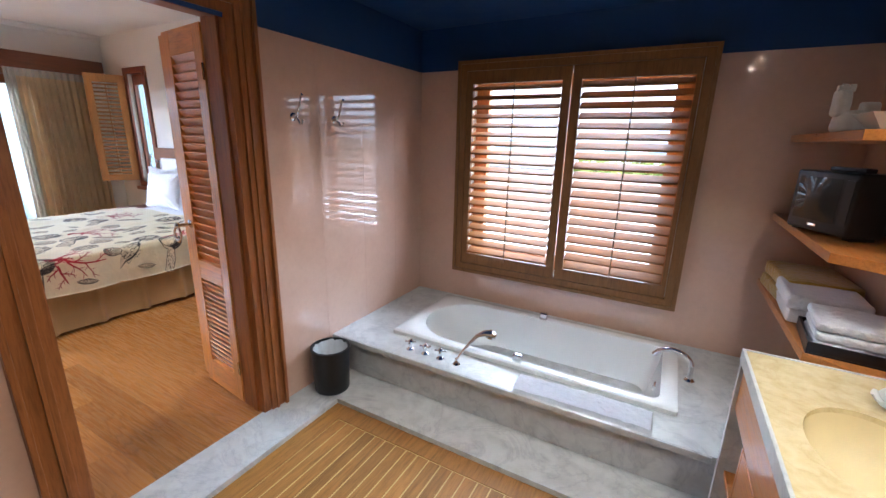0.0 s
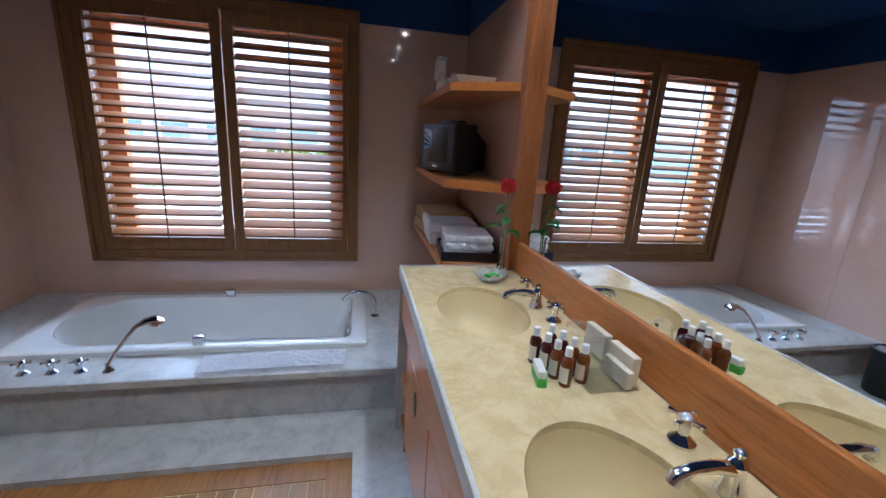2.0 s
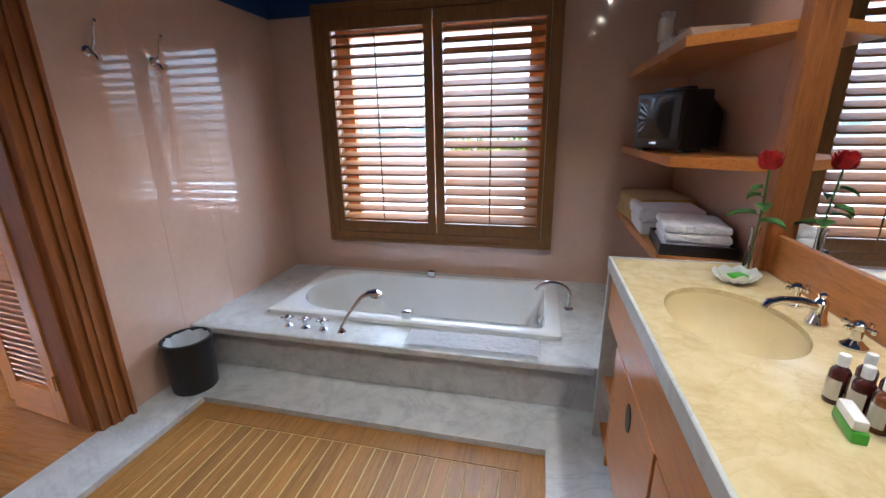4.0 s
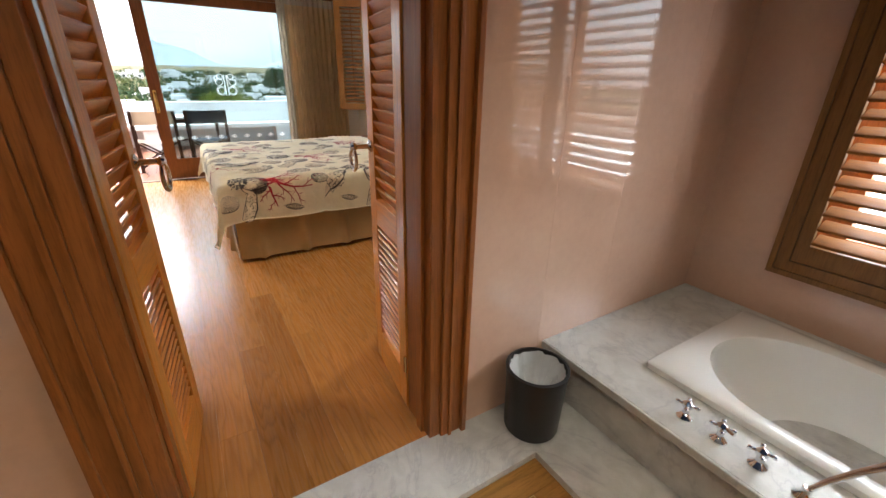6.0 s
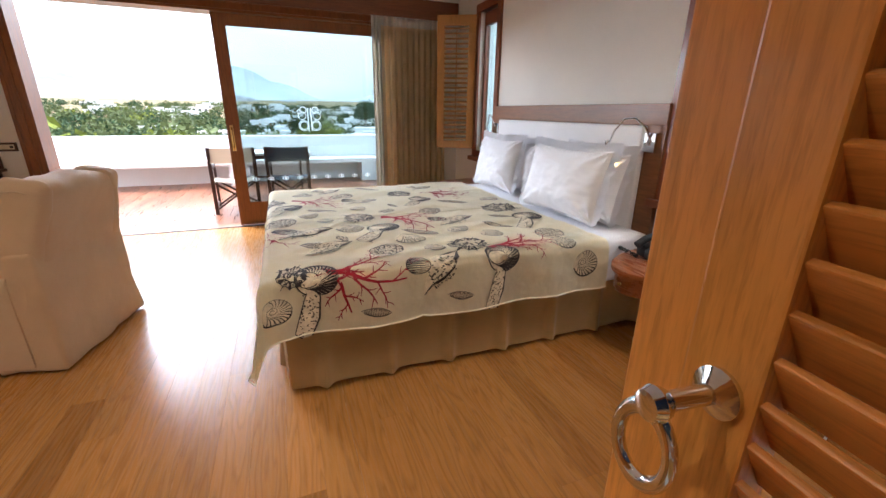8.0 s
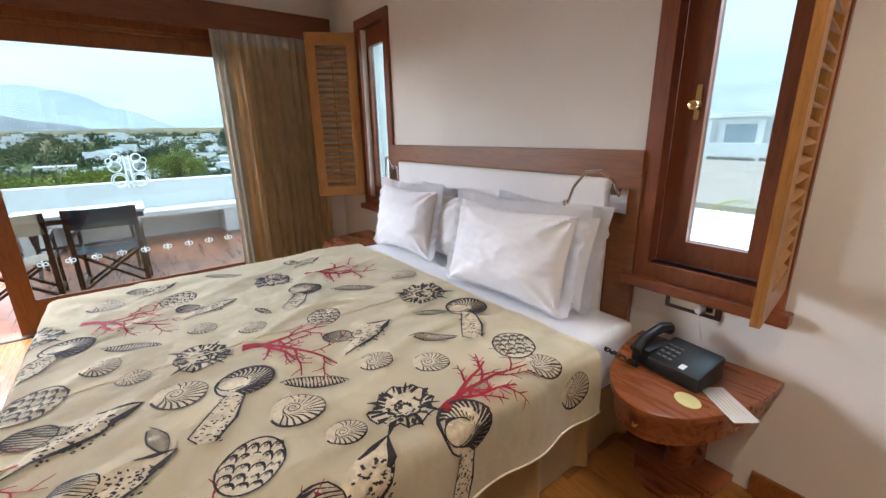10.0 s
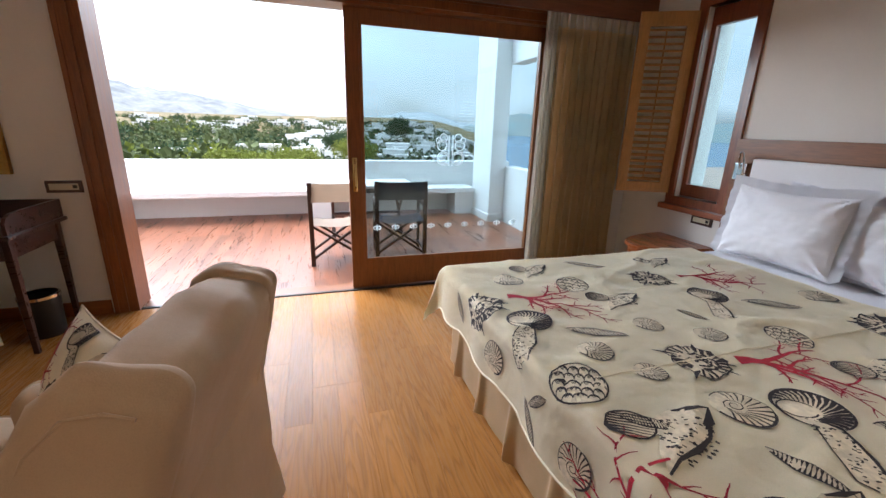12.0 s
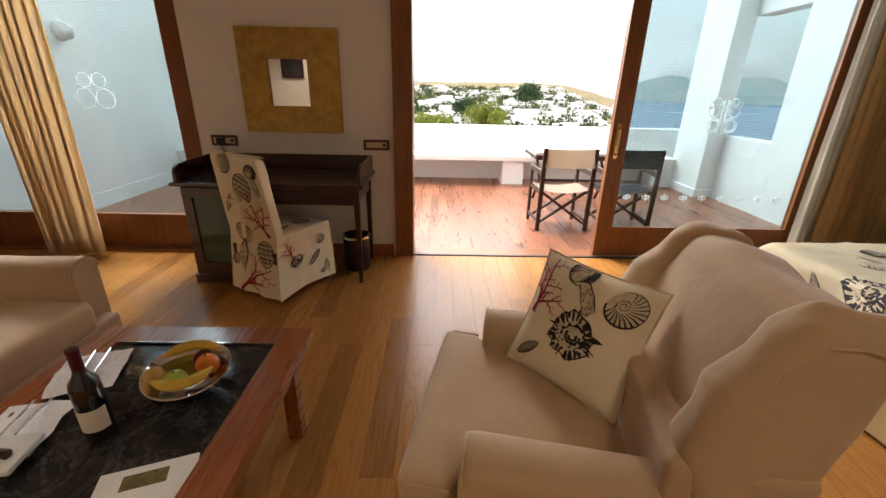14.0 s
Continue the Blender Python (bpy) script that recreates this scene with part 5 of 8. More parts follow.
for x in (0.245, -0.255):
    bl = bmesh.new()
    box(bl, x - 0.022, x + 0.022, 0.59, 0.634, 0, 0.755, 0.003)
    for v in bl.verts:
        k = 1 - 0.35 * max(0, 1 - v.co.z / 0.63)
        v.co.x, v.co.y = x + (v.co.x - x) * k, 0.612 + (v.co.y - 0.612) * k
    part("leg", bl, dark_wood, dk)
ped = part("pedestal", pierced("x", -0.27, 0.275, -0.63, -0.25, 0.06, 0.755), dark_wood, dk, "cupboard pedestal with glazed door")
part("plinth", B(-0.27, 0.295, -0.645, -0.235, 0.0, 0.07, 0.006), dark_wood, dk)
part("door_frame", pierced("x", 0.275, 0.293, -0.62, -0.26, 0.09, 0.74, [(-0.555, -0.325, 0.17, 0.67)]), dark_wood, ped)
m_green = mottled("green_glass", (0.03, 0.07, 0.055), 0.08, 0.2, 3.0, 0.0, 30.0)
part("door_pane", B(0.2755, 0.279, -0.555, -0.325, 0.17, 0.67), m_green, ped, "dark green glass panel")
bin_at(-6.99, -1.0, 0.11, 0.30, "round black bin with polished rim under the desk", chrome, black_leather, False)

# ---- desk chair with a printed cover ----
dc = thing("desk_chair", "slipcovered desk chair printed with shells and coral", "chair", pose(-6.67, -1.49, 0, 0, 0, 62))


def chair_cover(u, v):
    """Cover of the chair's back, from the floor behind (v=0) over the top (v=1)."""
    x = 0.235 * (2 * u - 1)
    if v < 0.92:
        z = 0.03 + 0.97 * v / 0.92
        y = -0.23 - 0.07 * max(0, (z - 0.45) / 0.55) - 0.05 * max(0, 1 - z / 0.45)
        x *= 1 - 0.10 * max(0, (z - 0.5) / 0.5) + 0.06 * max(0, 1 - z / 0.45)
        y += 0.008 * math.sin(u * 14 + 1) * max(0, 1 - z / 0.5)
    else:
        k = (v - 0.92) / 0.08
        y, z = -0.30 + 0.075 * k, 1.0 + 0.02 * math.sin(math.pi * k)
        x *= 0.90
    return Vector((x, y + 0.004 * noise.noise(Vector((u * 4, v * 8, 2))), z))


def chair_side(u, v):
    """Side of the seat cover: u along the seat, v from the floor up."""
    y = (-0.232 - 0.05 * (1 - v)) * (1 - u) + (0.258 + 0.025 * (1 - v)) * u
    z = 0.03 + 0.03 * math.sin(math.pi * u) * (1 - v) + 0.45 * v
    return Vector((0.233 + 0.017 * (1 - v) + 0.008 * math.sin(u * 11) * (1 - v) * u, y, z))


bm = bmesh.new()
grid_sheet(chair_cover, 20, 40, bm)
part("back_cover", bm, cover_cloth, dc, "", True)
bm = S(-0.222, 0.222, -0.226, -0.145, 0.40, 1.012, 0.035, seed=3, amp=0.005)
for v in bm.verts:
    k_ = max(0.0, (v.co.z - 0.45) / 0.55)
    v.co.y -= 0.07 * k_
    v.co.x *= 1 - 0.07 * k_
    v.co.z -= 0.03 * (v.co.x / 0.22) ** 4 * k_
part("back_pad", bm, cover_cloth, dc, "", True)
bm = S(-0.228, 0.228, -0.22, 0.255, 0.36, 0.485, 0.035, seed=6, amp=0.006)
part("seat", bm, cover_cloth, dc, "", True)
for sx in (1, -1):
    part("side_cover", grid_sheet(lambda u, v: Vector((sx * chair_side(u, v).x, chair_side(u, v).y, chair_side(u, v).z)), 20, 12), cover_cloth, dc, "", True)
part("front_cover", grid_sheet(lambda u, v: Vector((-0.25 + 0.5 * u, 0.262 + 0.02 * (1 - v) + 0.01 * math.sin(u * 12) * (1 - v), 0.05 + 0.41 * v)), 20, 10), cover_cloth, dc, "", True)
for x in (-0.2, 0.2):
    for y in (-0.23, 0.22):
        part("leg", B(x - 0.016, x + 0.016, y - 0.016, y + 0.016, 0, 0.37), dark_wood, dc)
bow = tube([(0, -0.285, 0.70), (0.05, -0.30, 0.725), (0.085, -0.295, 0.70), (0.05, -0.30, 0.685), (0, -0.29, 0.70), (-0.05, -0.30, 0.725), (-0.085, -0.295, 0.70), (-0.05, -0.30, 0.685), (0, -0.288, 0.70)], 0.009, 6)
tube([(0, -0.29, 0.70), (0.012, -0.30, 0.60), (0.006, -0.30, 0.47)], [0.008, 0.014, 0.012], 6, bow)
tube([(-0.23, -0.25, 0.70), (-0.1, -0.283, 0.71), (0, -0.287, 0.70), (0.1, -0.283, 0.71), (0.23, -0.25, 0.70)], 0.006, 6, bow)
part("tie", bow, cover_cloth, dc, "cream tie bow", True)

# ---- night tables ----
def night_table(x, label):
    n = thing("night_table", label, "night table", pose(x, 3.945, 0), "night tables")
    half = [(0.285 * math.cos(math.pi * (1 + i / 24)), 0.60 * math.sin(math.pi * (1 + i / 24))) for i in range(25)]
    part("top", prism(half, 0.535, 0.563, 0.006), table_wood, n)
    band = [(0.255 * math.cos(math.pi * (1 + i / 24)), 0.57 * math.sin(math.pi * (1 + i / 24))) for i in range(25)]
    part("drawer_box", prism(band, 0.425, 0.535, 0.0), table_wood, n)
    part("bracket", prism([(a * 0.3, b * 0.3) for a, b in band], 0.04, 0.425), table_wood, n)
    part("foot", prism([(a * 0.75, b * 0.6) for a, b in band], 0.0, 0.04), table_wood, n)
    part("knob", lathe([(0, 0), (0.005, 0), (0.005, 0.01), (0.012, 0.016), (0.009, 0.024), (0, 0.026)], 12, pose(0, -0.565, 0.48, 90)), brass, n, "small brass knob", True)
    return n


night_table(-3.50, "half-round wooden night table with telephone and papers")
night_table(-6.42, "half-round wooden night table beside the window")

# ---- gold mirror ----
gm = thing("gold_mirror", "square mirror in a broad brushed gold frame", "mirror")
part("frame", pierced("x", -7.268, -7.235, -1.875, -1.108, 1.075, 1.835, [(-1.66, -1.345, 1.275, 1.62)]), gold, gm, "broad gold frame")
part("inner_lip", pierced("x", -7.24, -7.229, -1.672, -1.333, 1.263, 1.632, [(-1.657, -1.348, 1.278, 1.617)]), gold, gm)
part("glass", B(-7.262, -7.25, -1.66, -1.345, 1.275, 1.62), mirror_mat, gm)


# ---- sockets ----
def socket(m, w, h, label):
    s = thing("wall_socket", label, "socket", m, "wall sockets")
    part("plate", B(-w / 2, w / 2, -0.012, 0, -h / 2, h / 2, 0.004), dark_wood, s)
    part("insert", B(-w / 2 + 0.022, w / 2 - 0.022, -0.015, -0.012, -h / 2 + 0.02, h / 2 - 0.02, 0.001), mottled("cream_plastic", (0.62, 0.55, 0.40), 0.4), s, "cream switch insert")
    part("key", B(w / 2 - 0.055, w / 2 - 0.03, -0.018, -0.015, -0.012, 0.012), black_plastic, s)
    return s


socket(pose(-7.27, -0.845, 0.985, 0, 0, 90), 0.215, 0.085, "brown-framed light switch panel on the wall")
socket(pose(-7.27, -2.09, 1.0, 0, 0, 90), 0.215, 0.085, "brown-framed wall socket with black plug")
socket(pose(-3.58, 3.95, 0.77), 0.23, 0.085, "brown-framed wall socket with white plug")
socket(pose(-6.30, 3.95, 0.76), 0.20, 0.08, "brown-framed wall socket beside the window")


def reading_lamp(x, dx, label):
    l = thing("reading_lamp", label, "lamp", pose(x, 3.905, 1.20), "bedside reading lamps")
    part("wall_plate", B(-0.045, 0.045, -0.022, 0, -0.06, 0.06, 0.003), chrome, l)
    part("gooseneck", tube([(0, -0.02, 0.02), (-dx * 0.01, -0.06, 0.09), (-dx * 0.05, -0.11, 0.145), (-dx * 0.10, -0.15, 0.14), (-dx * 0.14, -0.18, 0.07), (-dx * 0.16, -0.195, -0.01)], 0.0065, 8), chrome, l, "", True)
    part("head", lathe([(0, 0.03), (0.014, 0.03), (0.016, 0.0), (0.016, -0.03), (0.012, -0.03), (0, -0.022)], 14, pose(-dx * 0.165, -0.20, -0.025, 8, -8 * dx)), chrome, l, "small chrome lamp head", True)


reading_lamp(-3.945, 1, "chrome gooseneck reading lamp, lit, on the headboard")
reading_lamp(-6.03, -1, "chrome gooseneck reading lamp on the headboard")


# ---- printed motifs: flat figures laid on a cloth ----
def strip(points, widths):
    """Quads along a line in the plane."""
    out = []
    ws = widths if isinstance(widths, (list, tuple)) else [widths] * len(points)
    side = []
    for i, p in enumerate(points):
        a, b = points[max(i - 1, 0)], points[min(i + 1, len(points) - 1)]
        dx, dy = b[0] - a[0], b[1] - a[1]
        L = math.hypot(dx, dy) or 1
        nx, ny = -dy / L * ws[i] / 2, dx / L * ws[i] / 2
        side.append(((p[0] + nx, p[1] + ny), (p[0] - nx, p[1] - ny)))
    for (a, b), (c, d) in zip(side, side[1:]):
        out.append([a, b, d, c])
    return out


def fan(points, c):
    return [[c, points[i], points[(i + 1) % len(points)]] for i in range(len(points))]


def oval(cx, cy, rx, ry, n=20, a0=0.0, a1=360.0, wob=0.0, seed=0):
    return [(cx + rx * math.cos(radians(a0 + (a1 - a0) * i / n)) * (1 + wob * math.sin(i * 2.7 + seed)), cy + ry * math.sin(radians(a0 + (a1 - a0) * i / n)) * (1 + wob * math.sin(i * 2.7 + seed))) for i in range(n + (a1 - a0 < 360))]


def ring(points, w):
    return strip(points + [points[0], points[1]], w)


def coral_figure(rnd):
    out = []

    def branch(x, y, a, L, w, depth):
        n = 5
        pts, ws = [(x, y)], [w]
        side = rnd.choice((-1, 1))
        for i in range(n):
            a += rnd.uniform(-15, 15)
            x, y = x + L / n * math.cos(radians(a)), y + L / n * math.sin(radians(a))
            pts.append((x, y))
            ws.append(w * (1 - 0.62 * (i + 1) / n))
            if depth > 0 and i in (0, 1, 2, 3):
                branch(x, y, a + side * rnd.uniform(38, 62), L * (0.52 if depth > 1 else 0.3) * rnd.uniform(0.7, 1.1), max(0.014, ws[-1] * 0.72), depth - 1)
                side = -side
        out.extend(strip(pts, ws))
        out.append(oval(x, y, ws[-1] * 0.62, ws[-1] * 0.62, 6))
    out.extend(strip([(-0.52, -0.03), (-0.42, 0.0), (-0.3, 0.0)], [0.10, 0.075, 0.06]))
    for a, L in ((26, 0.62), (-4, 0.86), (-30, 0.5)):
        branch(-0.33, 0.0, a, L, 0.048, 2)
    return [], [], out


def stipple(rnd, dark, inside, x0, x1, y0, y1, n, size=0.03):
    """Short flecks scattered over a part of a figure."""
    for _ in range(n):
        x, y = rnd.uniform(x0, x1), rnd.uniform(y0, y1)
        if inside(x, y):
            a = rnd.uniform(-0.6, 0.6)
            dark += strip([(x, y), (x + size * math.cos(a), y + size * math.sin(a))], rnd.uniform(0.012, 0.026))


def snail_figure(rnd):
    head = oval(0.05, 0.30, 0.46, 0.36, 26)
    shade = fan(head, (0.05, 0.30))
    tail = [(-0.12, 0.0), (0.18, 0.0), (0.22, -0.45), (0.12, -0.85), (-0.10, -0.88), (-0.26, -0.80), (-0.2, -0.4)]
    shade += fan(tail, (0, -0.4))
    dark = strip(oval(0.05, 0.30, 0.46, 0.36, 22, -70, 250), [0.02 + 0.035 * abs(math.sin(i * 0.14)) for i in range(23)])
    for i in range(19):
        a = -72 + i * 12.5
        p = (0.05 + 0.45 * math.cos(radians(a)), 0.30 + 0.35 * math.sin(radians(a)))
        q = (-0.10 + 0.24 * math.cos(radians(a - 34)), 0.26 + 0.17 * math.sin(radians(a - 34)))
        m = ((p[0] + q[0]) / 2 + 0.04, (p[1] + q[1]) / 2 + 0.01)
        dark += strip([p, m, q], [0.062, 0.038, 0.012])
    dark += strip(oval(-0.14, 0.27, 0.24, 0.16, 16, 20, 330), 0.022)
    dark += strip(tail[1:4], [0.03, 0.05, 0.03]) + strip(tail[4:] + tail[:1], 0.022)
    stipple(rnd, dark, lambda x, y: abs(x + 0.02 - 0.0 * y) < 0.19, -0.22, 0.18, -0.85, -0.02, 75, 0.04)
    return shade, dark, []


def murex_figure(rnd):
    n = 26
    body = [((0.34 + 0.13 * rnd.random()) * math.cos(2 * math.pi * i / n), (0.27 + 0.12 * rnd.random()) * math.sin(2 * math.pi * i / n)) for i in range(n)]
    shade = fan(body, (0, 0))
    dark = ring(body, 0.022)
    for i in range(0, n):
        x, y = body[i]
        k = rnd.uniform(0.9, 1.12) if i % 6 else 1.35
        dark += strip([(x * rnd.uniform(0.5, 0.8), y * rnd.uniform(0.5, 0.8)), (x * 0.95, y * 0.95 + 0.02), (x * k, y * k)], [rnd.uniform(0.015, 0.05), rnd.uniform(0.03, 0.10), 0.008])
    for r in (0.22, 0.13, 0.07):
        a0 = 360 * rnd.random()
        dark += strip(oval(0.03, -0.02, r, r * 0.75, 14, a0, a0 + 230, 0.12), [0.012 + 0.05 * abs(math.sin(i * 1.7 + r * 30)) for i in range(15)])
    stipple(rnd, dark, lambda x, y: 0.02 < x * x + y * y * 1.5 < 0.11, -0.34, 0.34, -0.3, 0.05, 40, 0.05)
    return shade, dark, []


def scale_figure(rnd):
    o = oval(0, 0, 0.5, 0.56, 26)
    shade = fan(o, (0, 0))
    dark = ring(o, 0.035)
    for row, (y, r) in enumerate(((-0.42, 0.09), (-0.28, 0.12), (-0.1, 0.14), (0.1, 0.15), (0.3, 0.14))):
        half = 0.47 * math.sqrt(max(0.05, 1 - (y / 0.56) ** 2))
        k = (3, 4, 4, 5, 4)[row]
        for i in range(k):
            x = -half + (i + 0.5) * 2 * half / k
            dark += strip(oval(x, y, half / k * 0.96, r, 8, -10, 190), [0.012, 0.026, 0.045, 0.06, 0.05, 0.036, 0.026, 0.018, 0.01])
            for e in (-0.3, 0.0, 0.3):
                dark += strip([(x + e * half / k, y + r * 0.75), (x + e * 0.5 * half / k, y + r * 0.25)], [0.022, 0.006])
    return shade, dark, []


def spindle_figure(rnd):
    up = [(-0.5 + i / 12, 0.135 * math.sin(math.pi * i / 12) ** 0.8) for i in range(13)]
    lo = [(x, -y * 0.9) for x, y in up[::-1]][1:-1]
    o = up + lo
    shade = fan(o, (0, 0))
    dark = strip(up, 0.016) + strip(lo, [0.03] * len(lo))
    for i in range(1, 17):
        x = -0.46 + 0.054 * i
        h = 0.125 * max(0.0, math.sin(math.pi * (x + 0.5))) ** 0.8
        dark += strip([(x - 0.03, h), (x + 0.005, 0.02), (x + 0.04, -h * 0.9)], [0.02 + 0.012 * (i % 3), 0.012, 0.034])
    return shade, dark, []


def cockle_figure(rnd):
    o = oval(0, 0, 0.5, 0.42, 24)
    shade = fan(o, (0, 0))
    dark = strip(oval(0, 0, 0.5, 0.42, 24, -150, 150), [0.018 + 0.03 * (i < 12) for i in range(25)])
    for i in range(15):
        a = radians(-120 + i * 17)
        p = (0.49 * math.cos(a), 0.41 * math.sin(a))
        q = (-0.10 + 0.19 * math.cos(a - 0.5), 0.02 + 0.16 * math.sin(a - 0.5))
        dark += strip([p, ((p[0] + q[0]) / 2 + 0.03, (p[1] + q[1]) / 2 + 0.02), q], [0.045 if i < 9 else 0.025, 0.028, 0.01])
    dark += strip([(-0.10 + (0.04 + 0.011 * i) * math.cos(i * 0.75), 0.02 + (0.04 + 0.009 * i) * math.sin(i * 0.75)) for i in range(15)], 0.02)
    return shade, dark, []


def conch_figure(rnd):
    body = [(-0.1, 0.12), (0.1, 0.3), (0.3, 0.36), (0.5, 0.42), (0.42, 0.18), (0.36, 0.0), (0.2, -0.18), (0.0, -0.34), (-0.12, -0.5), (-0.14, -0.28), (-0.08, -0.08)]
    shade = fan(body, (0.15, 0.08))
    dark = strip(body[3:9], [0.02, 0.05, 0.03, 0.055, 0.03, 0.02])
    o = oval(-0.3, 0.02, 0.22, 0.17, 18)
    shade += fan(o, (-0.3, 0.02))
    dark += ring(o, 0.02)
    for i in range(9):
        y = -0.13 + 0.034 * i
        half = 0.21 * math.sqrt(max(0.0, 1 - (y / 0.165) ** 2))
        dark += strip([(-0.3 - half, 0.02 + y), (-0.3, 0.035 + y * 1.1), (-0.3 + half, 0.02 + y)], [0.026, 0.016, 0.008])
    dark += strip([(0.12, 0.28), (0.3, 0.34), (0.5, 0.42), (0.43, 0.2), (0.36, 0.12)], [0.02, 0.06, 0.03, 0.09, 0.05])

    def within(x, y):
        return y < 0.16 + 0.5 * x and y > -0.36 + 0.9 * (x - 0.0) - 0.1 and y > -1.2 * x - 0.35
    stipple(rnd, dark, within, -0.12, 0.4, -0.45, 0.22, 120, 0.035)
    return shade, dark, []


def cut_fine(polys, limit):
    """Splits polygons until none is longer than limit, so that they follow the cloth."""
    done, todo = [], list(polys)
    while todo:
        p = todo.pop()
        k = max(range(len(p)), key=lambda i: math.dist(p[i], p[(i + 1) % len(p)]))
        L = math.dist(p[k], p[(k + 1) % len(p)])
        if L <= limit or len(done) > 4000:
            done.append(p)
            continue
        q = p[k:] + p[:k]
        mid = ((q[0][0] + q[1][0]) / 2, (q[0][1] + q[1][1]) / 2)
        if len(q) == 3:
            todo += [[q[0], mid, q[2]], [mid, q[1], q[2]]]
        else:
            mid2 = ((q[2][0] + q[3][0]) / 2, (q[2][1] + q[3][1]) / 2)
            todo += [[q[0], mid, mid2, q[3]], [mid, q[1], q[2], mid2]]
    return done


def motif(kind, to3d, cx, cy, size, turn, parent, seed, tall=1.0, lift=0.002):
    rnd = random.Random(seed)
    shade, dark, red = {"coral": coral_figure, "snail": snail_figure, "murex": murex_figure, "scale": scale_figure, "spindle": spindle_figure, "cockle": cockle_figure, "conch": conch_figure}[kind](rnd)
    bm = bmesh.new()
    c, s = math.cos(radians(turn)), math.sin(radians(turn))
    for idx, polys, up in ((1, shade, 0.0), (0, dark, 0.0009), (2, red, 0.0005)):
        for p in cut_fine(polys, 0.05 / size):
            f = bm.faces.new([bm.verts.new(to3d(cx + size * (x * c - y * tall * s), cy + size * (x * s + y * tall * c), lift + up)) for x, y in p])
            f.material_index = idx
    me = bpy.data.meshes.new("print")
    bm.to_mesh(me)
    bm.free()
    for m in (print_dark, print_shade, print_red):
        me.materials.append(m)
    ob = new("coral_print" if kind == "coral" else "shell_print", me)
    ob.parent = parent
    return ob


BED_PRINTS = {
    "coral": [(-4.57, 2.5, 0.44, 59), (-5.33, 1.92, 0.42, 59), (-5.35, 3.04, 0.44, 58), (-3.86, 2.92, 0.40, 100), (-4.36, 1.42, 0.42, 120), (-3.71, 1.99, 0.42, 72)],
    "snail": [(-5.1, 1.65, 0.2, 59), (-4.34, 2.2, 0.21, 60), (-4.33, 3.26, 0.22, 59), (-5.13, 2.7, 0.19, 59), (-3.66, 1.76, 0.20, 79), (-3.66, 2.73, 0.20, 81)],
    "murex": [(-4.71, 2.15, 0.24, 59), (-3.92, 2.63, 0.25, 60), (-4.69, 3.23, 0.28, 59), (-5.47, 2.64, 0.24, 58), (-5.38, 1.56, 0.24, 79), (-3.77, 1.68, 0.16, 71)],
    "scale": [(-4.71, 1.64, 0.17, 60), (-3.97, 2.17, 0.17, 59), (-3.97, 3.21, 0.17, 59), (-5.49, 2.14, 0.16, 59), (-4.76, 2.69, 0.15, 59)],
    "spindle": [(-4.24, 2.45, 0.24, 59), (-4.24, 1.97, 0.18, 10), (-4.99, 1.92, 0.24, 59), (-5.03, 2.98, 0.26, 59), (-4.24, 2.99, 0.21, 59), (-5.76, 2.41, 0.24, 58), (-4.46, 3.13, 0.18, 59), (-5.03, 2.47, 0.14, 20)],
    "spindle ": [(-4.81, 1.36, 0.18, 130), (-4.78, 1.47, 0.13, 40), (-4.50, 1.71, 0.15, 50), (-3.53, 2.05, 0.15, 79), (-3.55, 2.5, 0.14, 81), (-5.6, 1.46, 0.16, 120)],
    "cockle": [(-4.12, 2.35, 0.17, 60), (-4.47, 2.05, 0.17, 60), (-4.22, 2.69, 0.13, 60), (-4.08, 2.86, 0.14, 59), (-4.87, 1.82, 0.13, 59), (-4.7, 1.92, 0.11, 60), (-5.0, 2.19, 0.12, 59), (-3.92, 2.43, 0.12, 60)],
    "cockle ": [(-5.62, 1.82, 0.16, 59), (-3.8, 3.18, 0.14, 59), (-4.86, 2.38, 0.12, 59), (-5.04, 3.33, 0.16, 58), (-4.56, 1.40, 0.14, 77), (-3.6, 1.6, 0.13, 80), (-5.15, 1.42, 0.15, 77), (-3.62, 3.3, 0.16, 82)],
    "conch": [(-4.45, 1.74, 0.30, 60), (-4.47, 2.73, 0.28, 59), (-5.27, 2.23, 0.25, 59), (-4.12, 1.85, 0.24, 60), (-3.72, 2.36, 0.28, 82), (-5.75, 2.02, 0.22, 70), (-5.72, 2.9, 0.22, 62)],
}
k = 0
for kind, rows in BED_PRINTS.items():
    for x, y, size, turn in rows:
        k += 1
        motif(kind.strip(), drape, x, y, size * (1.03 if kind.strip() != "coral" else 1.0), turn, cov, k, 1.25 if kind.strip() in ("snail", "murex") else 1.1)

# prints on the desk chair

def on_back(x, y, lift):
    p = chair_cover(min(1, max(0, x / 0.47 + 0.5)), min(1, max(0, y)))
    return p + Vector((0, -lift * 1.5, 0))


def on_side(x, y, lift):
    p = chair_side(min(1, max(0, x)), min(1, max(0, y)))
    return p + Vector((lift * 1.5, 0, 0))


def on_other_side(x, y, lift):
    p = on_side(x, y, lift)
    return Vector((-p.x, p.y, p.z))


def on_seat(x, y, lift):
    return Vector((x, y, 0.489 + lift))


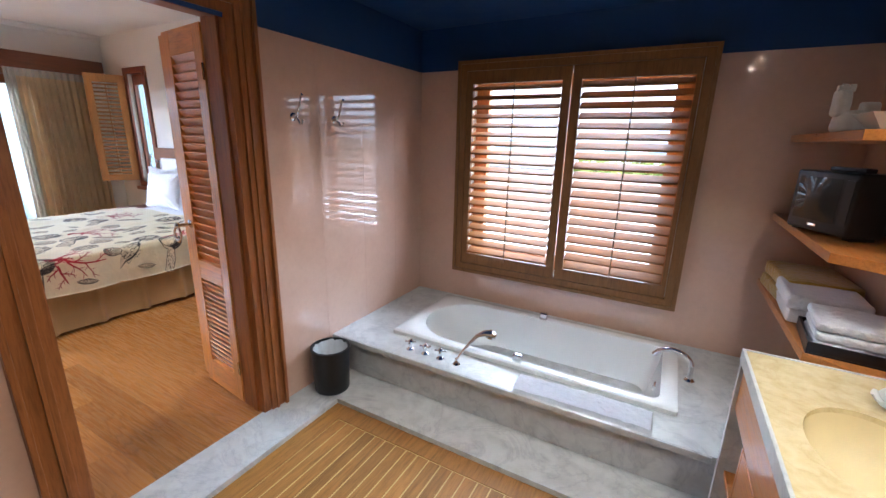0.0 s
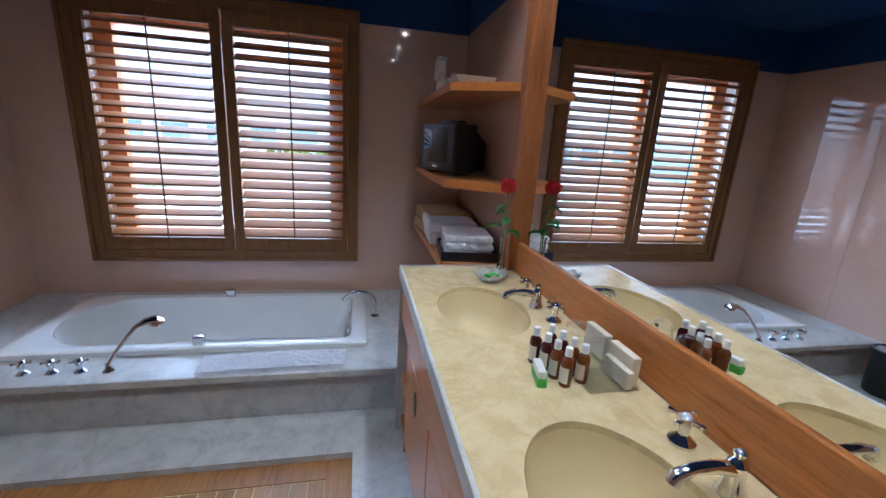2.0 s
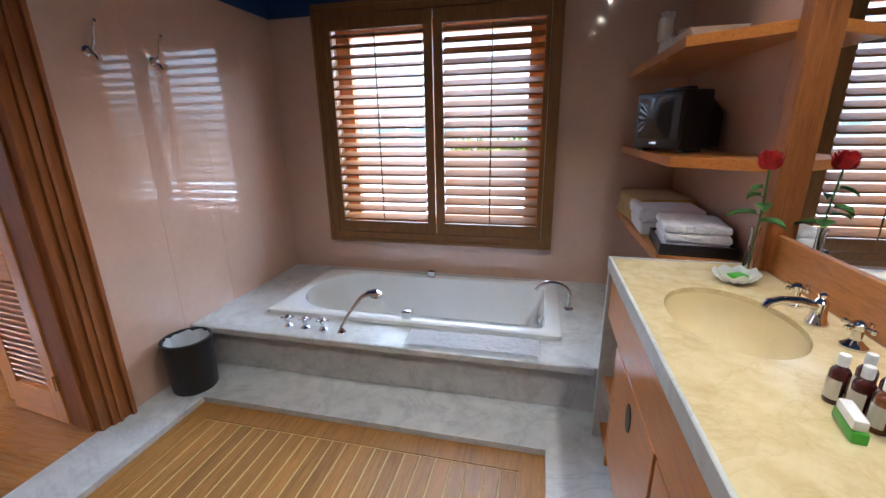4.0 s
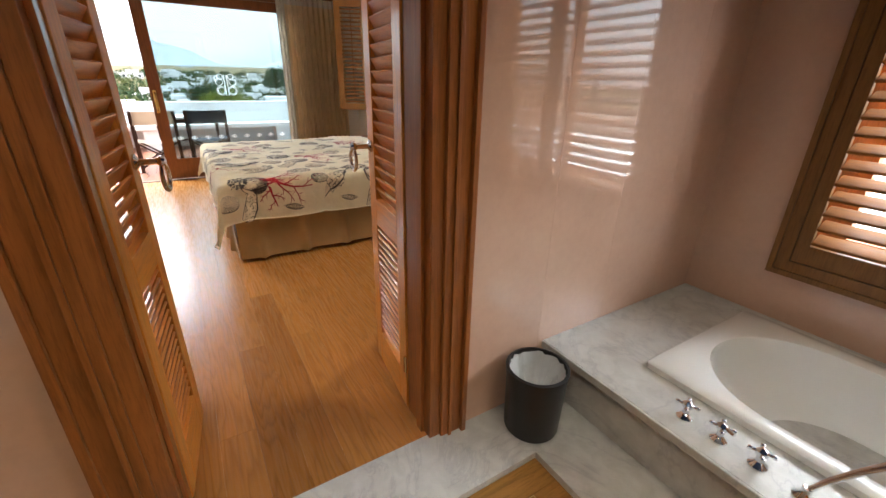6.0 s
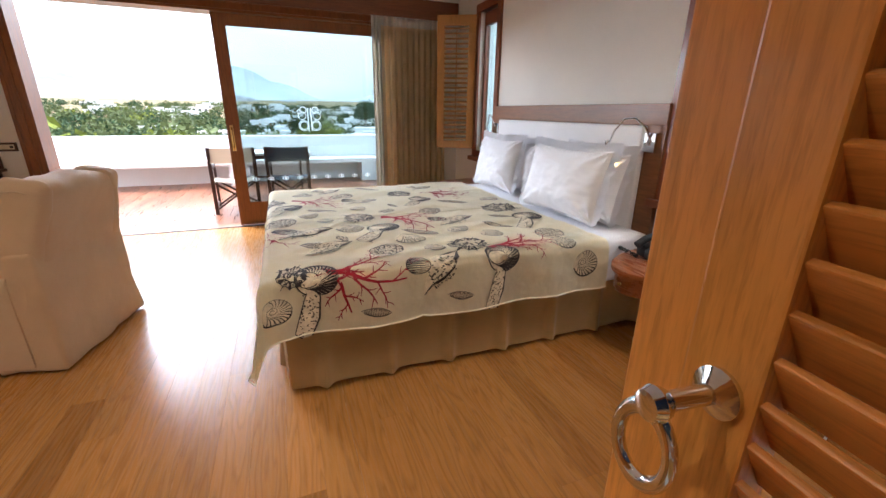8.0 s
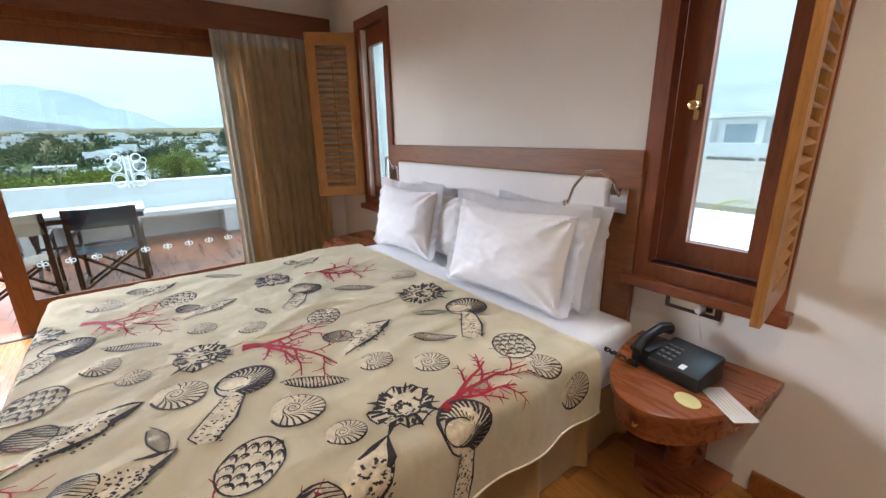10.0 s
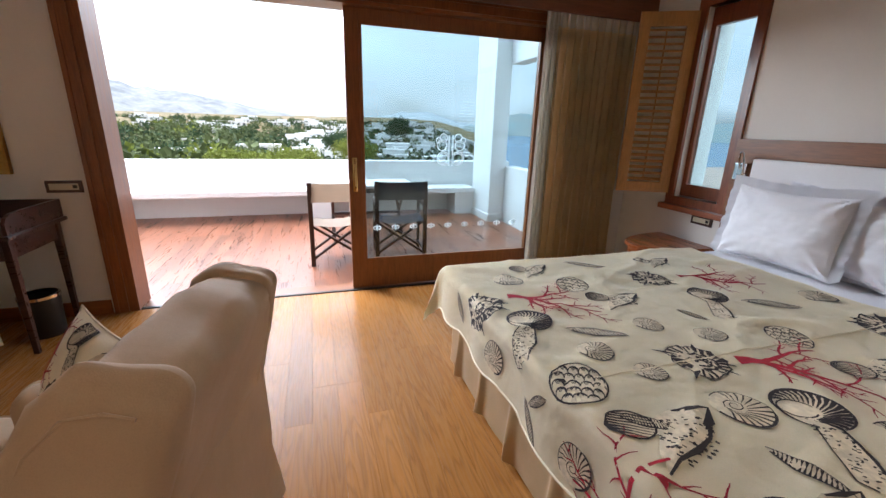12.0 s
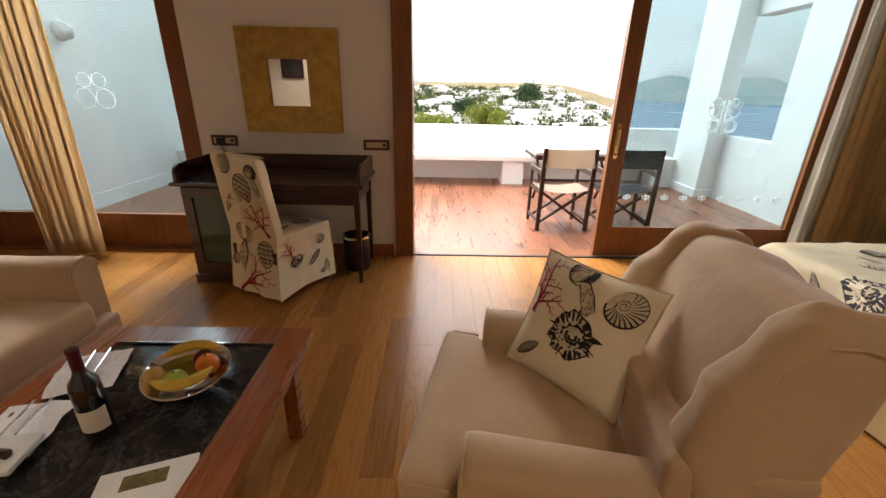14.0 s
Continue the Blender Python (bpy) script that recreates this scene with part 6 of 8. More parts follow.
for kind, x, y, size, turn in (("cockle", -0.10, 0.88, 0.11, 20), ("scale", 0.03, 0.73, 0.13, -20), ("coral", 0.09, 0.56, 0.24, 120), ("cockle", -0.07, 0.42, 0.12, 160), ("scale", 0.12, 0.30, 0.12, 0), ("conch", -0.12, 0.25, 0.16, 30), ("coral", 0.0, 0.13, 0.26, 40), ("snail", 0.16, 0.80, 0.10, 10), ("spindle", -0.15, 0.62, 0.12, 60)):
    k += 1
    motif(kind, on_back, x, y, size * 1.3, turn, dc, k, 1.0, 0.004)
for fn in (on_side, on_other_side):
    for kind, x, y, size, turn in (("murex", 0.30, 0.52, 0.26, 20), ("spindle", 0.62, 0.45, 0.34, 50), ("coral", 0.18, 0.75, 0.34, 110), ("cockle", 0.75, 0.75, 0.2, 10), ("conch", 0.8, 0.2, 0.24, 40)):
        k += 1
        motif(kind, fn, x, y, size, turn, dc, k, 1.0, 0.004)
for kind, x, y, size, turn in (("cockle", 0.1, 0.1, 0.14, 20), ("coral", -0.08, 0.0, 0.22, 60), ("spindle", 0.12, -0.08, 0.14, 100)):
    k += 1
    motif(kind, on_seat, x, y, size, turn, dc, k, 1.0, 0.003)

# printed scatter cushion in the armchair
cu = thing("scatter_cushion", "cream scatter cushion printed with shells and coral", "cushion", arm_pose @ pose(-0.06, -0.01, 0.465, 64, 0, 50) @ pose(0, 0, 0, 0, 0, -1))


def cushion_face(sgn):
    def fn(u, v):
        a, b = 2 * u - 1, 2 * v - 1
        q = max(0.0, (1 - abs(a) ** 2.4) * (1 - abs(b) ** 2.4)) ** 0.6
        w = 0.222
        return Vector((a * w * (1 - 0.07 * (1 - b * b)), b * w * (1 - 0.07 * (1 - a * a)) + 0.227, sgn * (0.075 * q + 0.001) + 0.005 * noise.noise(Vector((a * 3, b * 3, sgn))) * q))
    return fn


cb = grid_sheet(cushion_face(1), 24, 24)
grid_sheet(cushion_face(-1), 24, 24, cb)
bmesh.ops.remove_doubles(cb, verts=cb.verts, dist=0.0006)
part("cover", cb, cover_cloth, cu, "", True)
edge = [(i / 20, 0) for i in range(21)] + [(1, i / 20) for i in range(1, 21)] + [(1 - i / 20, 1) for i in range(1, 21)] + [(0, 1 - i / 20) for i in range(1, 21)]
part("piping", tube([cushion_face(1)(u, v) for u, v in edge], 0.004, 6), print_shade, cu, "dark piped edge")


def on_cushion(x, y, lift):
    p = cushion_face(1)(min(0.99, max(0.01, x / 0.44 + 0.5)), min(0.99, max(0.01, y / 0.44 + 0.5)))
    return p + Vector((0, 0, lift * 1.2))


for kind, x, y, size, turn in (("murex", 0.02, -0.02, 0.2, 10), ("cockle", 0.14, 0.13, 0.12, -30), ("snail", -0.02, 0.16, 0.11, 40), ("coral", -0.14, 0.09, 0.2, 70), ("spindle", -0.13, -0.14, 0.12, 40)):
    k += 1
    motif(kind, on_cushion, x, y, size, turn, cu, k, 1.2, 0.003)


# ---- terrace ----
structure("terrace_base", B(-11.3, -7.6, -5.4, 4.6, -0.5, -0.045), whitewash, "masonry base of the terrace")
structure("terrace_parapet", B(-11.25, -11.0, -5.4, 4.45, -0.5, 0.87, 0.02), whitewash, "white plastered terrace parapet")
tb = thing("terrace_bench", "built-in white masonry bench along the parapet", "bench")
part("seat", B(-11.0, -10.48, -5.0, 3.55, 0.36, 0.45, 0.015), whitewash, tb)
for y in (-4.6, -2.2, 0.72, 3.2):
    part("pier", B(-11.0, -10.53, y, y + 0.35, -0.045, 0.36), whitewash, tb)
structure("column_terrace", B(-10.62, -9.85, 3.55, 3.82, -0.045, 3.4, 0.02), whitewash, "square white terrace column")
structure("column_base", B(-10.64, -9.83, 3.53, 3.84, -0.045, 0.10, 0.01), whitewash, "low plinth round the column")
structure("terrace_side_parapet", B(-9.85, -8.97, 3.80, 4.0, -0.5, 0.89, 0.02), whitewash, "low white wall beside the column")
structure("terrace_side_wall", B(-8.97, -7.6, 3.78, 4.05, -0.5, 3.4, 0.02), whitewash, "white wall at the side of the terrace")
structure("beam_terrace", B(-9.85, -8.97, 3.79, 4.02, 2.40, 3.4, 0.02), whitewash, "white beam between column and wall")
structure("terrace_far_wall", B(-11.25, -7.6, -5.1, -4.55, -0.5, 3.4), whitewash, "white wall at the far side of the terrace")
structure("baseboard_terrace_far", B(-11.0, -7.6, -4.55, -4.535, -0.045, 0.14), whitewash, "white plinth along the terrace wall")
wl = thing("wall_lamp", "round white bulkhead lamp on the terrace wall", "wall lamp", pose(-8.9, -4.55, 1.95, -90))
part("housing", lathe([(0, 0), (0.10, 0), (0.105, 0.03), (0.09, 0.06), (0, 0.06)], 24), whitewash, wl, "", True)
part("shade", lathe([(0.085, 0.06), (0.08, 0.10), (0.05, 0.135), (0, 0.145)], 24), enamel, wl, "white glass shade", True)
cage = bmesh.new()
for a in range(3):
    d = Vector((math.cos(a * math.pi / 3), math.sin(a * math.pi / 3), 0))
    tube([d * 0.09 * math.cos(t) + Vector((0, 0, 0.06 + 0.095 * math.sin(t))) for t in [math.pi * i / 10 for i in range(11)]], 0.005, 6, cage)
part("cage", cage, whitewash, wl)

tt = thing("terrace_table", "white-topped wooden terrace table", "table", pose(-9.35, 1.50, -0.02))
part("tabletop", B(-0.36, 0.36, -0.62, 0.62, 0.70, 0.735, 0.004), mottled("white_table_top", (0.78, 0.76, 0.74), 0.5), tt)
part("edge_band", B(-0.34, 0.34, -0.60, 0.60, 0.64, 0.70), chair_wood, tt)
for y in (-0.45, 0.45):
    for s in (-1, 1):
        b = tube([(-0.28 * s, y, 0.0), (0.28 * s, y, 0.64)], 0.022, 4)
        part("crossed_leg", b, chair_wood, tt)
part("stretcher", tube([(0, -0.45, 0.32), (0, 0.45, 0.32)], 0.018, 6), chair_wood, tt)


def bar(bm, a, b, w, t):
    """A flat bar from a to b."""
    a, b = Vector(a), Vector(b)
    d = b - a
    m = Matrix.Translation((a + b) / 2) @ d.to_track_quat("Z", "Y").to_matrix().to_4x4()
    box(bm, -w / 2, w / 2, -t / 2, t / 2, -d.length / 2, d.length / 2, 0.002, 1, m)
    return bm


def director_chair(m, canvas, label):
    """A folding canvas chair that faces -x, its back at x=0.2."""
    c = thing("director_chair", label, "chair", m, "terrace chairs")
    for y in (-0.27, 0.27):
        part("back_post", bar(bmesh.new(), (0.22, y, 0.0), (0.25, y, 0.90), 0.045, 0.03), chair_wood, c)
        part("front_post", bar(bmesh.new(), (-0.22, y, 0.0), (-0.22, y, 0.62), 0.045, 0.03), chair_wood, c)
        part("armrest", bar(bmesh.new(), (-0.26, y, 0.635), (0.25, y, 0.635), 0.025, 0.055), chair_wood, c)
        part("side_rail", bar(bmesh.new(), (-0.22, y, 0.42), (0.23, y, 0.42), 0.022, 0.03), chair_wood, c)
        part("foot_rail", bar(bmesh.new(), (-0.24, y, 0.10), (0.24, y, 0.10), 0.022, 0.03), chair_wood, c)
    for x in (-0.16, 0.16):
        part("cross_brace", bar(bmesh.new(), (x, -0.27, 0.06), (x, 0.27, 0.44), 0.042, 0.024), chair_wood, c)
        part("cross_brace", bar(bmesh.new(), (x + 0.024, 0.27, 0.06), (x + 0.024, -0.27, 0.44), 0.042, 0.024), chair_wood, c)
    b = grid_sheet(lambda u, v: Vector((-0.21 + 0.42 * u, -0.27 + 0.54 * v, 0.455 - 0.035 * math.sin(math.pi * v))), 10, 12)
    bmesh.ops.solidify(b, geom=b.faces[:], thickness=0.004)
    part("seat", b, canvas, c, "sagging canvas seat", True)
    b = grid_sheet(lambda u, v: Vector((0.255 + 0.02 * math.sin(math.pi * u) + 0.004 * math.sin(9 * u), -0.285 + 0.57 * u, 0.70 + 0.20 * v - 0.008 * math.sin(math.pi * u) * v)), 16, 6)
    bmesh.ops.solidify(b, geom=b.faces[:], thickness=0.005)
    part("backrest", b, canvas, c, "canvas backrest", True)


director_chair(pose(-8.35, 1.04, -0.02, 0, 0, 2), canvas_light, "folding director chair with beige canvas on the terrace")
director_chair(pose(-8.38, 1.76, -0.02, 0, 0, -4), canvas_dark, "folding director chair with dark canvas behind the glass")

# ---- land, sea and hills ----
scrub = mottled("dry_scrub_ground", (0.085, 0.10, 0.035), 0.95, 0.35, 0.03, 0.0, 0.4, second=(0.30, 0.19, 0.09))
sea_m = mottled("sea_water", (0.02, 0.13, 0.25), 0.25, 0.15, 0.01, 0.1, 0.3)
# distance haze is put into the base colours of the next three hills
hill_m = mottled("haze_painted_blue_hill", (0.47, 0.50, 0.52), 0.95, 0.12, 0.004, 0.0, 0.02)
hill_warm = mottled("haze_painted_grey_hill", (0.30, 0.30, 0.30), 0.95, 0.3, 0.02, 0.0, 0.08, second=(0.17, 0.18, 0.19))
shore_m = mottled("haze_tinted_shore_hill", (0.22, 0.29, 0.30), 0.95, 0.2, 0.006, 0.0, 0.03, second=(0.30, 0.32, 0.30))
leaf_bright = mottled("bright_foliage", (0.24, 0.28, 0.04), 0.8, 0.35, 0.8, 0.0, 4.0)
leaf_dark = mottled("dark_foliage", (0.045, 0.085, 0.03), 0.85, 0.35, 0.6, 0.0, 4.0)
leaf_olive = mottled("olive_foliage", (0.12, 0.15, 0.05), 0.85, 0.35, 0.6, 0.0, 4.0)
bark = mottled("bark", (0.12, 0.08, 0.05), 0.9, 0.3, 3.0, 0.3, 20.0)
roof_tile = mottled("red_roof_gravel", (0.50, 0.40, 0.33), 0.9, 0.2, 0.3, 0.0, 3.0)
pale_open = mottled("pale_window_glass", (0.30, 0.35, 0.38), 0.3, 0.2, 1.0, 0.0, 3.0)
# shade inside the far houses' windows, put into a flat dark colour
dark_open = mottled("shaded_opening", (0.05, 0.06, 0.07), 0.3, 0.2, 1.0, 0.0, 3.0)


def land(r, az):
    """Height of the ground at r metres and az degrees from -x towards +y."""
    z = -2.5 - 10.5 * min(1, max(0, r - 10) / 120)
    seaward = max(0.0, min(1.0, (az - 15) / 9)) if az > -100 else 0.5
    if r > 150:
        z += -(1 - seaward) * 0.0 + (1 - seaward) * 14 * min(1, (r - 150) / 330) - seaward * 21 * min(1, (r - 150) / 150)
    if r > 480:
        z += (1 - seaward) * (r - 480) * 0.022
    if r > 620:
        z -= seaward * 12 * min(1, (r - 620) / 120)
    return z + 0.6 * noise.noise(Vector((r * 0.02, az * 0.2, 1)))


def polar(r, az, z):
    a = radians(az)
    return Vector((-7 - r * math.cos(a), 1 + r * math.sin(a), z))


rs = [0.5, 6, 10, 20, 40, 80, 120, 160, 220, 300, 400, 500, 620, 700, 800, 1000, 1400, 2000, 3000, 4500]
bm = bmesh.new()
rows = []
for r in rs:
    rows.append([bm.verts.new(polar(r, az, land(r, az if az <= 180 else az - 360))) for az in range(-180, 180, 4)])
for a, b in zip(rows, rows[1:]):
    for i in range(90):
        bm.faces.new((a[i], a[(i + 1) % 90], b[(i + 1) % 90], b[i]))
tagged(part("ground", bm, scrub, None, "dry green scrub land falling to the sea", True), category="ground", kind="structure")
bm = bmesh.new()
v = [bm.verts.new(p) for p in ((-4800, -200, -29.5), (-300, 60, -29.5), (-60, 4800, -29.5), (-4800, 4800, -29.5))]
bm.faces.new(v)
tagged(part("water", bm, sea_m, None, "calm blue bay"), category="sea", kind="structure")


def ridge(name, mat, r, az0, az1, fn, label, depth=500):
    bm = bmesh.new()
    n = 60
    lo, hi, back = [], [], []
    for i in range(n + 1):
        az = az0 + (az1 - az0) * i / n
        h = fn(az) + 0.7 * noise.noise(Vector((az * 0.25, r * 0.01, 0))) + 0.3 * noise.noise(Vector((az * 1.3, r * 0.01, 4)))
        lo.append(bm.verts.new(polar(r, az, -40)))
        hi.append([bm.verts.new(polar(r + depth * k / 5, az + 0.3 * noise.noise(Vector((az, k, 2))), -30 + (r + depth * k / 5) * math.tan(radians(max(0.05, h))) * (k / 5) ** 0.8 + 12 * noise.noise(Vector((az * 0.8, k * 1.2, 7))))) for k in range(1, 6)])
    for i in range(n):
        a, b = [lo[i], *hi[i]], [lo[i + 1], *hi[i + 1]]
        for k in range(5):
            bm.faces.new((a[k], b[k], b[k + 1], a[k + 1]))
    tagged(part(name, bm, mat, None, label, True), category="hill", kind="structure")


# the ridges' paleness is haze painted into their materials
ridge("backdrop_mountain", hill_m, 2600, -40, 22, lambda a: 5.0 * math.exp(-((a + 6.5) / 9.5) ** 2) + 2.0 * math.exp(-((a - 14) / 6.0) ** 2) + 3.2 * math.exp(-((a + 33) / 12) ** 2) + 0.5, "mountain ridge painted in pale blue haze", 900)
ridge("backdrop_hill", hill_warm, 1300, -60, 6, lambda a: 1.4 + max(0.0, 3.5 - a) * 0.147, "speckled hillside painted in grey haze", 500)
ridge("backdrop_far_shore", shore_m, 2200, 20, 75, lambda a: 1.9 * math.exp(-((a - 27) / 3.6) ** 2) + 1.7 * math.exp(-((a - 35.5) / 4.6) ** 2) + 2.0 * math.exp(-((a - 58) / 9) ** 2) + 0.85, "hills beyond the bay, tinted with painted haze", 600)

rnd = random.Random(11)
house_white = mottled("house_whitewash", (0.80, 0.79, 0.77), 0.85, 0.08, 0.2, 0.0, 2.0)


def house(r, az, w, d, h, turn):
    z = land(r, az) - 1.0
    o = thing("house", "low white flat-roofed house among trees", "house", Matrix.Translation(polar(r, az, z)) @ pose(0, 0, 0, 0, 0, turn), "white houses of the town")
    part("wall", B(-d / 2, d / 2, -w / 2, w / 2, 0, h + 1), house_white, o)
    part("roof", B(-d / 2 - 0.2, d / 2 + 0.2, -w / 2 - 0.2, w / 2 + 0.2, h + 1, h + 1.35), house_white, o)
    if rnd.random() < 0.6:
        part("upper_storey", B(-d / 4, d / 3, -w / 5, w / 3, h + 1.35, h + 3.6), house_white, o)
    n = max(2, int(w / 4))
    for i in range(n):
        y = -w / 2 + (i + 0.5) * w / n
        part("window", B(d / 2, d / 2 + 0.05, y - 0.9, y + 0.9, 1.6, 1.6 + h * 0.55), dark_open, o)


for i in range(72):
    az = rnd.uniform(-19, 24)
    r = 170 + 430 * rnd.random() ** 1.1
    house(r, az, rnd.uniform(9, 20), rnd.uniform(7, 11), rnd.uniform(2.6, 3.6), -az + rnd.uniform(-12, 12))
for i in range(46):
    az = rnd.uniform(-3, 21)
    house(125 + 230 * rnd.random(), az, rnd.uniform(8, 18), rnd.uniform(7, 10), rnd.uniform(2.4, 3.0), -az + rnd.uniform(-14, 14))
for i in range(16):
    az = rnd.uniform(8, 21)
    house(rnd.uniform(480, 640), az, rnd.uniform(14, 26), 9, 3.0, -az + rnd.uniform(-8, 8))


def clumps(points, mat, name, label, leaf=0.5, per=60):
    """Crowns of small leaf clumps, all in one mesh."""
    verts, faces = [], []
    rr = random.Random(len(points))
    for p, rad, tall in points:
        for _ in range(per):
            a, b = rr.uniform(0, 6.283), rr.gauss(0, 0.55)
            q = rr.uniform(0.55, 1.05)
            c = p + Vector((rad * q * math.cos(a) * math.cos(b), rad * q * math.sin(a) * math.cos(b), tall * q * math.sin(b) + tall * 0.6))
            s = leaf * rad * rr.uniform(0.5, 1.0)
            e = [Vector((rr.gauss(0, 1), rr.gauss(0, 1), rr.gauss(0, 1))).normalized() * s for _ in range(2)]
            k = len(verts)
            verts += [c + e[0], c + e[1], c - e[0], c - e[1] + Vector((0, 0, s * 0.3))]
            faces.append((k, k + 1, k + 2, k + 3))
    me = bpy.data.meshes.new(name)
    me.from_pydata(verts, [], faces)
    me.materials.append(mat)
    return new(name, me), label


for mat, n, seed, name in ((leaf_dark, 420, 3, "far_trees"), (leaf_olive, 520, 5, "far_scrub"), (leaf_olive, 330, 8, "near_scrub"), (leaf_bright, 150, 9, "near_scrub")):
    rr = random.Random(seed)
    pts = []
    for _ in range(n):
        az, r = (rr.uniform(-30, 22), 110 + 480 * rr.random() ** 1.1) if seed < 8 else (rr.uniform(-60, -8), 60 + 330 * rr.random() ** 1.3)
        s = rr.uniform(2.2, 4.5)
        pts.append((polar(r, az, land(r, az) + 0.3), s, s * rr.uniform(0.7, 1.1)))
    ob, _ = clumps(pts, mat, name, "", 0.2, 120)
    tagged(ob, label="many dark green trees among the far houses", category="trees", kind="stuff")


def tree(r, az, rad, tall, trunk, mat, label):
    base = polar(r, az, land(r, az) - 0.5)
    t = thing("tree", label, "tree", Matrix.Translation(base))
    tb_ = tube([(0, 0, 0), (0.1, 0.05, trunk * 0.5), (0, 0.1, trunk)], [0.25, 0.2, 0.14], 8)
    for a in range(5):
        d = Vector((math.cos(a * 1.26), math.sin(a * 1.26), 0.8))
        tube([(0, 0.1, trunk * 0.8), tuple(Vector((0, 0.1, trunk * 0.9)) + d * rad * 0.4), tuple(Vector((0, 0.1, trunk)) + d * rad * 0.7)], [0.12, 0.08, 0.03], 6, tb_)
    part("trunk", tb_, bark, t)
    rr = random.Random(int(az * 10))
    pts = [(Vector((rr.gauss(0, rad * 0.45), rr.gauss(0, rad * 0.45), trunk + rr.uniform(-0.2, 0.5) * tall)), rad * rr.uniform(0.4, 0.65), tall * rr.uniform(0.35, 0.6)) for _ in range(16)]
    ob, _ = clumps(pts, mat, "crown", "", 0.1, 420)
    ob.parent = t


for r, az, rad, tall, trunk, mat in ((55, -9.5, 3.4, 2.2, 2.5, leaf_bright), (60, -5.5, 3.6, 2.4, 3.0, leaf_bright), (70, -2.5, 3.4, 2.2, 3.7, leaf_bright), (57, -15, 3.2, 2.2, 0.9, leaf_olive), (75, -21, 4.0, 3.0, 1.8, leaf_olive), (58, -27, 3.6, 2.4, 0.9, leaf_olive), (100, 5.5, 4.0, 4.6, 5.4, leaf_bright), (150, 2.5, 5.0, 4.0, 8.0, leaf_dark), (85, -34, 5.0, 3.6, 2.0, leaf_dark), (210, 11, 7, 6, 9.5, leaf_dark)):
    tree(r, az, rad, tall, trunk, mat, "bushy green tree below the terrace")

# ---- to the north: flat roof, palm, long white building ----
structure("pavement_roof", B(-8.0, 6.0, 4.25, 8.4, -0.5, 0.43), whitewash, "flat white roof outside the windows")
structure("pavement_red_roof", B(-26, 30, 16, 36, -3.0, -0.7), roof_tile, "low red gravel roof")
bd = thing("apartment_building", "long white building with balconies and dark windows", "building", pose(0, 46, -7.5))
part("wall", B(-32, 26, 0, 10, 0, 9.9), house_white, bd)
part("roof", B(-32.3, 26.3, -0.3, 10.3, 9.9, 10.3), house_white, bd)
for s in range(3):
    z = 0.6 + 3.1 * s
    part("balcony", B(-32, 26, -1.3, 0, z - 0.3, z + 0.9), house_white, bd)
    for i in range(14):
        x = -30 + 4 * i
        part("window", B(x, x + 2.4, -0.06, 0, z + 0.9, z + 2.5), pale_open, bd)
        part("divider", B(x + 3.0, x + 3.3, -1.3, -0.0, z + 0.9, z + 2.8), house_white, bd)
rr = random.Random(4)
pts = [(Vector((rr.uniform(-7, 18), rr.uniform(37, 42), -1.6)), rr.uniform(1.2, 2.2), 1.4) for _ in range(40)]
ob, _ = clumps(pts, leaf_bright, "hedge", "", 0.2, 90)
tagged(ob, label="bright green planting below the white building", category="plants", kind="stuff")


def palm(x, y, z, h, label):
    t = thing("palm", label, "palm", pose(x, y, z))
    part("trunk", tube([(0, 0, 0), (0.05, 0, h * 0.5), (0, 0, h)], [0.22, 0.18, 0.17], 10), bark, t)
    b = bmesh.new()
    for k in range(26):
        a, up = k * 2.4, 0.9 - 0.05 * k
        d = Vector((math.cos(a), math.sin(a), 0))
        pts = [Vector((0, 0, h)) + d * (2.0 * s) + Vector((0, 0, up * 1.6 * s - 1.5 * s * s)) for s in [i / 8 for i in range(9)]]
        for p, q in zip(pts, pts[1:]):
            side = d.cross(Vector((0, 0, 1)))
            for sg in (-1, 1):
                for f in (0.0, 0.5):
                    c = p.lerp(q, f)
                    e = c + side * sg * 0.42 + d * 0.16 - Vector((0, 0, 0.14))
                    b.faces.new([b.verts.new(c), b.verts.new(c + d * 0.05), b.verts.new(e)])
    part("fronds", b, leaf_bright, t)


palm(-5.1, 11.5, -4.0, 3.75, "green palm behind the white roof")


# ---- bathroom: small things ----
tv = thing("television", "small black tube television on the shelf", "television", pose(1.13, 3.20, 1.262, 0, 0, -64))
part("cabinet", B(-0.165, 0.165, -0.13, 0.03, 0.012, 0.285, 0.014, 3), black_plastic, tv, "", True)
bk = bmesh.new()
box(bk, -0.145, 0.145, 0.03, 0.20, 0.02, 0.265, 0.02, 2)
for v in bk.verts:
    f = 1 - 0.4 * max(0, (v.co.y - 0.03) / 0.17)
    v.co.x *= f
    v.co.z = 0.02 + (v.co.z - 0.02) * f
part("tube_housing", bk, black_plastic, tv, "", True)
scr = shader("dark_screen", (0.02, 0.025, 0.028), 0.06)[0]
part("screen", grid_sheet(lambda u, v: Vector((-0.135 + 0.23 * u, -0.133 - 0.012 * math.sin(math.pi * u) * math.sin(math.pi * v), 0.062 + 0.195 * v)), 10, 10), scr, tv, "curved dark glass screen", True)
part("control_strip", B(0.108, 0.152, -0.134, -0.13, 0.065, 0.255), black_plastic, tv)
for x in (-0.14, 0.14):
    part("foot", B(x - 0.02, x + 0.02, -0.1, 0.0, 0, 0.014), black_plastic, tv)
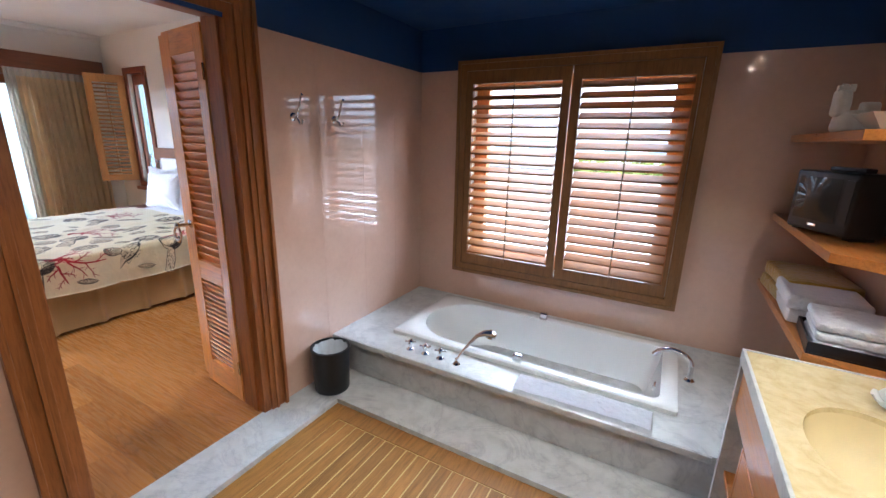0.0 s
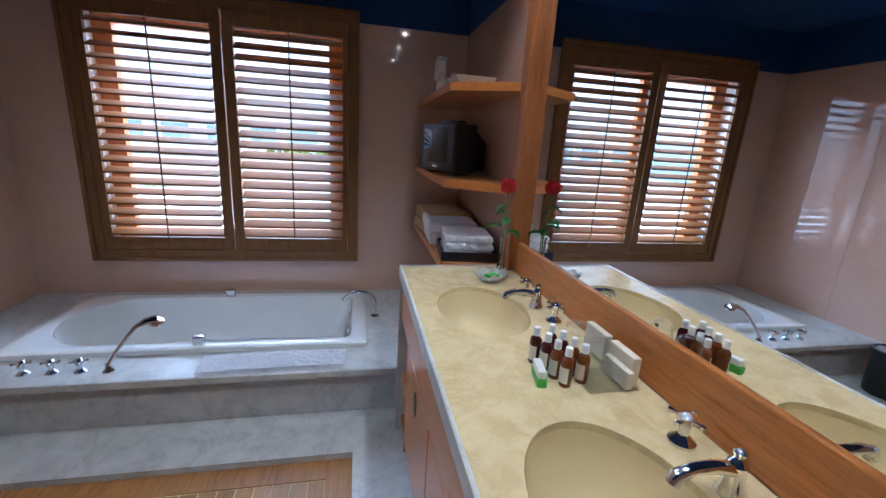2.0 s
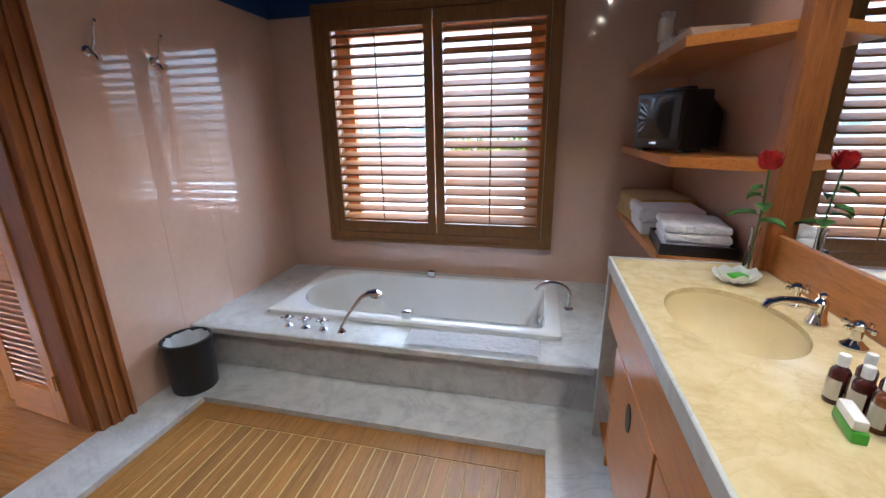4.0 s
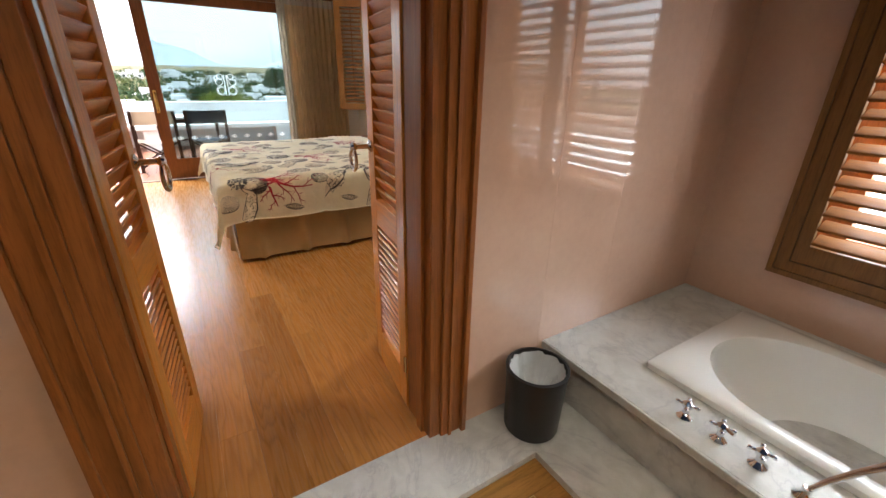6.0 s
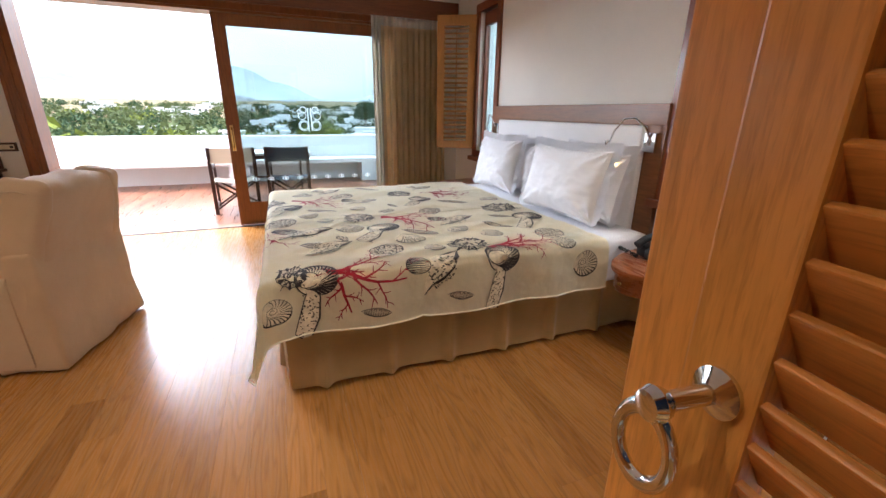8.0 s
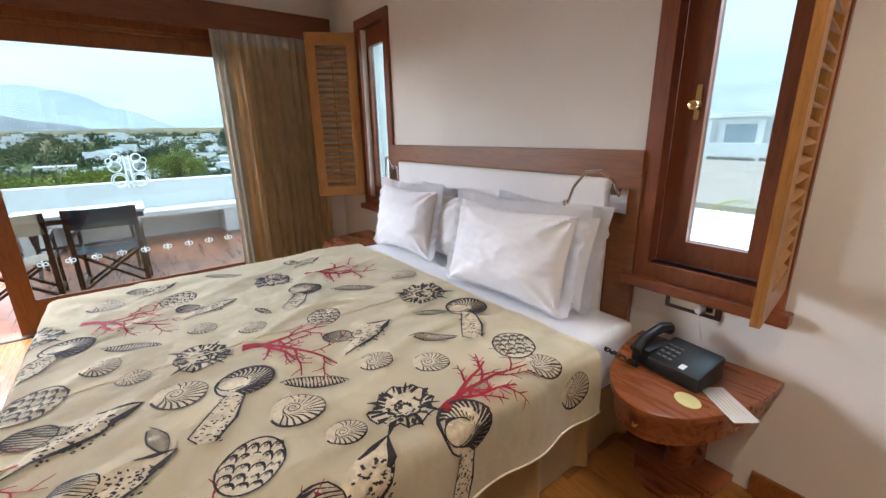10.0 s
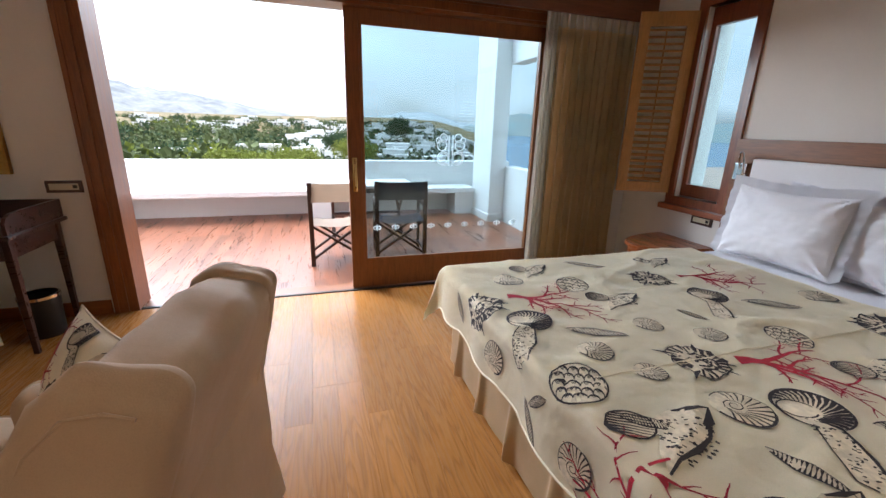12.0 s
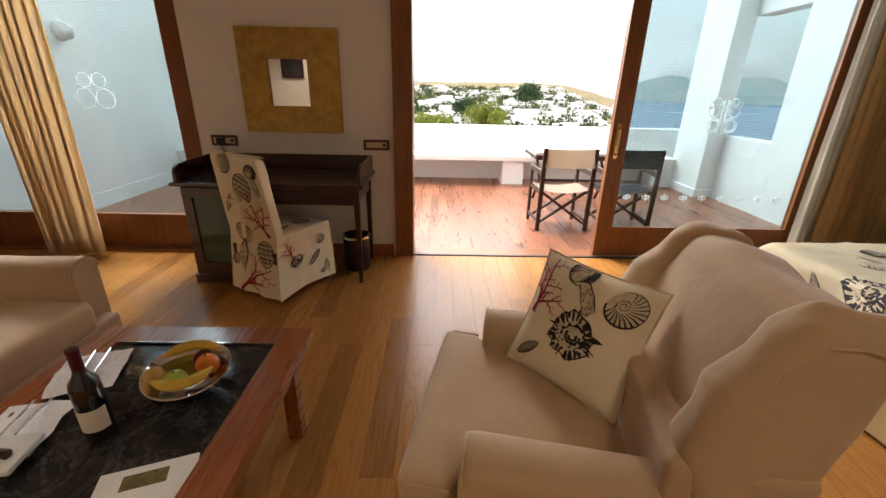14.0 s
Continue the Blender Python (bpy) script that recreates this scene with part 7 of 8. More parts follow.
part("carry_handle", B(-0.09, 0.09, -0.05, 0.0, 0.283, 0.305, 0.009), black_plastic, tv, "", True)
part("emblem", B(-0.04, 0.01, -0.1325, -0.13, 0.035, 0.047), chrome, tv)

bowl = thing("ceramic_bowl", "white square ceramic bowl", "bowl", pose(1.17, 3.08, 1.715))
bm = bmesh.new()
prev = None
for hw, z in ((0.055, 0.0), (0.06, 0.004), (0.115, 0.075), (0.108, 0.075), (0.055, 0.012)):
    ring_ = [bm.verts.new((sx * hw, sy * hw, z)) for sx, sy in ((1, 1), (-1, 1), (-1, -1), (1, -1))]
    if prev:
        for i in range(4):
            bm.faces.new((prev[i], prev[(i + 1) % 4], ring_[(i + 1) % 4], ring_[i]))
    else:
        bm.faces.new(ring_)
    prev = ring_
bm.faces.new(prev)
part("body", bm, enamel, bowl)

fig = bmesh.new()
soft(fig, -0.055, 0.07, -0.035, 0.035, 0.0, 0.10, 0.03, seed=3, amp=0.012, cell=0.03)
soft(fig, -0.075, -0.01, -0.026, 0.026, 0.07, 0.19, 0.024, seed=5, amp=0.010, cell=0.03)
soft(fig, 0.04, 0.12, -0.02, 0.02, 0.05, 0.14, 0.018, seed=9, amp=0.012, cell=0.03)
for i in range(4):
    soft(fig, -0.075 + 0.017 * i, -0.05 + 0.017 * i, -0.006, 0.006, 0.18, 0.205 + 0.008 * (i % 2), 0.005, seed=i, amp=0.002, cell=0.03)
fo = part("bird_figurine", fig, mottled("white_ceramic", (0.62, 0.58, 0.54), 0.4, 0.1, 20.0, 0.2, 60.0), None, "white ceramic bird figurine on the shelf", True)
tagged(fo, category="figurine")
fo.matrix_world = pose(1.07, 3.30, 1.715, 0, 0, 25)

folded("towel", "folded mustard yellow towel", 1.14, 3.50, 0.842, 0.30, 0.44, 0.15, 2, towel_yellow, 4, 1)
folded("towel", "stack of folded white bath towels", 1.13, 3.22, 0.842, 0.30, 0.36, 0.14, 2, towel_white, -3, 2)
tr = thing("towel_tray", "shallow black tray holding hand towels", "tray", pose(1.15, 2.86, 0.842, 0, 0, -6))
part("base", B(-0.15, 0.15, -0.16, 0.16, 0, 0.008), black_plastic, tr)
for a in ((-0.15, 0.15, -0.16, -0.15), (-0.15, 0.15, 0.15, 0.16), (-0.15, -0.14, -0.15, 0.15), (0.14, 0.15, -0.15, 0.15)):
    part("rim", B(*a, 0.008, 0.05, 0.002), black_plastic, tr)
folded("towel", "folded white hand towels on a tray", 1.15, 2.86, 0.851, 0.26, 0.27, 0.125, 3, towel_white, -6, 4)

vs = thing("bud_vase", "clear glass bud vase with one red rose", "vase", pose(1.20, 2.42, VZ))
glass_m = shader("clear_glassware", (1, 1, 1), 0.02, transmission=1.0, ior=1.45)[0]
part("vase", lathe([(0, 0.0), (0.02, 0.0), (0.021, 0.01), (0.014, 0.09), (0.013, 0.16), (0.016, 0.175), (0.013, 0.175), (0.010, 0.16), (0.010, 0.09), (0.014, 0.015), (0, 0.012)], 20), glass_m, vs, "clear glass vase", True)
stem_m = mottled("rose_leaf", (0.07, 0.19, 0.035), 0.5, 0.3, 30.0, 0.1, 60.0)
part("stem", tube([(0, 0, 0.02), (0.004, 0, 0.15), (0.002, -0.01, 0.28), (-0.005, -0.015, 0.38)], 0.003, 6), stem_m, vs)
rose = bmesh.new()
for ringn, (n_, rad, hh, tilt) in enumerate(((3, 0.012, 0.062, 8), (5, 0.021, 0.062, 14), (6, 0.029, 0.056, 22), (7, 0.034, 0.045, 34))):
    for i in range(n_):
        a = 2 * math.pi * i / n_ + ringn * 0.7
        d, s_ = Vector((math.cos(a), math.sin(a), 0)), Vector((-math.sin(a), math.cos(a), 0))
        grid_sheet(lambda u, v: Vector((-0.005, -0.015, 0.375)) + d * (rad * (0.35 + 0.65 * v ** 0.6) + 0.006 * v * v * math.sin(radians(tilt)) * 2) * math.cos((u - 0.5) * 1.3) + s_ * (u - 0.5) * rad * 1.5 * math.sin(math.pi * (0.25 + 0.6 * v)) + Vector((0, 0, hh * v * (1 - 0.15 * (2 * u - 1) ** 2))), 5, 5, rose)
part("flower", rose, mottled("red_petal", (0.52, 0.006, 0.012), 0.55, 0.3, 30.0, 0.1, 80.0), vs, "open red rose", True)
for z, a, L in ((0.19, 0.6, 0.06), (0.22, 2.8, 0.065), (0.25, 4.4, 0.055), (0.28, 1.9, 0.045), (0.20, 5.3, 0.06), (0.31, 3.6, 0.04)):
    d = Vector((math.cos(a), math.sin(a), 0.15))
    s_ = Vector((-math.sin(a), math.cos(a), 0))
    p0 = Vector((0.0, -0.006, z))
    b = grid_sheet(lambda u, v: p0 + d * (0.012 + 1.25 * L * v) + s_ * (u - 0.5) * L * 0.85 * math.sin(math.pi * v ** 0.8) + Vector((0, 0, 0.012 * abs(2 * u - 1) - 0.03 * v * v)), 4, 6)
    tube([p0, p0 + d * 0.014], 0.0015, 5, b)
    part("leaf", b, stem_m, vs, "", True)

dish = thing("soap_dish", "scallop-shaped white soap dish with green soap", "soap dish", pose(1.13, 2.33, VZ, 0, 0, 20))
bm = bmesh.new()
rows_ = []
for f, z in ((0.35, 0.002), (0.6, 0.008), (0.85, 0.022), (1.0, 0.038)):
    rows_.append([bm.verts.new(((0.075 * f) * math.cos(a) * (1 + 0.10 * f * abs(math.sin(a * 4.5))), (0.055 * f) * math.sin(a) * (1 + 0.10 * f * abs(math.sin(a * 4.5))), z + 0.006 * f * math.sin(a * 9))) for a in [2 * math.pi * i / 54 for i in range(54)]])
for a, b in zip(rows_, rows_[1:]):
    for i in range(54):
        bm.faces.new((a[i], a[(i + 1) % 54], b[(i + 1) % 54], b[i]))
bm.faces.new(rows_[0][::-1])
bmesh.ops.solidify(bm, geom=bm.faces[:], thickness=0.003)
part("shell", bm, enamel, dish, "", True)
green_m = mottled("green_wrapper", (0.10, 0.42, 0.03), 0.35, 0.15, 30.0, 0.1, 80.0)
part("soap", B(-0.035, 0.035, -0.018, 0.018, 0.012, 0.03, 0.005, 2, pose(0, 0, 0, 6, 4, 15)), green_m, dish, "soap in green wrapper", True)

amber = mottled("amber_bottle", (0.16, 0.045, 0.008), 0.12, 0.1, 8.0, 0.0, 60.0, coat=0.5)
plum = mottled("plum_bottle", (0.055, 0.008, 0.006), 0.12, 0.1, 8.0, 0.0, 60.0, coat=0.5)
label_m = mottled("paper_label", (0.70, 0.64, 0.52), 0.7, 0.06, 20.0, 0.0, 90.0)
cap_m = mottled("white_cap", (0.80, 0.80, 0.79), 0.4, 0.03, 20.0, 0.0, 90.0)


def toiletry(x, y, mat, label):
    t = thing("toiletry_bottle", label, "bottle", pose(x, y, VZ, 0, 0, 195) @ Matrix.Scale(0.86, 4), "small toiletry bottles")
    r = 0.0185
    part("bottle", lathe([(0, 0), (r - 0.002, 0), (r, 0.003), (r, 0.078), (r - 0.003, 0.085), (0.010, 0.090), (0.010, 0.094), (0, 0.094)], 22), mat, t, "", True)
    part("cap", lathe([(0, 0.094), (0.0105, 0.094), (0.0105, 0.118), (0.0095, 0.12), (0, 0.12)], 20), cap_m, t, "white cap", True)
    b = bmesh.new()
    grid_sheet(lambda u, v: Vector(((r + 0.0006) * math.cos(-1.1 + 2.2 * u), (r + 0.0006) * math.sin(-1.1 + 2.2 * u), 0.014 + 0.048 * v)), 10, 1, b)
    part("label", b, label_m, t, "cream paper label", True)


for i, (x, y, mat) in enumerate(((1.035, 1.66, plum), (1.085, 1.672, plum), (1.05, 1.622, plum), (1.098, 1.632, plum), (1.058, 1.583, amber), (1.108, 1.592, amber), (1.068, 1.545, amber), (1.118, 1.556, amber))):
    toiletry(x, y, mat, "small amber toiletry bottle with white cap" if mat is amber else "small dark toiletry bottle with white cap")
sp = thing("soap_bar", "wrapped soap bar with green paper band", "soap", pose(1.012, 1.575, VZ, 0, 0, 78))
part("paper", B(-0.04, 0.04, -0.012, 0.012, 0.0, 0.022, 0.004), green_m, sp, "green wrapper", True)
part("bar", B(-0.035, 0.035, -0.010, 0.012, 0.022, 0.042, 0.005), cap_m, sp, "", True)
gt = thing("glass_tray", "square clear glass tray on the marble", "tray", pose(1.185, 1.60, VZ))
part("plate", B(-0.075, 0.065, -0.10, 0.12, 0.0, 0.008, 0.002), clear_glass("tray_glass", (0.96, 0.99, 0.98)), gt)


def tumbler(x, y):
    t = thing("tumbler", "upturned clear glass tumbler", "glass", pose(x, y, VZ + 0.008), "upturned tumblers")
    part("glass", lathe([(0.037, 0.0), (0.039, 0.002), (0.037, 0.05), (0.030, 0.09), (0.02, 0.098), (0, 0.099), (0, 0.092), (0.018, 0.091), (0.028, 0.085), (0.0345, 0.05), (0.0365, 0.002), (0.037, 0.0)], 28), clear_glass("tumbler_glass", (0.99, 1.0, 1.0)), t, "", True)


tumbler(1.165, 1.675)
tumbler(1.165, 1.565)
for (x, y, w, h) in ((1.235, 1.68, 0.022, 0.075), (1.235, 1.56, 0.022, 0.075), (1.212, 1.545, 0.018, 0.045)):
    bx = thing("amenity_box", "small cream cardboard amenity box", "box", pose(x, y, VZ + 0.008), "amenity boxes")
    part("box", B(-w / 2, w / 2, -0.05, 0.05, 0, h, 0.002), label_m, bx)

# recessed spots over the vanity and the bath; the bedroom three are invented fill
for i, (x, y) in enumerate(((1.02, 0.9), (1.02, 1.6), (1.02, 2.3), (-0.4, 1.0), (-0.4, 2.3), (-2.7, 0.5), (-2.7, 2.9), (-2.7, -2.6))):
    s = thing("ceiling_spot_and_fill", "recessed halogen spot of the bathroom, made-up fill in the bedroom", "ceiling light", pose(x, y, 2.5 if x > -1.5 else BZ), "recessed ceiling spots")
    part("ring", lathe([(0.028, -0.002), (0.045, -0.002), (0.046, -0.008), (0.034, -0.010), (0.028, -0.004)], 24), chrome, s, "", True)
    part("bulb", lathe([(0, -0.004), (0.026, -0.004), (0.026, -0.001), (0, -0.001)], 20), glow("halogen_glow", (1.0, 0.78, 0.5), 40), s, "glowing halogen bulb, an added one in the bedroom")

# ---- bedroom: small things ----
ph = thing("telephone", "black desk telephone with coiled handset cord", "telephone", pose(-3.53, 3.70, 0.563, 0, 0, -8))
pb = bmesh.new()
box(pb, -0.06, 0.15, -0.09, 0.09, 0, 0.06, 0.012, 2)
for v in pb.verts:
    if v.co.z > 0.03:
        v.co.z += 0.25 * (v.co.y + 0.09)
part("body", pb, black_plastic, ph, "", True)
hb = tube([(-0.10, -0.11, 0.07), (-0.105, -0.06, 0.105), (-0.105, 0.0, 0.12), (-0.105, 0.06, 0.13), (-0.10, 0.11, 0.115)], [0.026, 0.022, 0.02, 0.022, 0.028], 12)
part("handset", hb, black_plastic, ph, "", True)
part("cradle", B(-0.14, -0.06, -0.08, 0.09, 0.0, 0.075, 0.012, 2), black_plastic, ph, "", True)
key_m = mottled("grey_keys", (0.09, 0.095, 0.10), 0.5)
for i in range(4):
    for j in range(3):
        part("key", B(-0.04 + 0.024 * j, -0.024 + 0.024 * j, -0.065 + 0.026 * i, -0.05 + 0.026 * i, 0.068 + 0.0065 * i, 0.074 + 0.0065 * i), key_m, ph)
part("card", B(0.06, 0.082, -0.06, 0.02, 0.074, 0.079, 0, 2, pose(0, 0, 0, 12)), cap_m, ph, "white number card")
part("cord", tube([(-0.12 + 0.06 * math.sin(i * 0.12) - 0.0015 * i, -0.12 + 0.008 * math.cos(i * 1.3), 0.012 + 0.009 * math.sin(i * 1.3) + 0.002) for i in range(60)], 0.004, 5), black_plastic, ph, "coiled black cord")
nt = thing("note_sheet", "white printed card on the night table", "paper", pose(-3.30, 3.62, 0.5635, 0, 0, -38))
part("sheet", B(-0.10, 0.10, -0.045, 0.045, 0, 0.0015), cap_m, nt)
for i in range(5):
    part("text_line", B(-0.08, 0.06 - 0.01 * (i % 2), 0.02 - 0.014 * i, 0.023 - 0.014 * i, 0.0015, 0.002), print_shade, nt)
nt2 = thing("note_card", "rounded pale yellow card on the night table", "paper", pose(-3.40, 3.53, 0.5635, 0, 0, -30))
part("card", prism([(0.05 * math.cos(a), 0.04 * math.sin(a)) for a in [2 * math.pi * i / 24 for i in range(24)]], 0, 0.0013), mottled("yellow_card", (0.70, 0.66, 0.30), 0.7), nt2)
pl = thing("power_plug", "white power plug with cord in the socket", "plug", pose(-3.54, 3.935, 0.765))
part("plug", lathe([(0, 0), (0.02, 0), (0.021, 0.02), (0.012, 0.04), (0, 0.042)], 16, pose(0, 0, 0, 90)), cap_m, pl, "", True)
part("cord", tube([(0, -0.035, -0.005), (0.02, -0.05, -0.06), (0.03, -0.03, -0.14)], 0.003, 6), cap_m, pl)
pl2 = thing("power_plug", "black power plug in the socket over the desk", "plug", pose(-7.255, -2.11, 0.995, 0, 0, 90))
part("plug", B(-0.03, 0.03, -0.04, 0, -0.025, 0.03, 0.006), black_plastic, pl2, "", True)
part("cord", tube([(0, -0.035, -0.02), (0.02, -0.05, -0.06), (0.05, -0.03, -0.10)], 0.004, 6), black_plastic, pl2)

# fruit, wine and papers on the coffee table
TZ = 0.4115
fb = thing("fruit_bowl", "shallow oval metal fruit bowl", "bowl", pose(-5.0, -1.20, TZ, 0, 0, 25))
part("body", lathe([(0, 0.002), (0.06, 0.002), (0.065, 0.006), (0.13, 0.045), (0.165, 0.075), (0.170, 0.078), (0.165, 0.08), (0.125, 0.052), (0.06, 0.012), (0, 0.010)], 40, Matrix.Diagonal((1.0, 0.82, 1, 1))), chrome, fb, "", True)


def fruit(name, label, x, y, z, r, c, squash=0.93, turn=0):
    t = thing(name, label, "fruit", pose(x, y, z, 0, 0, turn), "fruit in the bowl")
    prof = [(0, -r * squash * 0.92)] + [(r * math.cos(radians(a)), r * squash * math.sin(radians(a))) for a in range(-75, 76, 15)] + [(0, r * squash * 0.90)]
    part("flesh", lathe(prof, 24), mottled(name + "_skin", c, 0.35, 0.18, 18.0, 0.08, 160.0, coat=0.2), t, "", True)
    part("stalk", tube([(0, 0, r * squash * 0.85), (0.003, 0, r * squash + 0.006)], 0.003, 6), bark, t)


fruit("orange", "ripe orange in the fruit bowl", -5.03, -1.145, 0.485, 0.040, (0.72, 0.20, 0.015))
fruit("green_apple", "green apple in the fruit bowl", -4.95, -1.215, 0.475, 0.039, (0.32, 0.42, 0.04))
fruit("plum", "dark red plum in the fruit bowl", -5.075, -1.185, 0.475, 0.035, (0.11, 0.008, 0.015))
fruit("pear", "yellow pear in the fruit bowl", -4.965, -1.295, 0.475, 0.034, (0.55, 0.33, 0.07), 1.15)


def banana(x, y, z, turn, tilt):
    t = thing("banana", "yellow banana on the bowl rim", "fruit", pose(x, y, z, tilt, 0, turn), "fruit in the bowl")
    n = 14
    pts = [(0.13 * math.sin(-0.75 + 1.5 * i / n), 0.13 * (1 - math.cos(-0.75 + 1.5 * i / n)) * 1.2, 0) for i in range(n + 1)]
    rad = [0.006, 0.010, 0.015, 0.0175] + [0.019] * 7 + [0.0175, 0.014, 0.008, 0.005]
    part("flesh", tube(pts, rad, 7), mottled("banana_skin", (0.62, 0.40, 0.04), 0.45, 0.2, 14.0, 0.05, 80.0), t, "", True)


banana(-4.90, -1.155, 0.505, 118, 12)
banana(-5.10, -1.23, 0.515, 290, -8)
wb_ = thing("wine_bottle", "dark red wine bottle with pale label", "bottle", pose(-4.775, -1.345, TZ))
dark_glass = mottled("dark_bottle_glass", (0.012, 0.008, 0.008), 0.06, 0.1, 4.0, 0.0, 30.0, coat=0.6)
part("glass", lathe([(0, 0.002), (0.036, 0.0), (0.0385, 0.004), (0.0385, 0.185), (0.035, 0.205), (0.02, 0.228), (0.0145, 0.245), (0.0145, 0.31), (0, 0.31)], 32), dark_glass, wb_, "", True)
part("capsule", lathe([(0.0152, 0.235), (0.0155, 0.30), (0.0165, 0.302), (0.0165, 0.312), (0, 0.314)], 24), mottled("wine_capsule", (0.09, 0.006, 0.012), 0.4), wb_, "dark red capsule", True)
part("label", grid_sheet(lambda u, v: Vector((0.0391 * math.cos(-1.6 + 3.2 * u), 0.0391 * math.sin(-1.6 + 3.2 * u), 0.045 + 0.075 * v)), 24, 1), label_m, wb_, "cream paper label", True)
en = thing("envelope", "white folded card with small picture", "card", pose(-4.60, -1.10, TZ, 0, 0, 20))
part("sheet", B(-0.075, 0.075, -0.12, 0.12, 0, 0.004, 0.001), cap_m, en)
part("picture", B(-0.05, 0.0, -0.06, 0.05, 0.004, 0.0046), mottled("olive_picture", (0.18, 0.14, 0.04), 0.6, 0.4, 60.0), en, "small olive picture")
for i, (x, y, tn) in enumerate(((-5.06, -1.60, 20), (-4.78, -1.60, 12))):
    nk = thing("napkin", "folded white napkin with cutlery", "napkin", pose(x, y, TZ, 0, 0, tn), "napkins")
    part("cloth", grid_sheet(lambda u, v: Vector((-0.12 + 0.24 * u, -0.10 + 0.2 * v, 0.012 + 0.010 * noise.noise(Vector((u * 4, v * 4, i))) + 0.02 * math.sin(math.pi * u) * (1 - v) * (i == 0))), 16, 14), towel_white, nk, "", True)
    cut = tube([(-0.11, -0.02, 0.032), (0.02, -0.015, 0.034), (0.11, -0.01, 0.033)], [0.004, 0.003, 0.007], 6)
    tube([(-0.11, 0.03, 0.032), (0.02, 0.028, 0.034), (0.11, 0.03, 0.033)], [0.004, 0.003, 0.008], 6, cut)
    part("cutlery", cut, chrome, nk, "steel knife and fork", True)
wg = thing("napkin_plate", "white rectangular plate with rolled napkin", "plate", pose(-4.66, -1.58, TZ, 0, 0, 10))
part("plate", B(-0.07, 0.07, -0.11, 0.11, 0.022, 0.04, 0.006), enamel, wg, "", True)
part("roll", tube([(-0.03, -0.09, 0.052), (0.0, 0.0, 0.054), (0.02, 0.08, 0.052)], 0.014, 8), dark_wood, wg)

# ---- behind the camera, caught in the gold mirror ----
pc = thing("wall_picture", "dark framed picture on the white wall", "picture", pose(-1.73, -3.3, 1.85, 0, 0, -90))
part("frame", pierced("y", -0.03, 0, -0.22, 0.22, -0.26, 0.26, [(-0.18, 0.18, -0.22, 0.22)]), dark_wood, pc)
part("print", B(-0.18, 0.18, -0.012, -0.004, -0.22, 0.22), mottled("dark_print", (0.05, 0.05, 0.06), 0.4, 0.5, 4.0), pc)
cabn = thing("wardrobe_cabinet", "tall dark wooden cabinet with open tea shelf", "cabinet", pose(-1.74, -4.47, 0, 0, 0, -90))
part("body", B(-0.4, 0.4, -0.55, 0, 0, 0.95, 0.004), table_wood, cabn)
part("worktop", B(-0.41, 0.41, -0.57, 0, 0.95, 0.98, 0.004), table_wood, cabn)
part("back_panel", B(-0.4, 0.4, -0.03, 0, 0.98, 2.1), table_wood, cabn)
for x in (-0.4, 0.38):
    part("side", B(x, x + 0.02, -0.5, -0.03, 0.98, 2.1), table_wood, cabn)
part("top", B(-0.41, 0.41, -0.52, 0, 2.1, 2.13), table_wood, cabn)

kt = thing("kettle", "small black electric kettle on the cabinet", "kettle", pose(-2.05, -4.35, 0.98))
part("body", lathe([(0, 0), (0.075, 0), (0.08, 0.02), (0.065, 0.17), (0.05, 0.19), (0, 0.195)], 24), black_plastic, kt, "", True)
part("handle", tube([(0, 0.06, 0.17), (0, 0.12, 0.16), (0, 0.125, 0.06), (0, 0.075, 0.03)], 0.011, 8), black_plastic, kt, "", True)

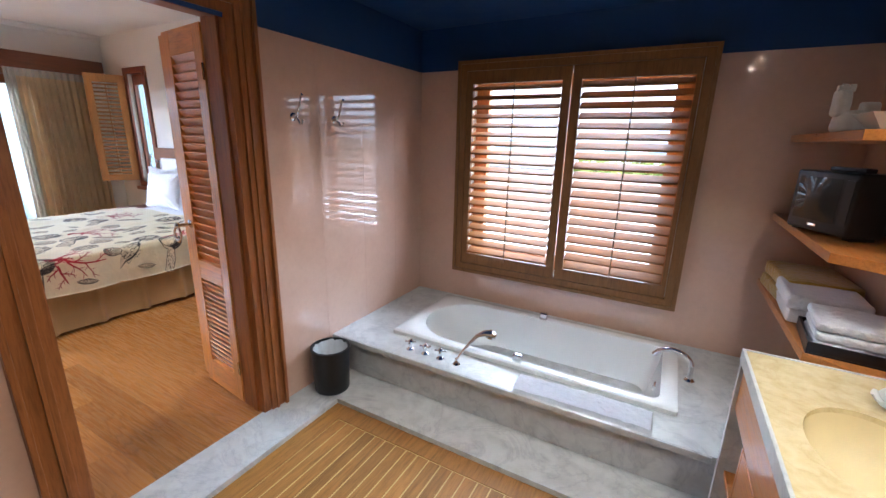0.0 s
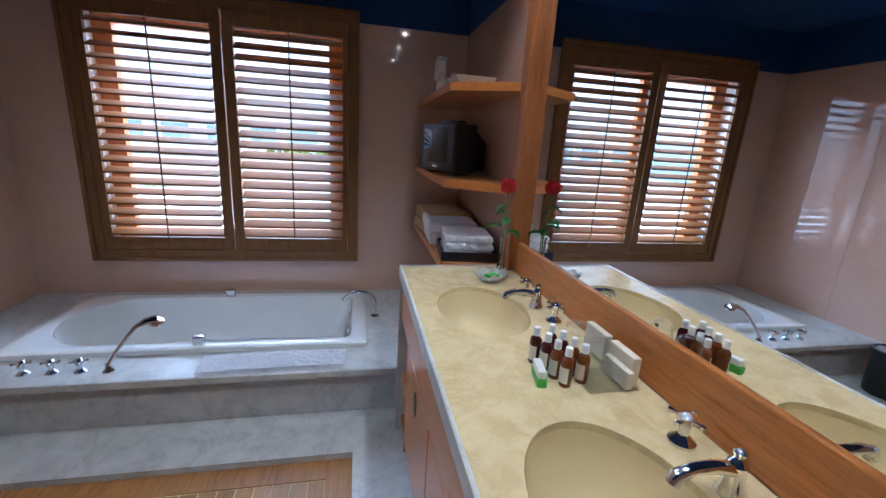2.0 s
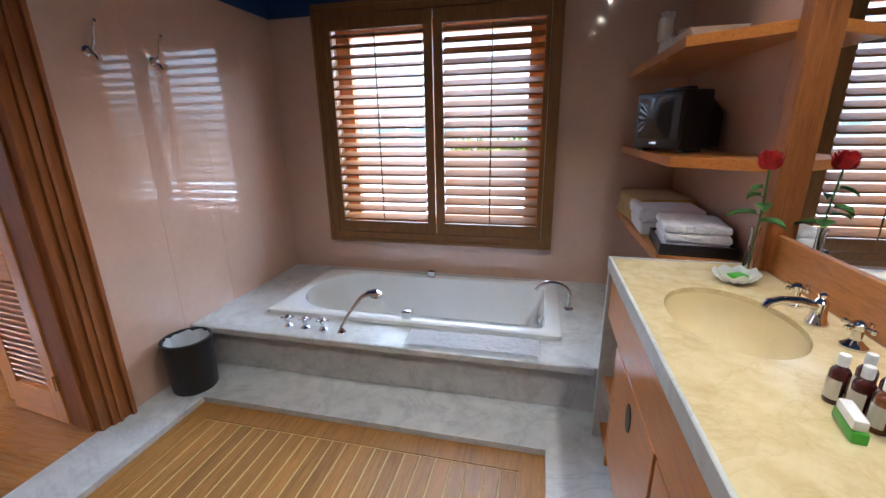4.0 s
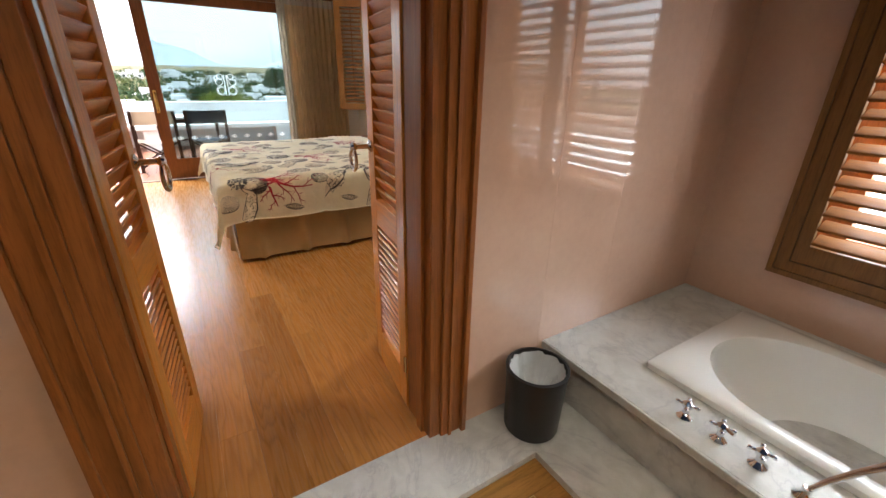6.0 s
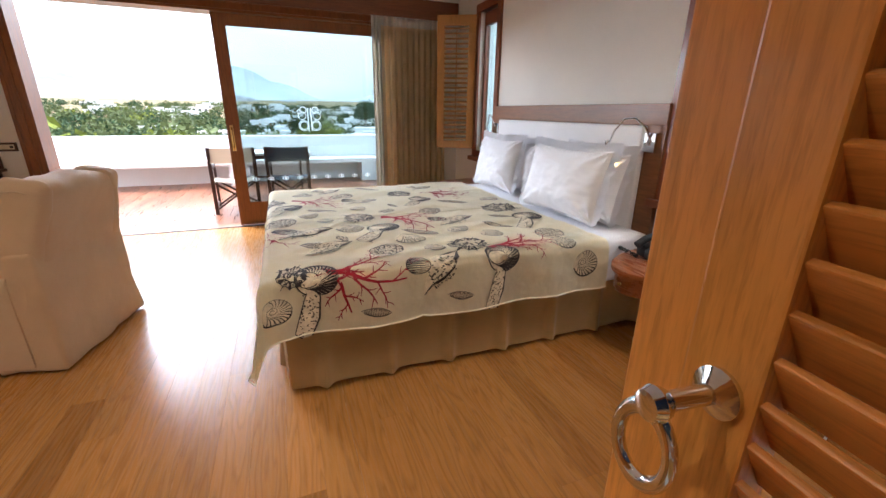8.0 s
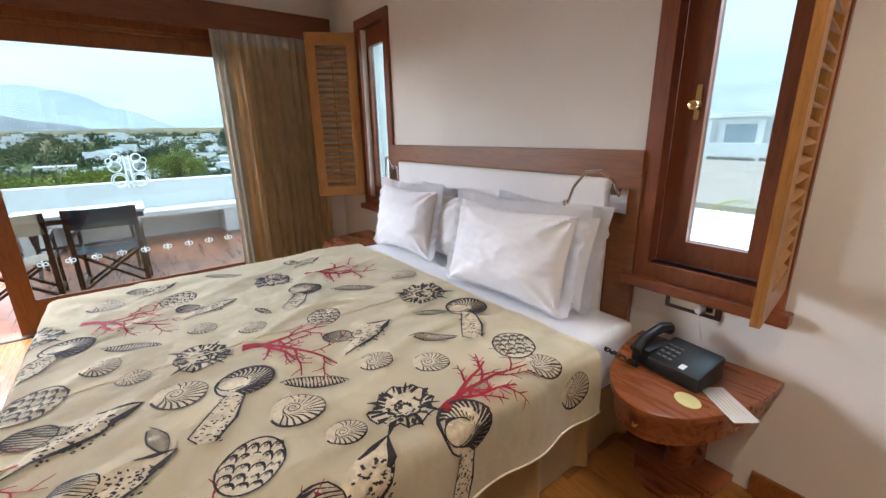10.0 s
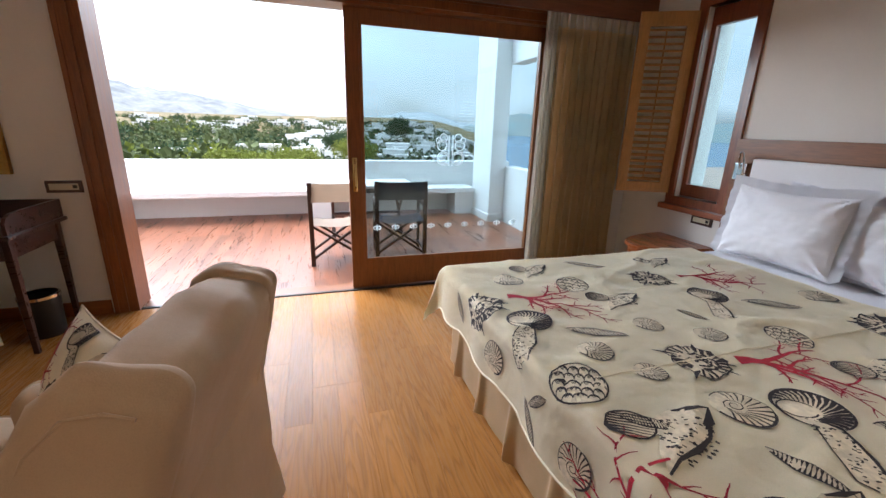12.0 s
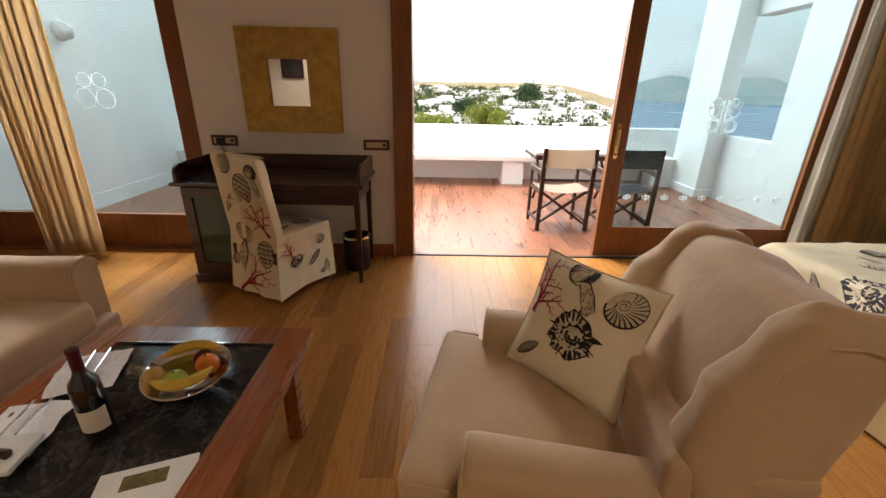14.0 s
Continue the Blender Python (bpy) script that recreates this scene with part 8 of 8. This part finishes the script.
# ---- lamps that burn, with invented bedroom fill ----
# the three at x -2.7 are added to brighten bed, door and table
for i, (x, y, e) in enumerate(((1.02, 0.9, 7), (1.02, 1.6, 7), (1.02, 2.3, 6), (-0.4, 1.0, 8), (-0.4, 2.3, 7), (-2.7, 0.5, 20), (-2.7, 2.9, 20), (-2.7, -2.6, 46))):
    lamp("spot_and_fill_light", "SPOT", look((x, y, 2.485 if x > -1.5 else BZ - 0.015), (x, y, 0)), e, (1.0, 0.84, 0.62), spot=radians(115), soft=0.03)
lamp("reading_light", "SPOT", look((-4.105, 3.69, 1.13), (-3.98, 3.62, 0.7)), 9.0, (1.0, 0.62, 0.25), spot=radians(95), soft=0.01)

# ---- boards: duckboard slats, oak floor, terrace decking ----
n = 22
step = (PX1 - PX0 - 2 * PB) / n
slat = mesh_of(B(-step / 2 + 0.003, step / 2 - 0.003, PY0 + PB + 0.004, PY1 - PB - 0.004, -0.062, -0.032, 0.002, 1), "slat", wood_slat_pan, False)
for i in range(n):
    s = new("slat", slat)
    s.parent = pan_base
    s.location = (PX0 + PB + (i + 0.5) * step, 0, 0)
gap_m = mottled("pale_caulk", (0.58, 0.42, 0.16), 0.7)
part("caulk", B(PX0 + PB, PX1 - PB, PY0 + PB, PY1 - PB, -0.062, -0.0335), gap_m, pan_base, "pale caulking between the slats")

oak_base = bpy.data.objects["floor_bedroom"]
rnd = random.Random(5)
meshes = {}


def board(L, w, parent, x, y, z, t, mat, name):
    key = (round(L, 2), w, name)
    if key not in meshes:
        meshes[key] = mesh_of(B(0, L - 0.0006, 0.0003, w - 0.0003, -t, 0, 0.0003, 1), name, mat, False)
    o = new(name, meshes[key])
    o.parent = parent
    o.location = (x, y, z)


W = 0.138
y = BY0
while y < BY1 - 0.01:
    w = min(W, BY1 - y)
    x = BX0
    L = rnd.choice((0.8, 1.1, 1.4, 1.7))
    while x < -1.576:
        L = min(L, -1.576 - x)
        board(L, w, oak_base, x, y, 0.0, 0.02, wood_floor, "floorboard")
        x += L
        L = rnd.choice((1.2, 1.5, 1.8, 2.1))
    y += w
deck_base = bpy.data.objects["terrace_base"]
y = -4.5
while y < 3.8:
    x = -11.0
    L = rnd.choice((0.9, 1.3, 1.6))
    while x < -7.505:
        L = min(L, -7.505 - x)
        board(L, 0.11, deck_base, x, y, -0.022, 0.02, wood_deck, "deck_board")
        x += L
        L = rnd.choice((1.0, 1.4, 1.8))
    y += 0.11
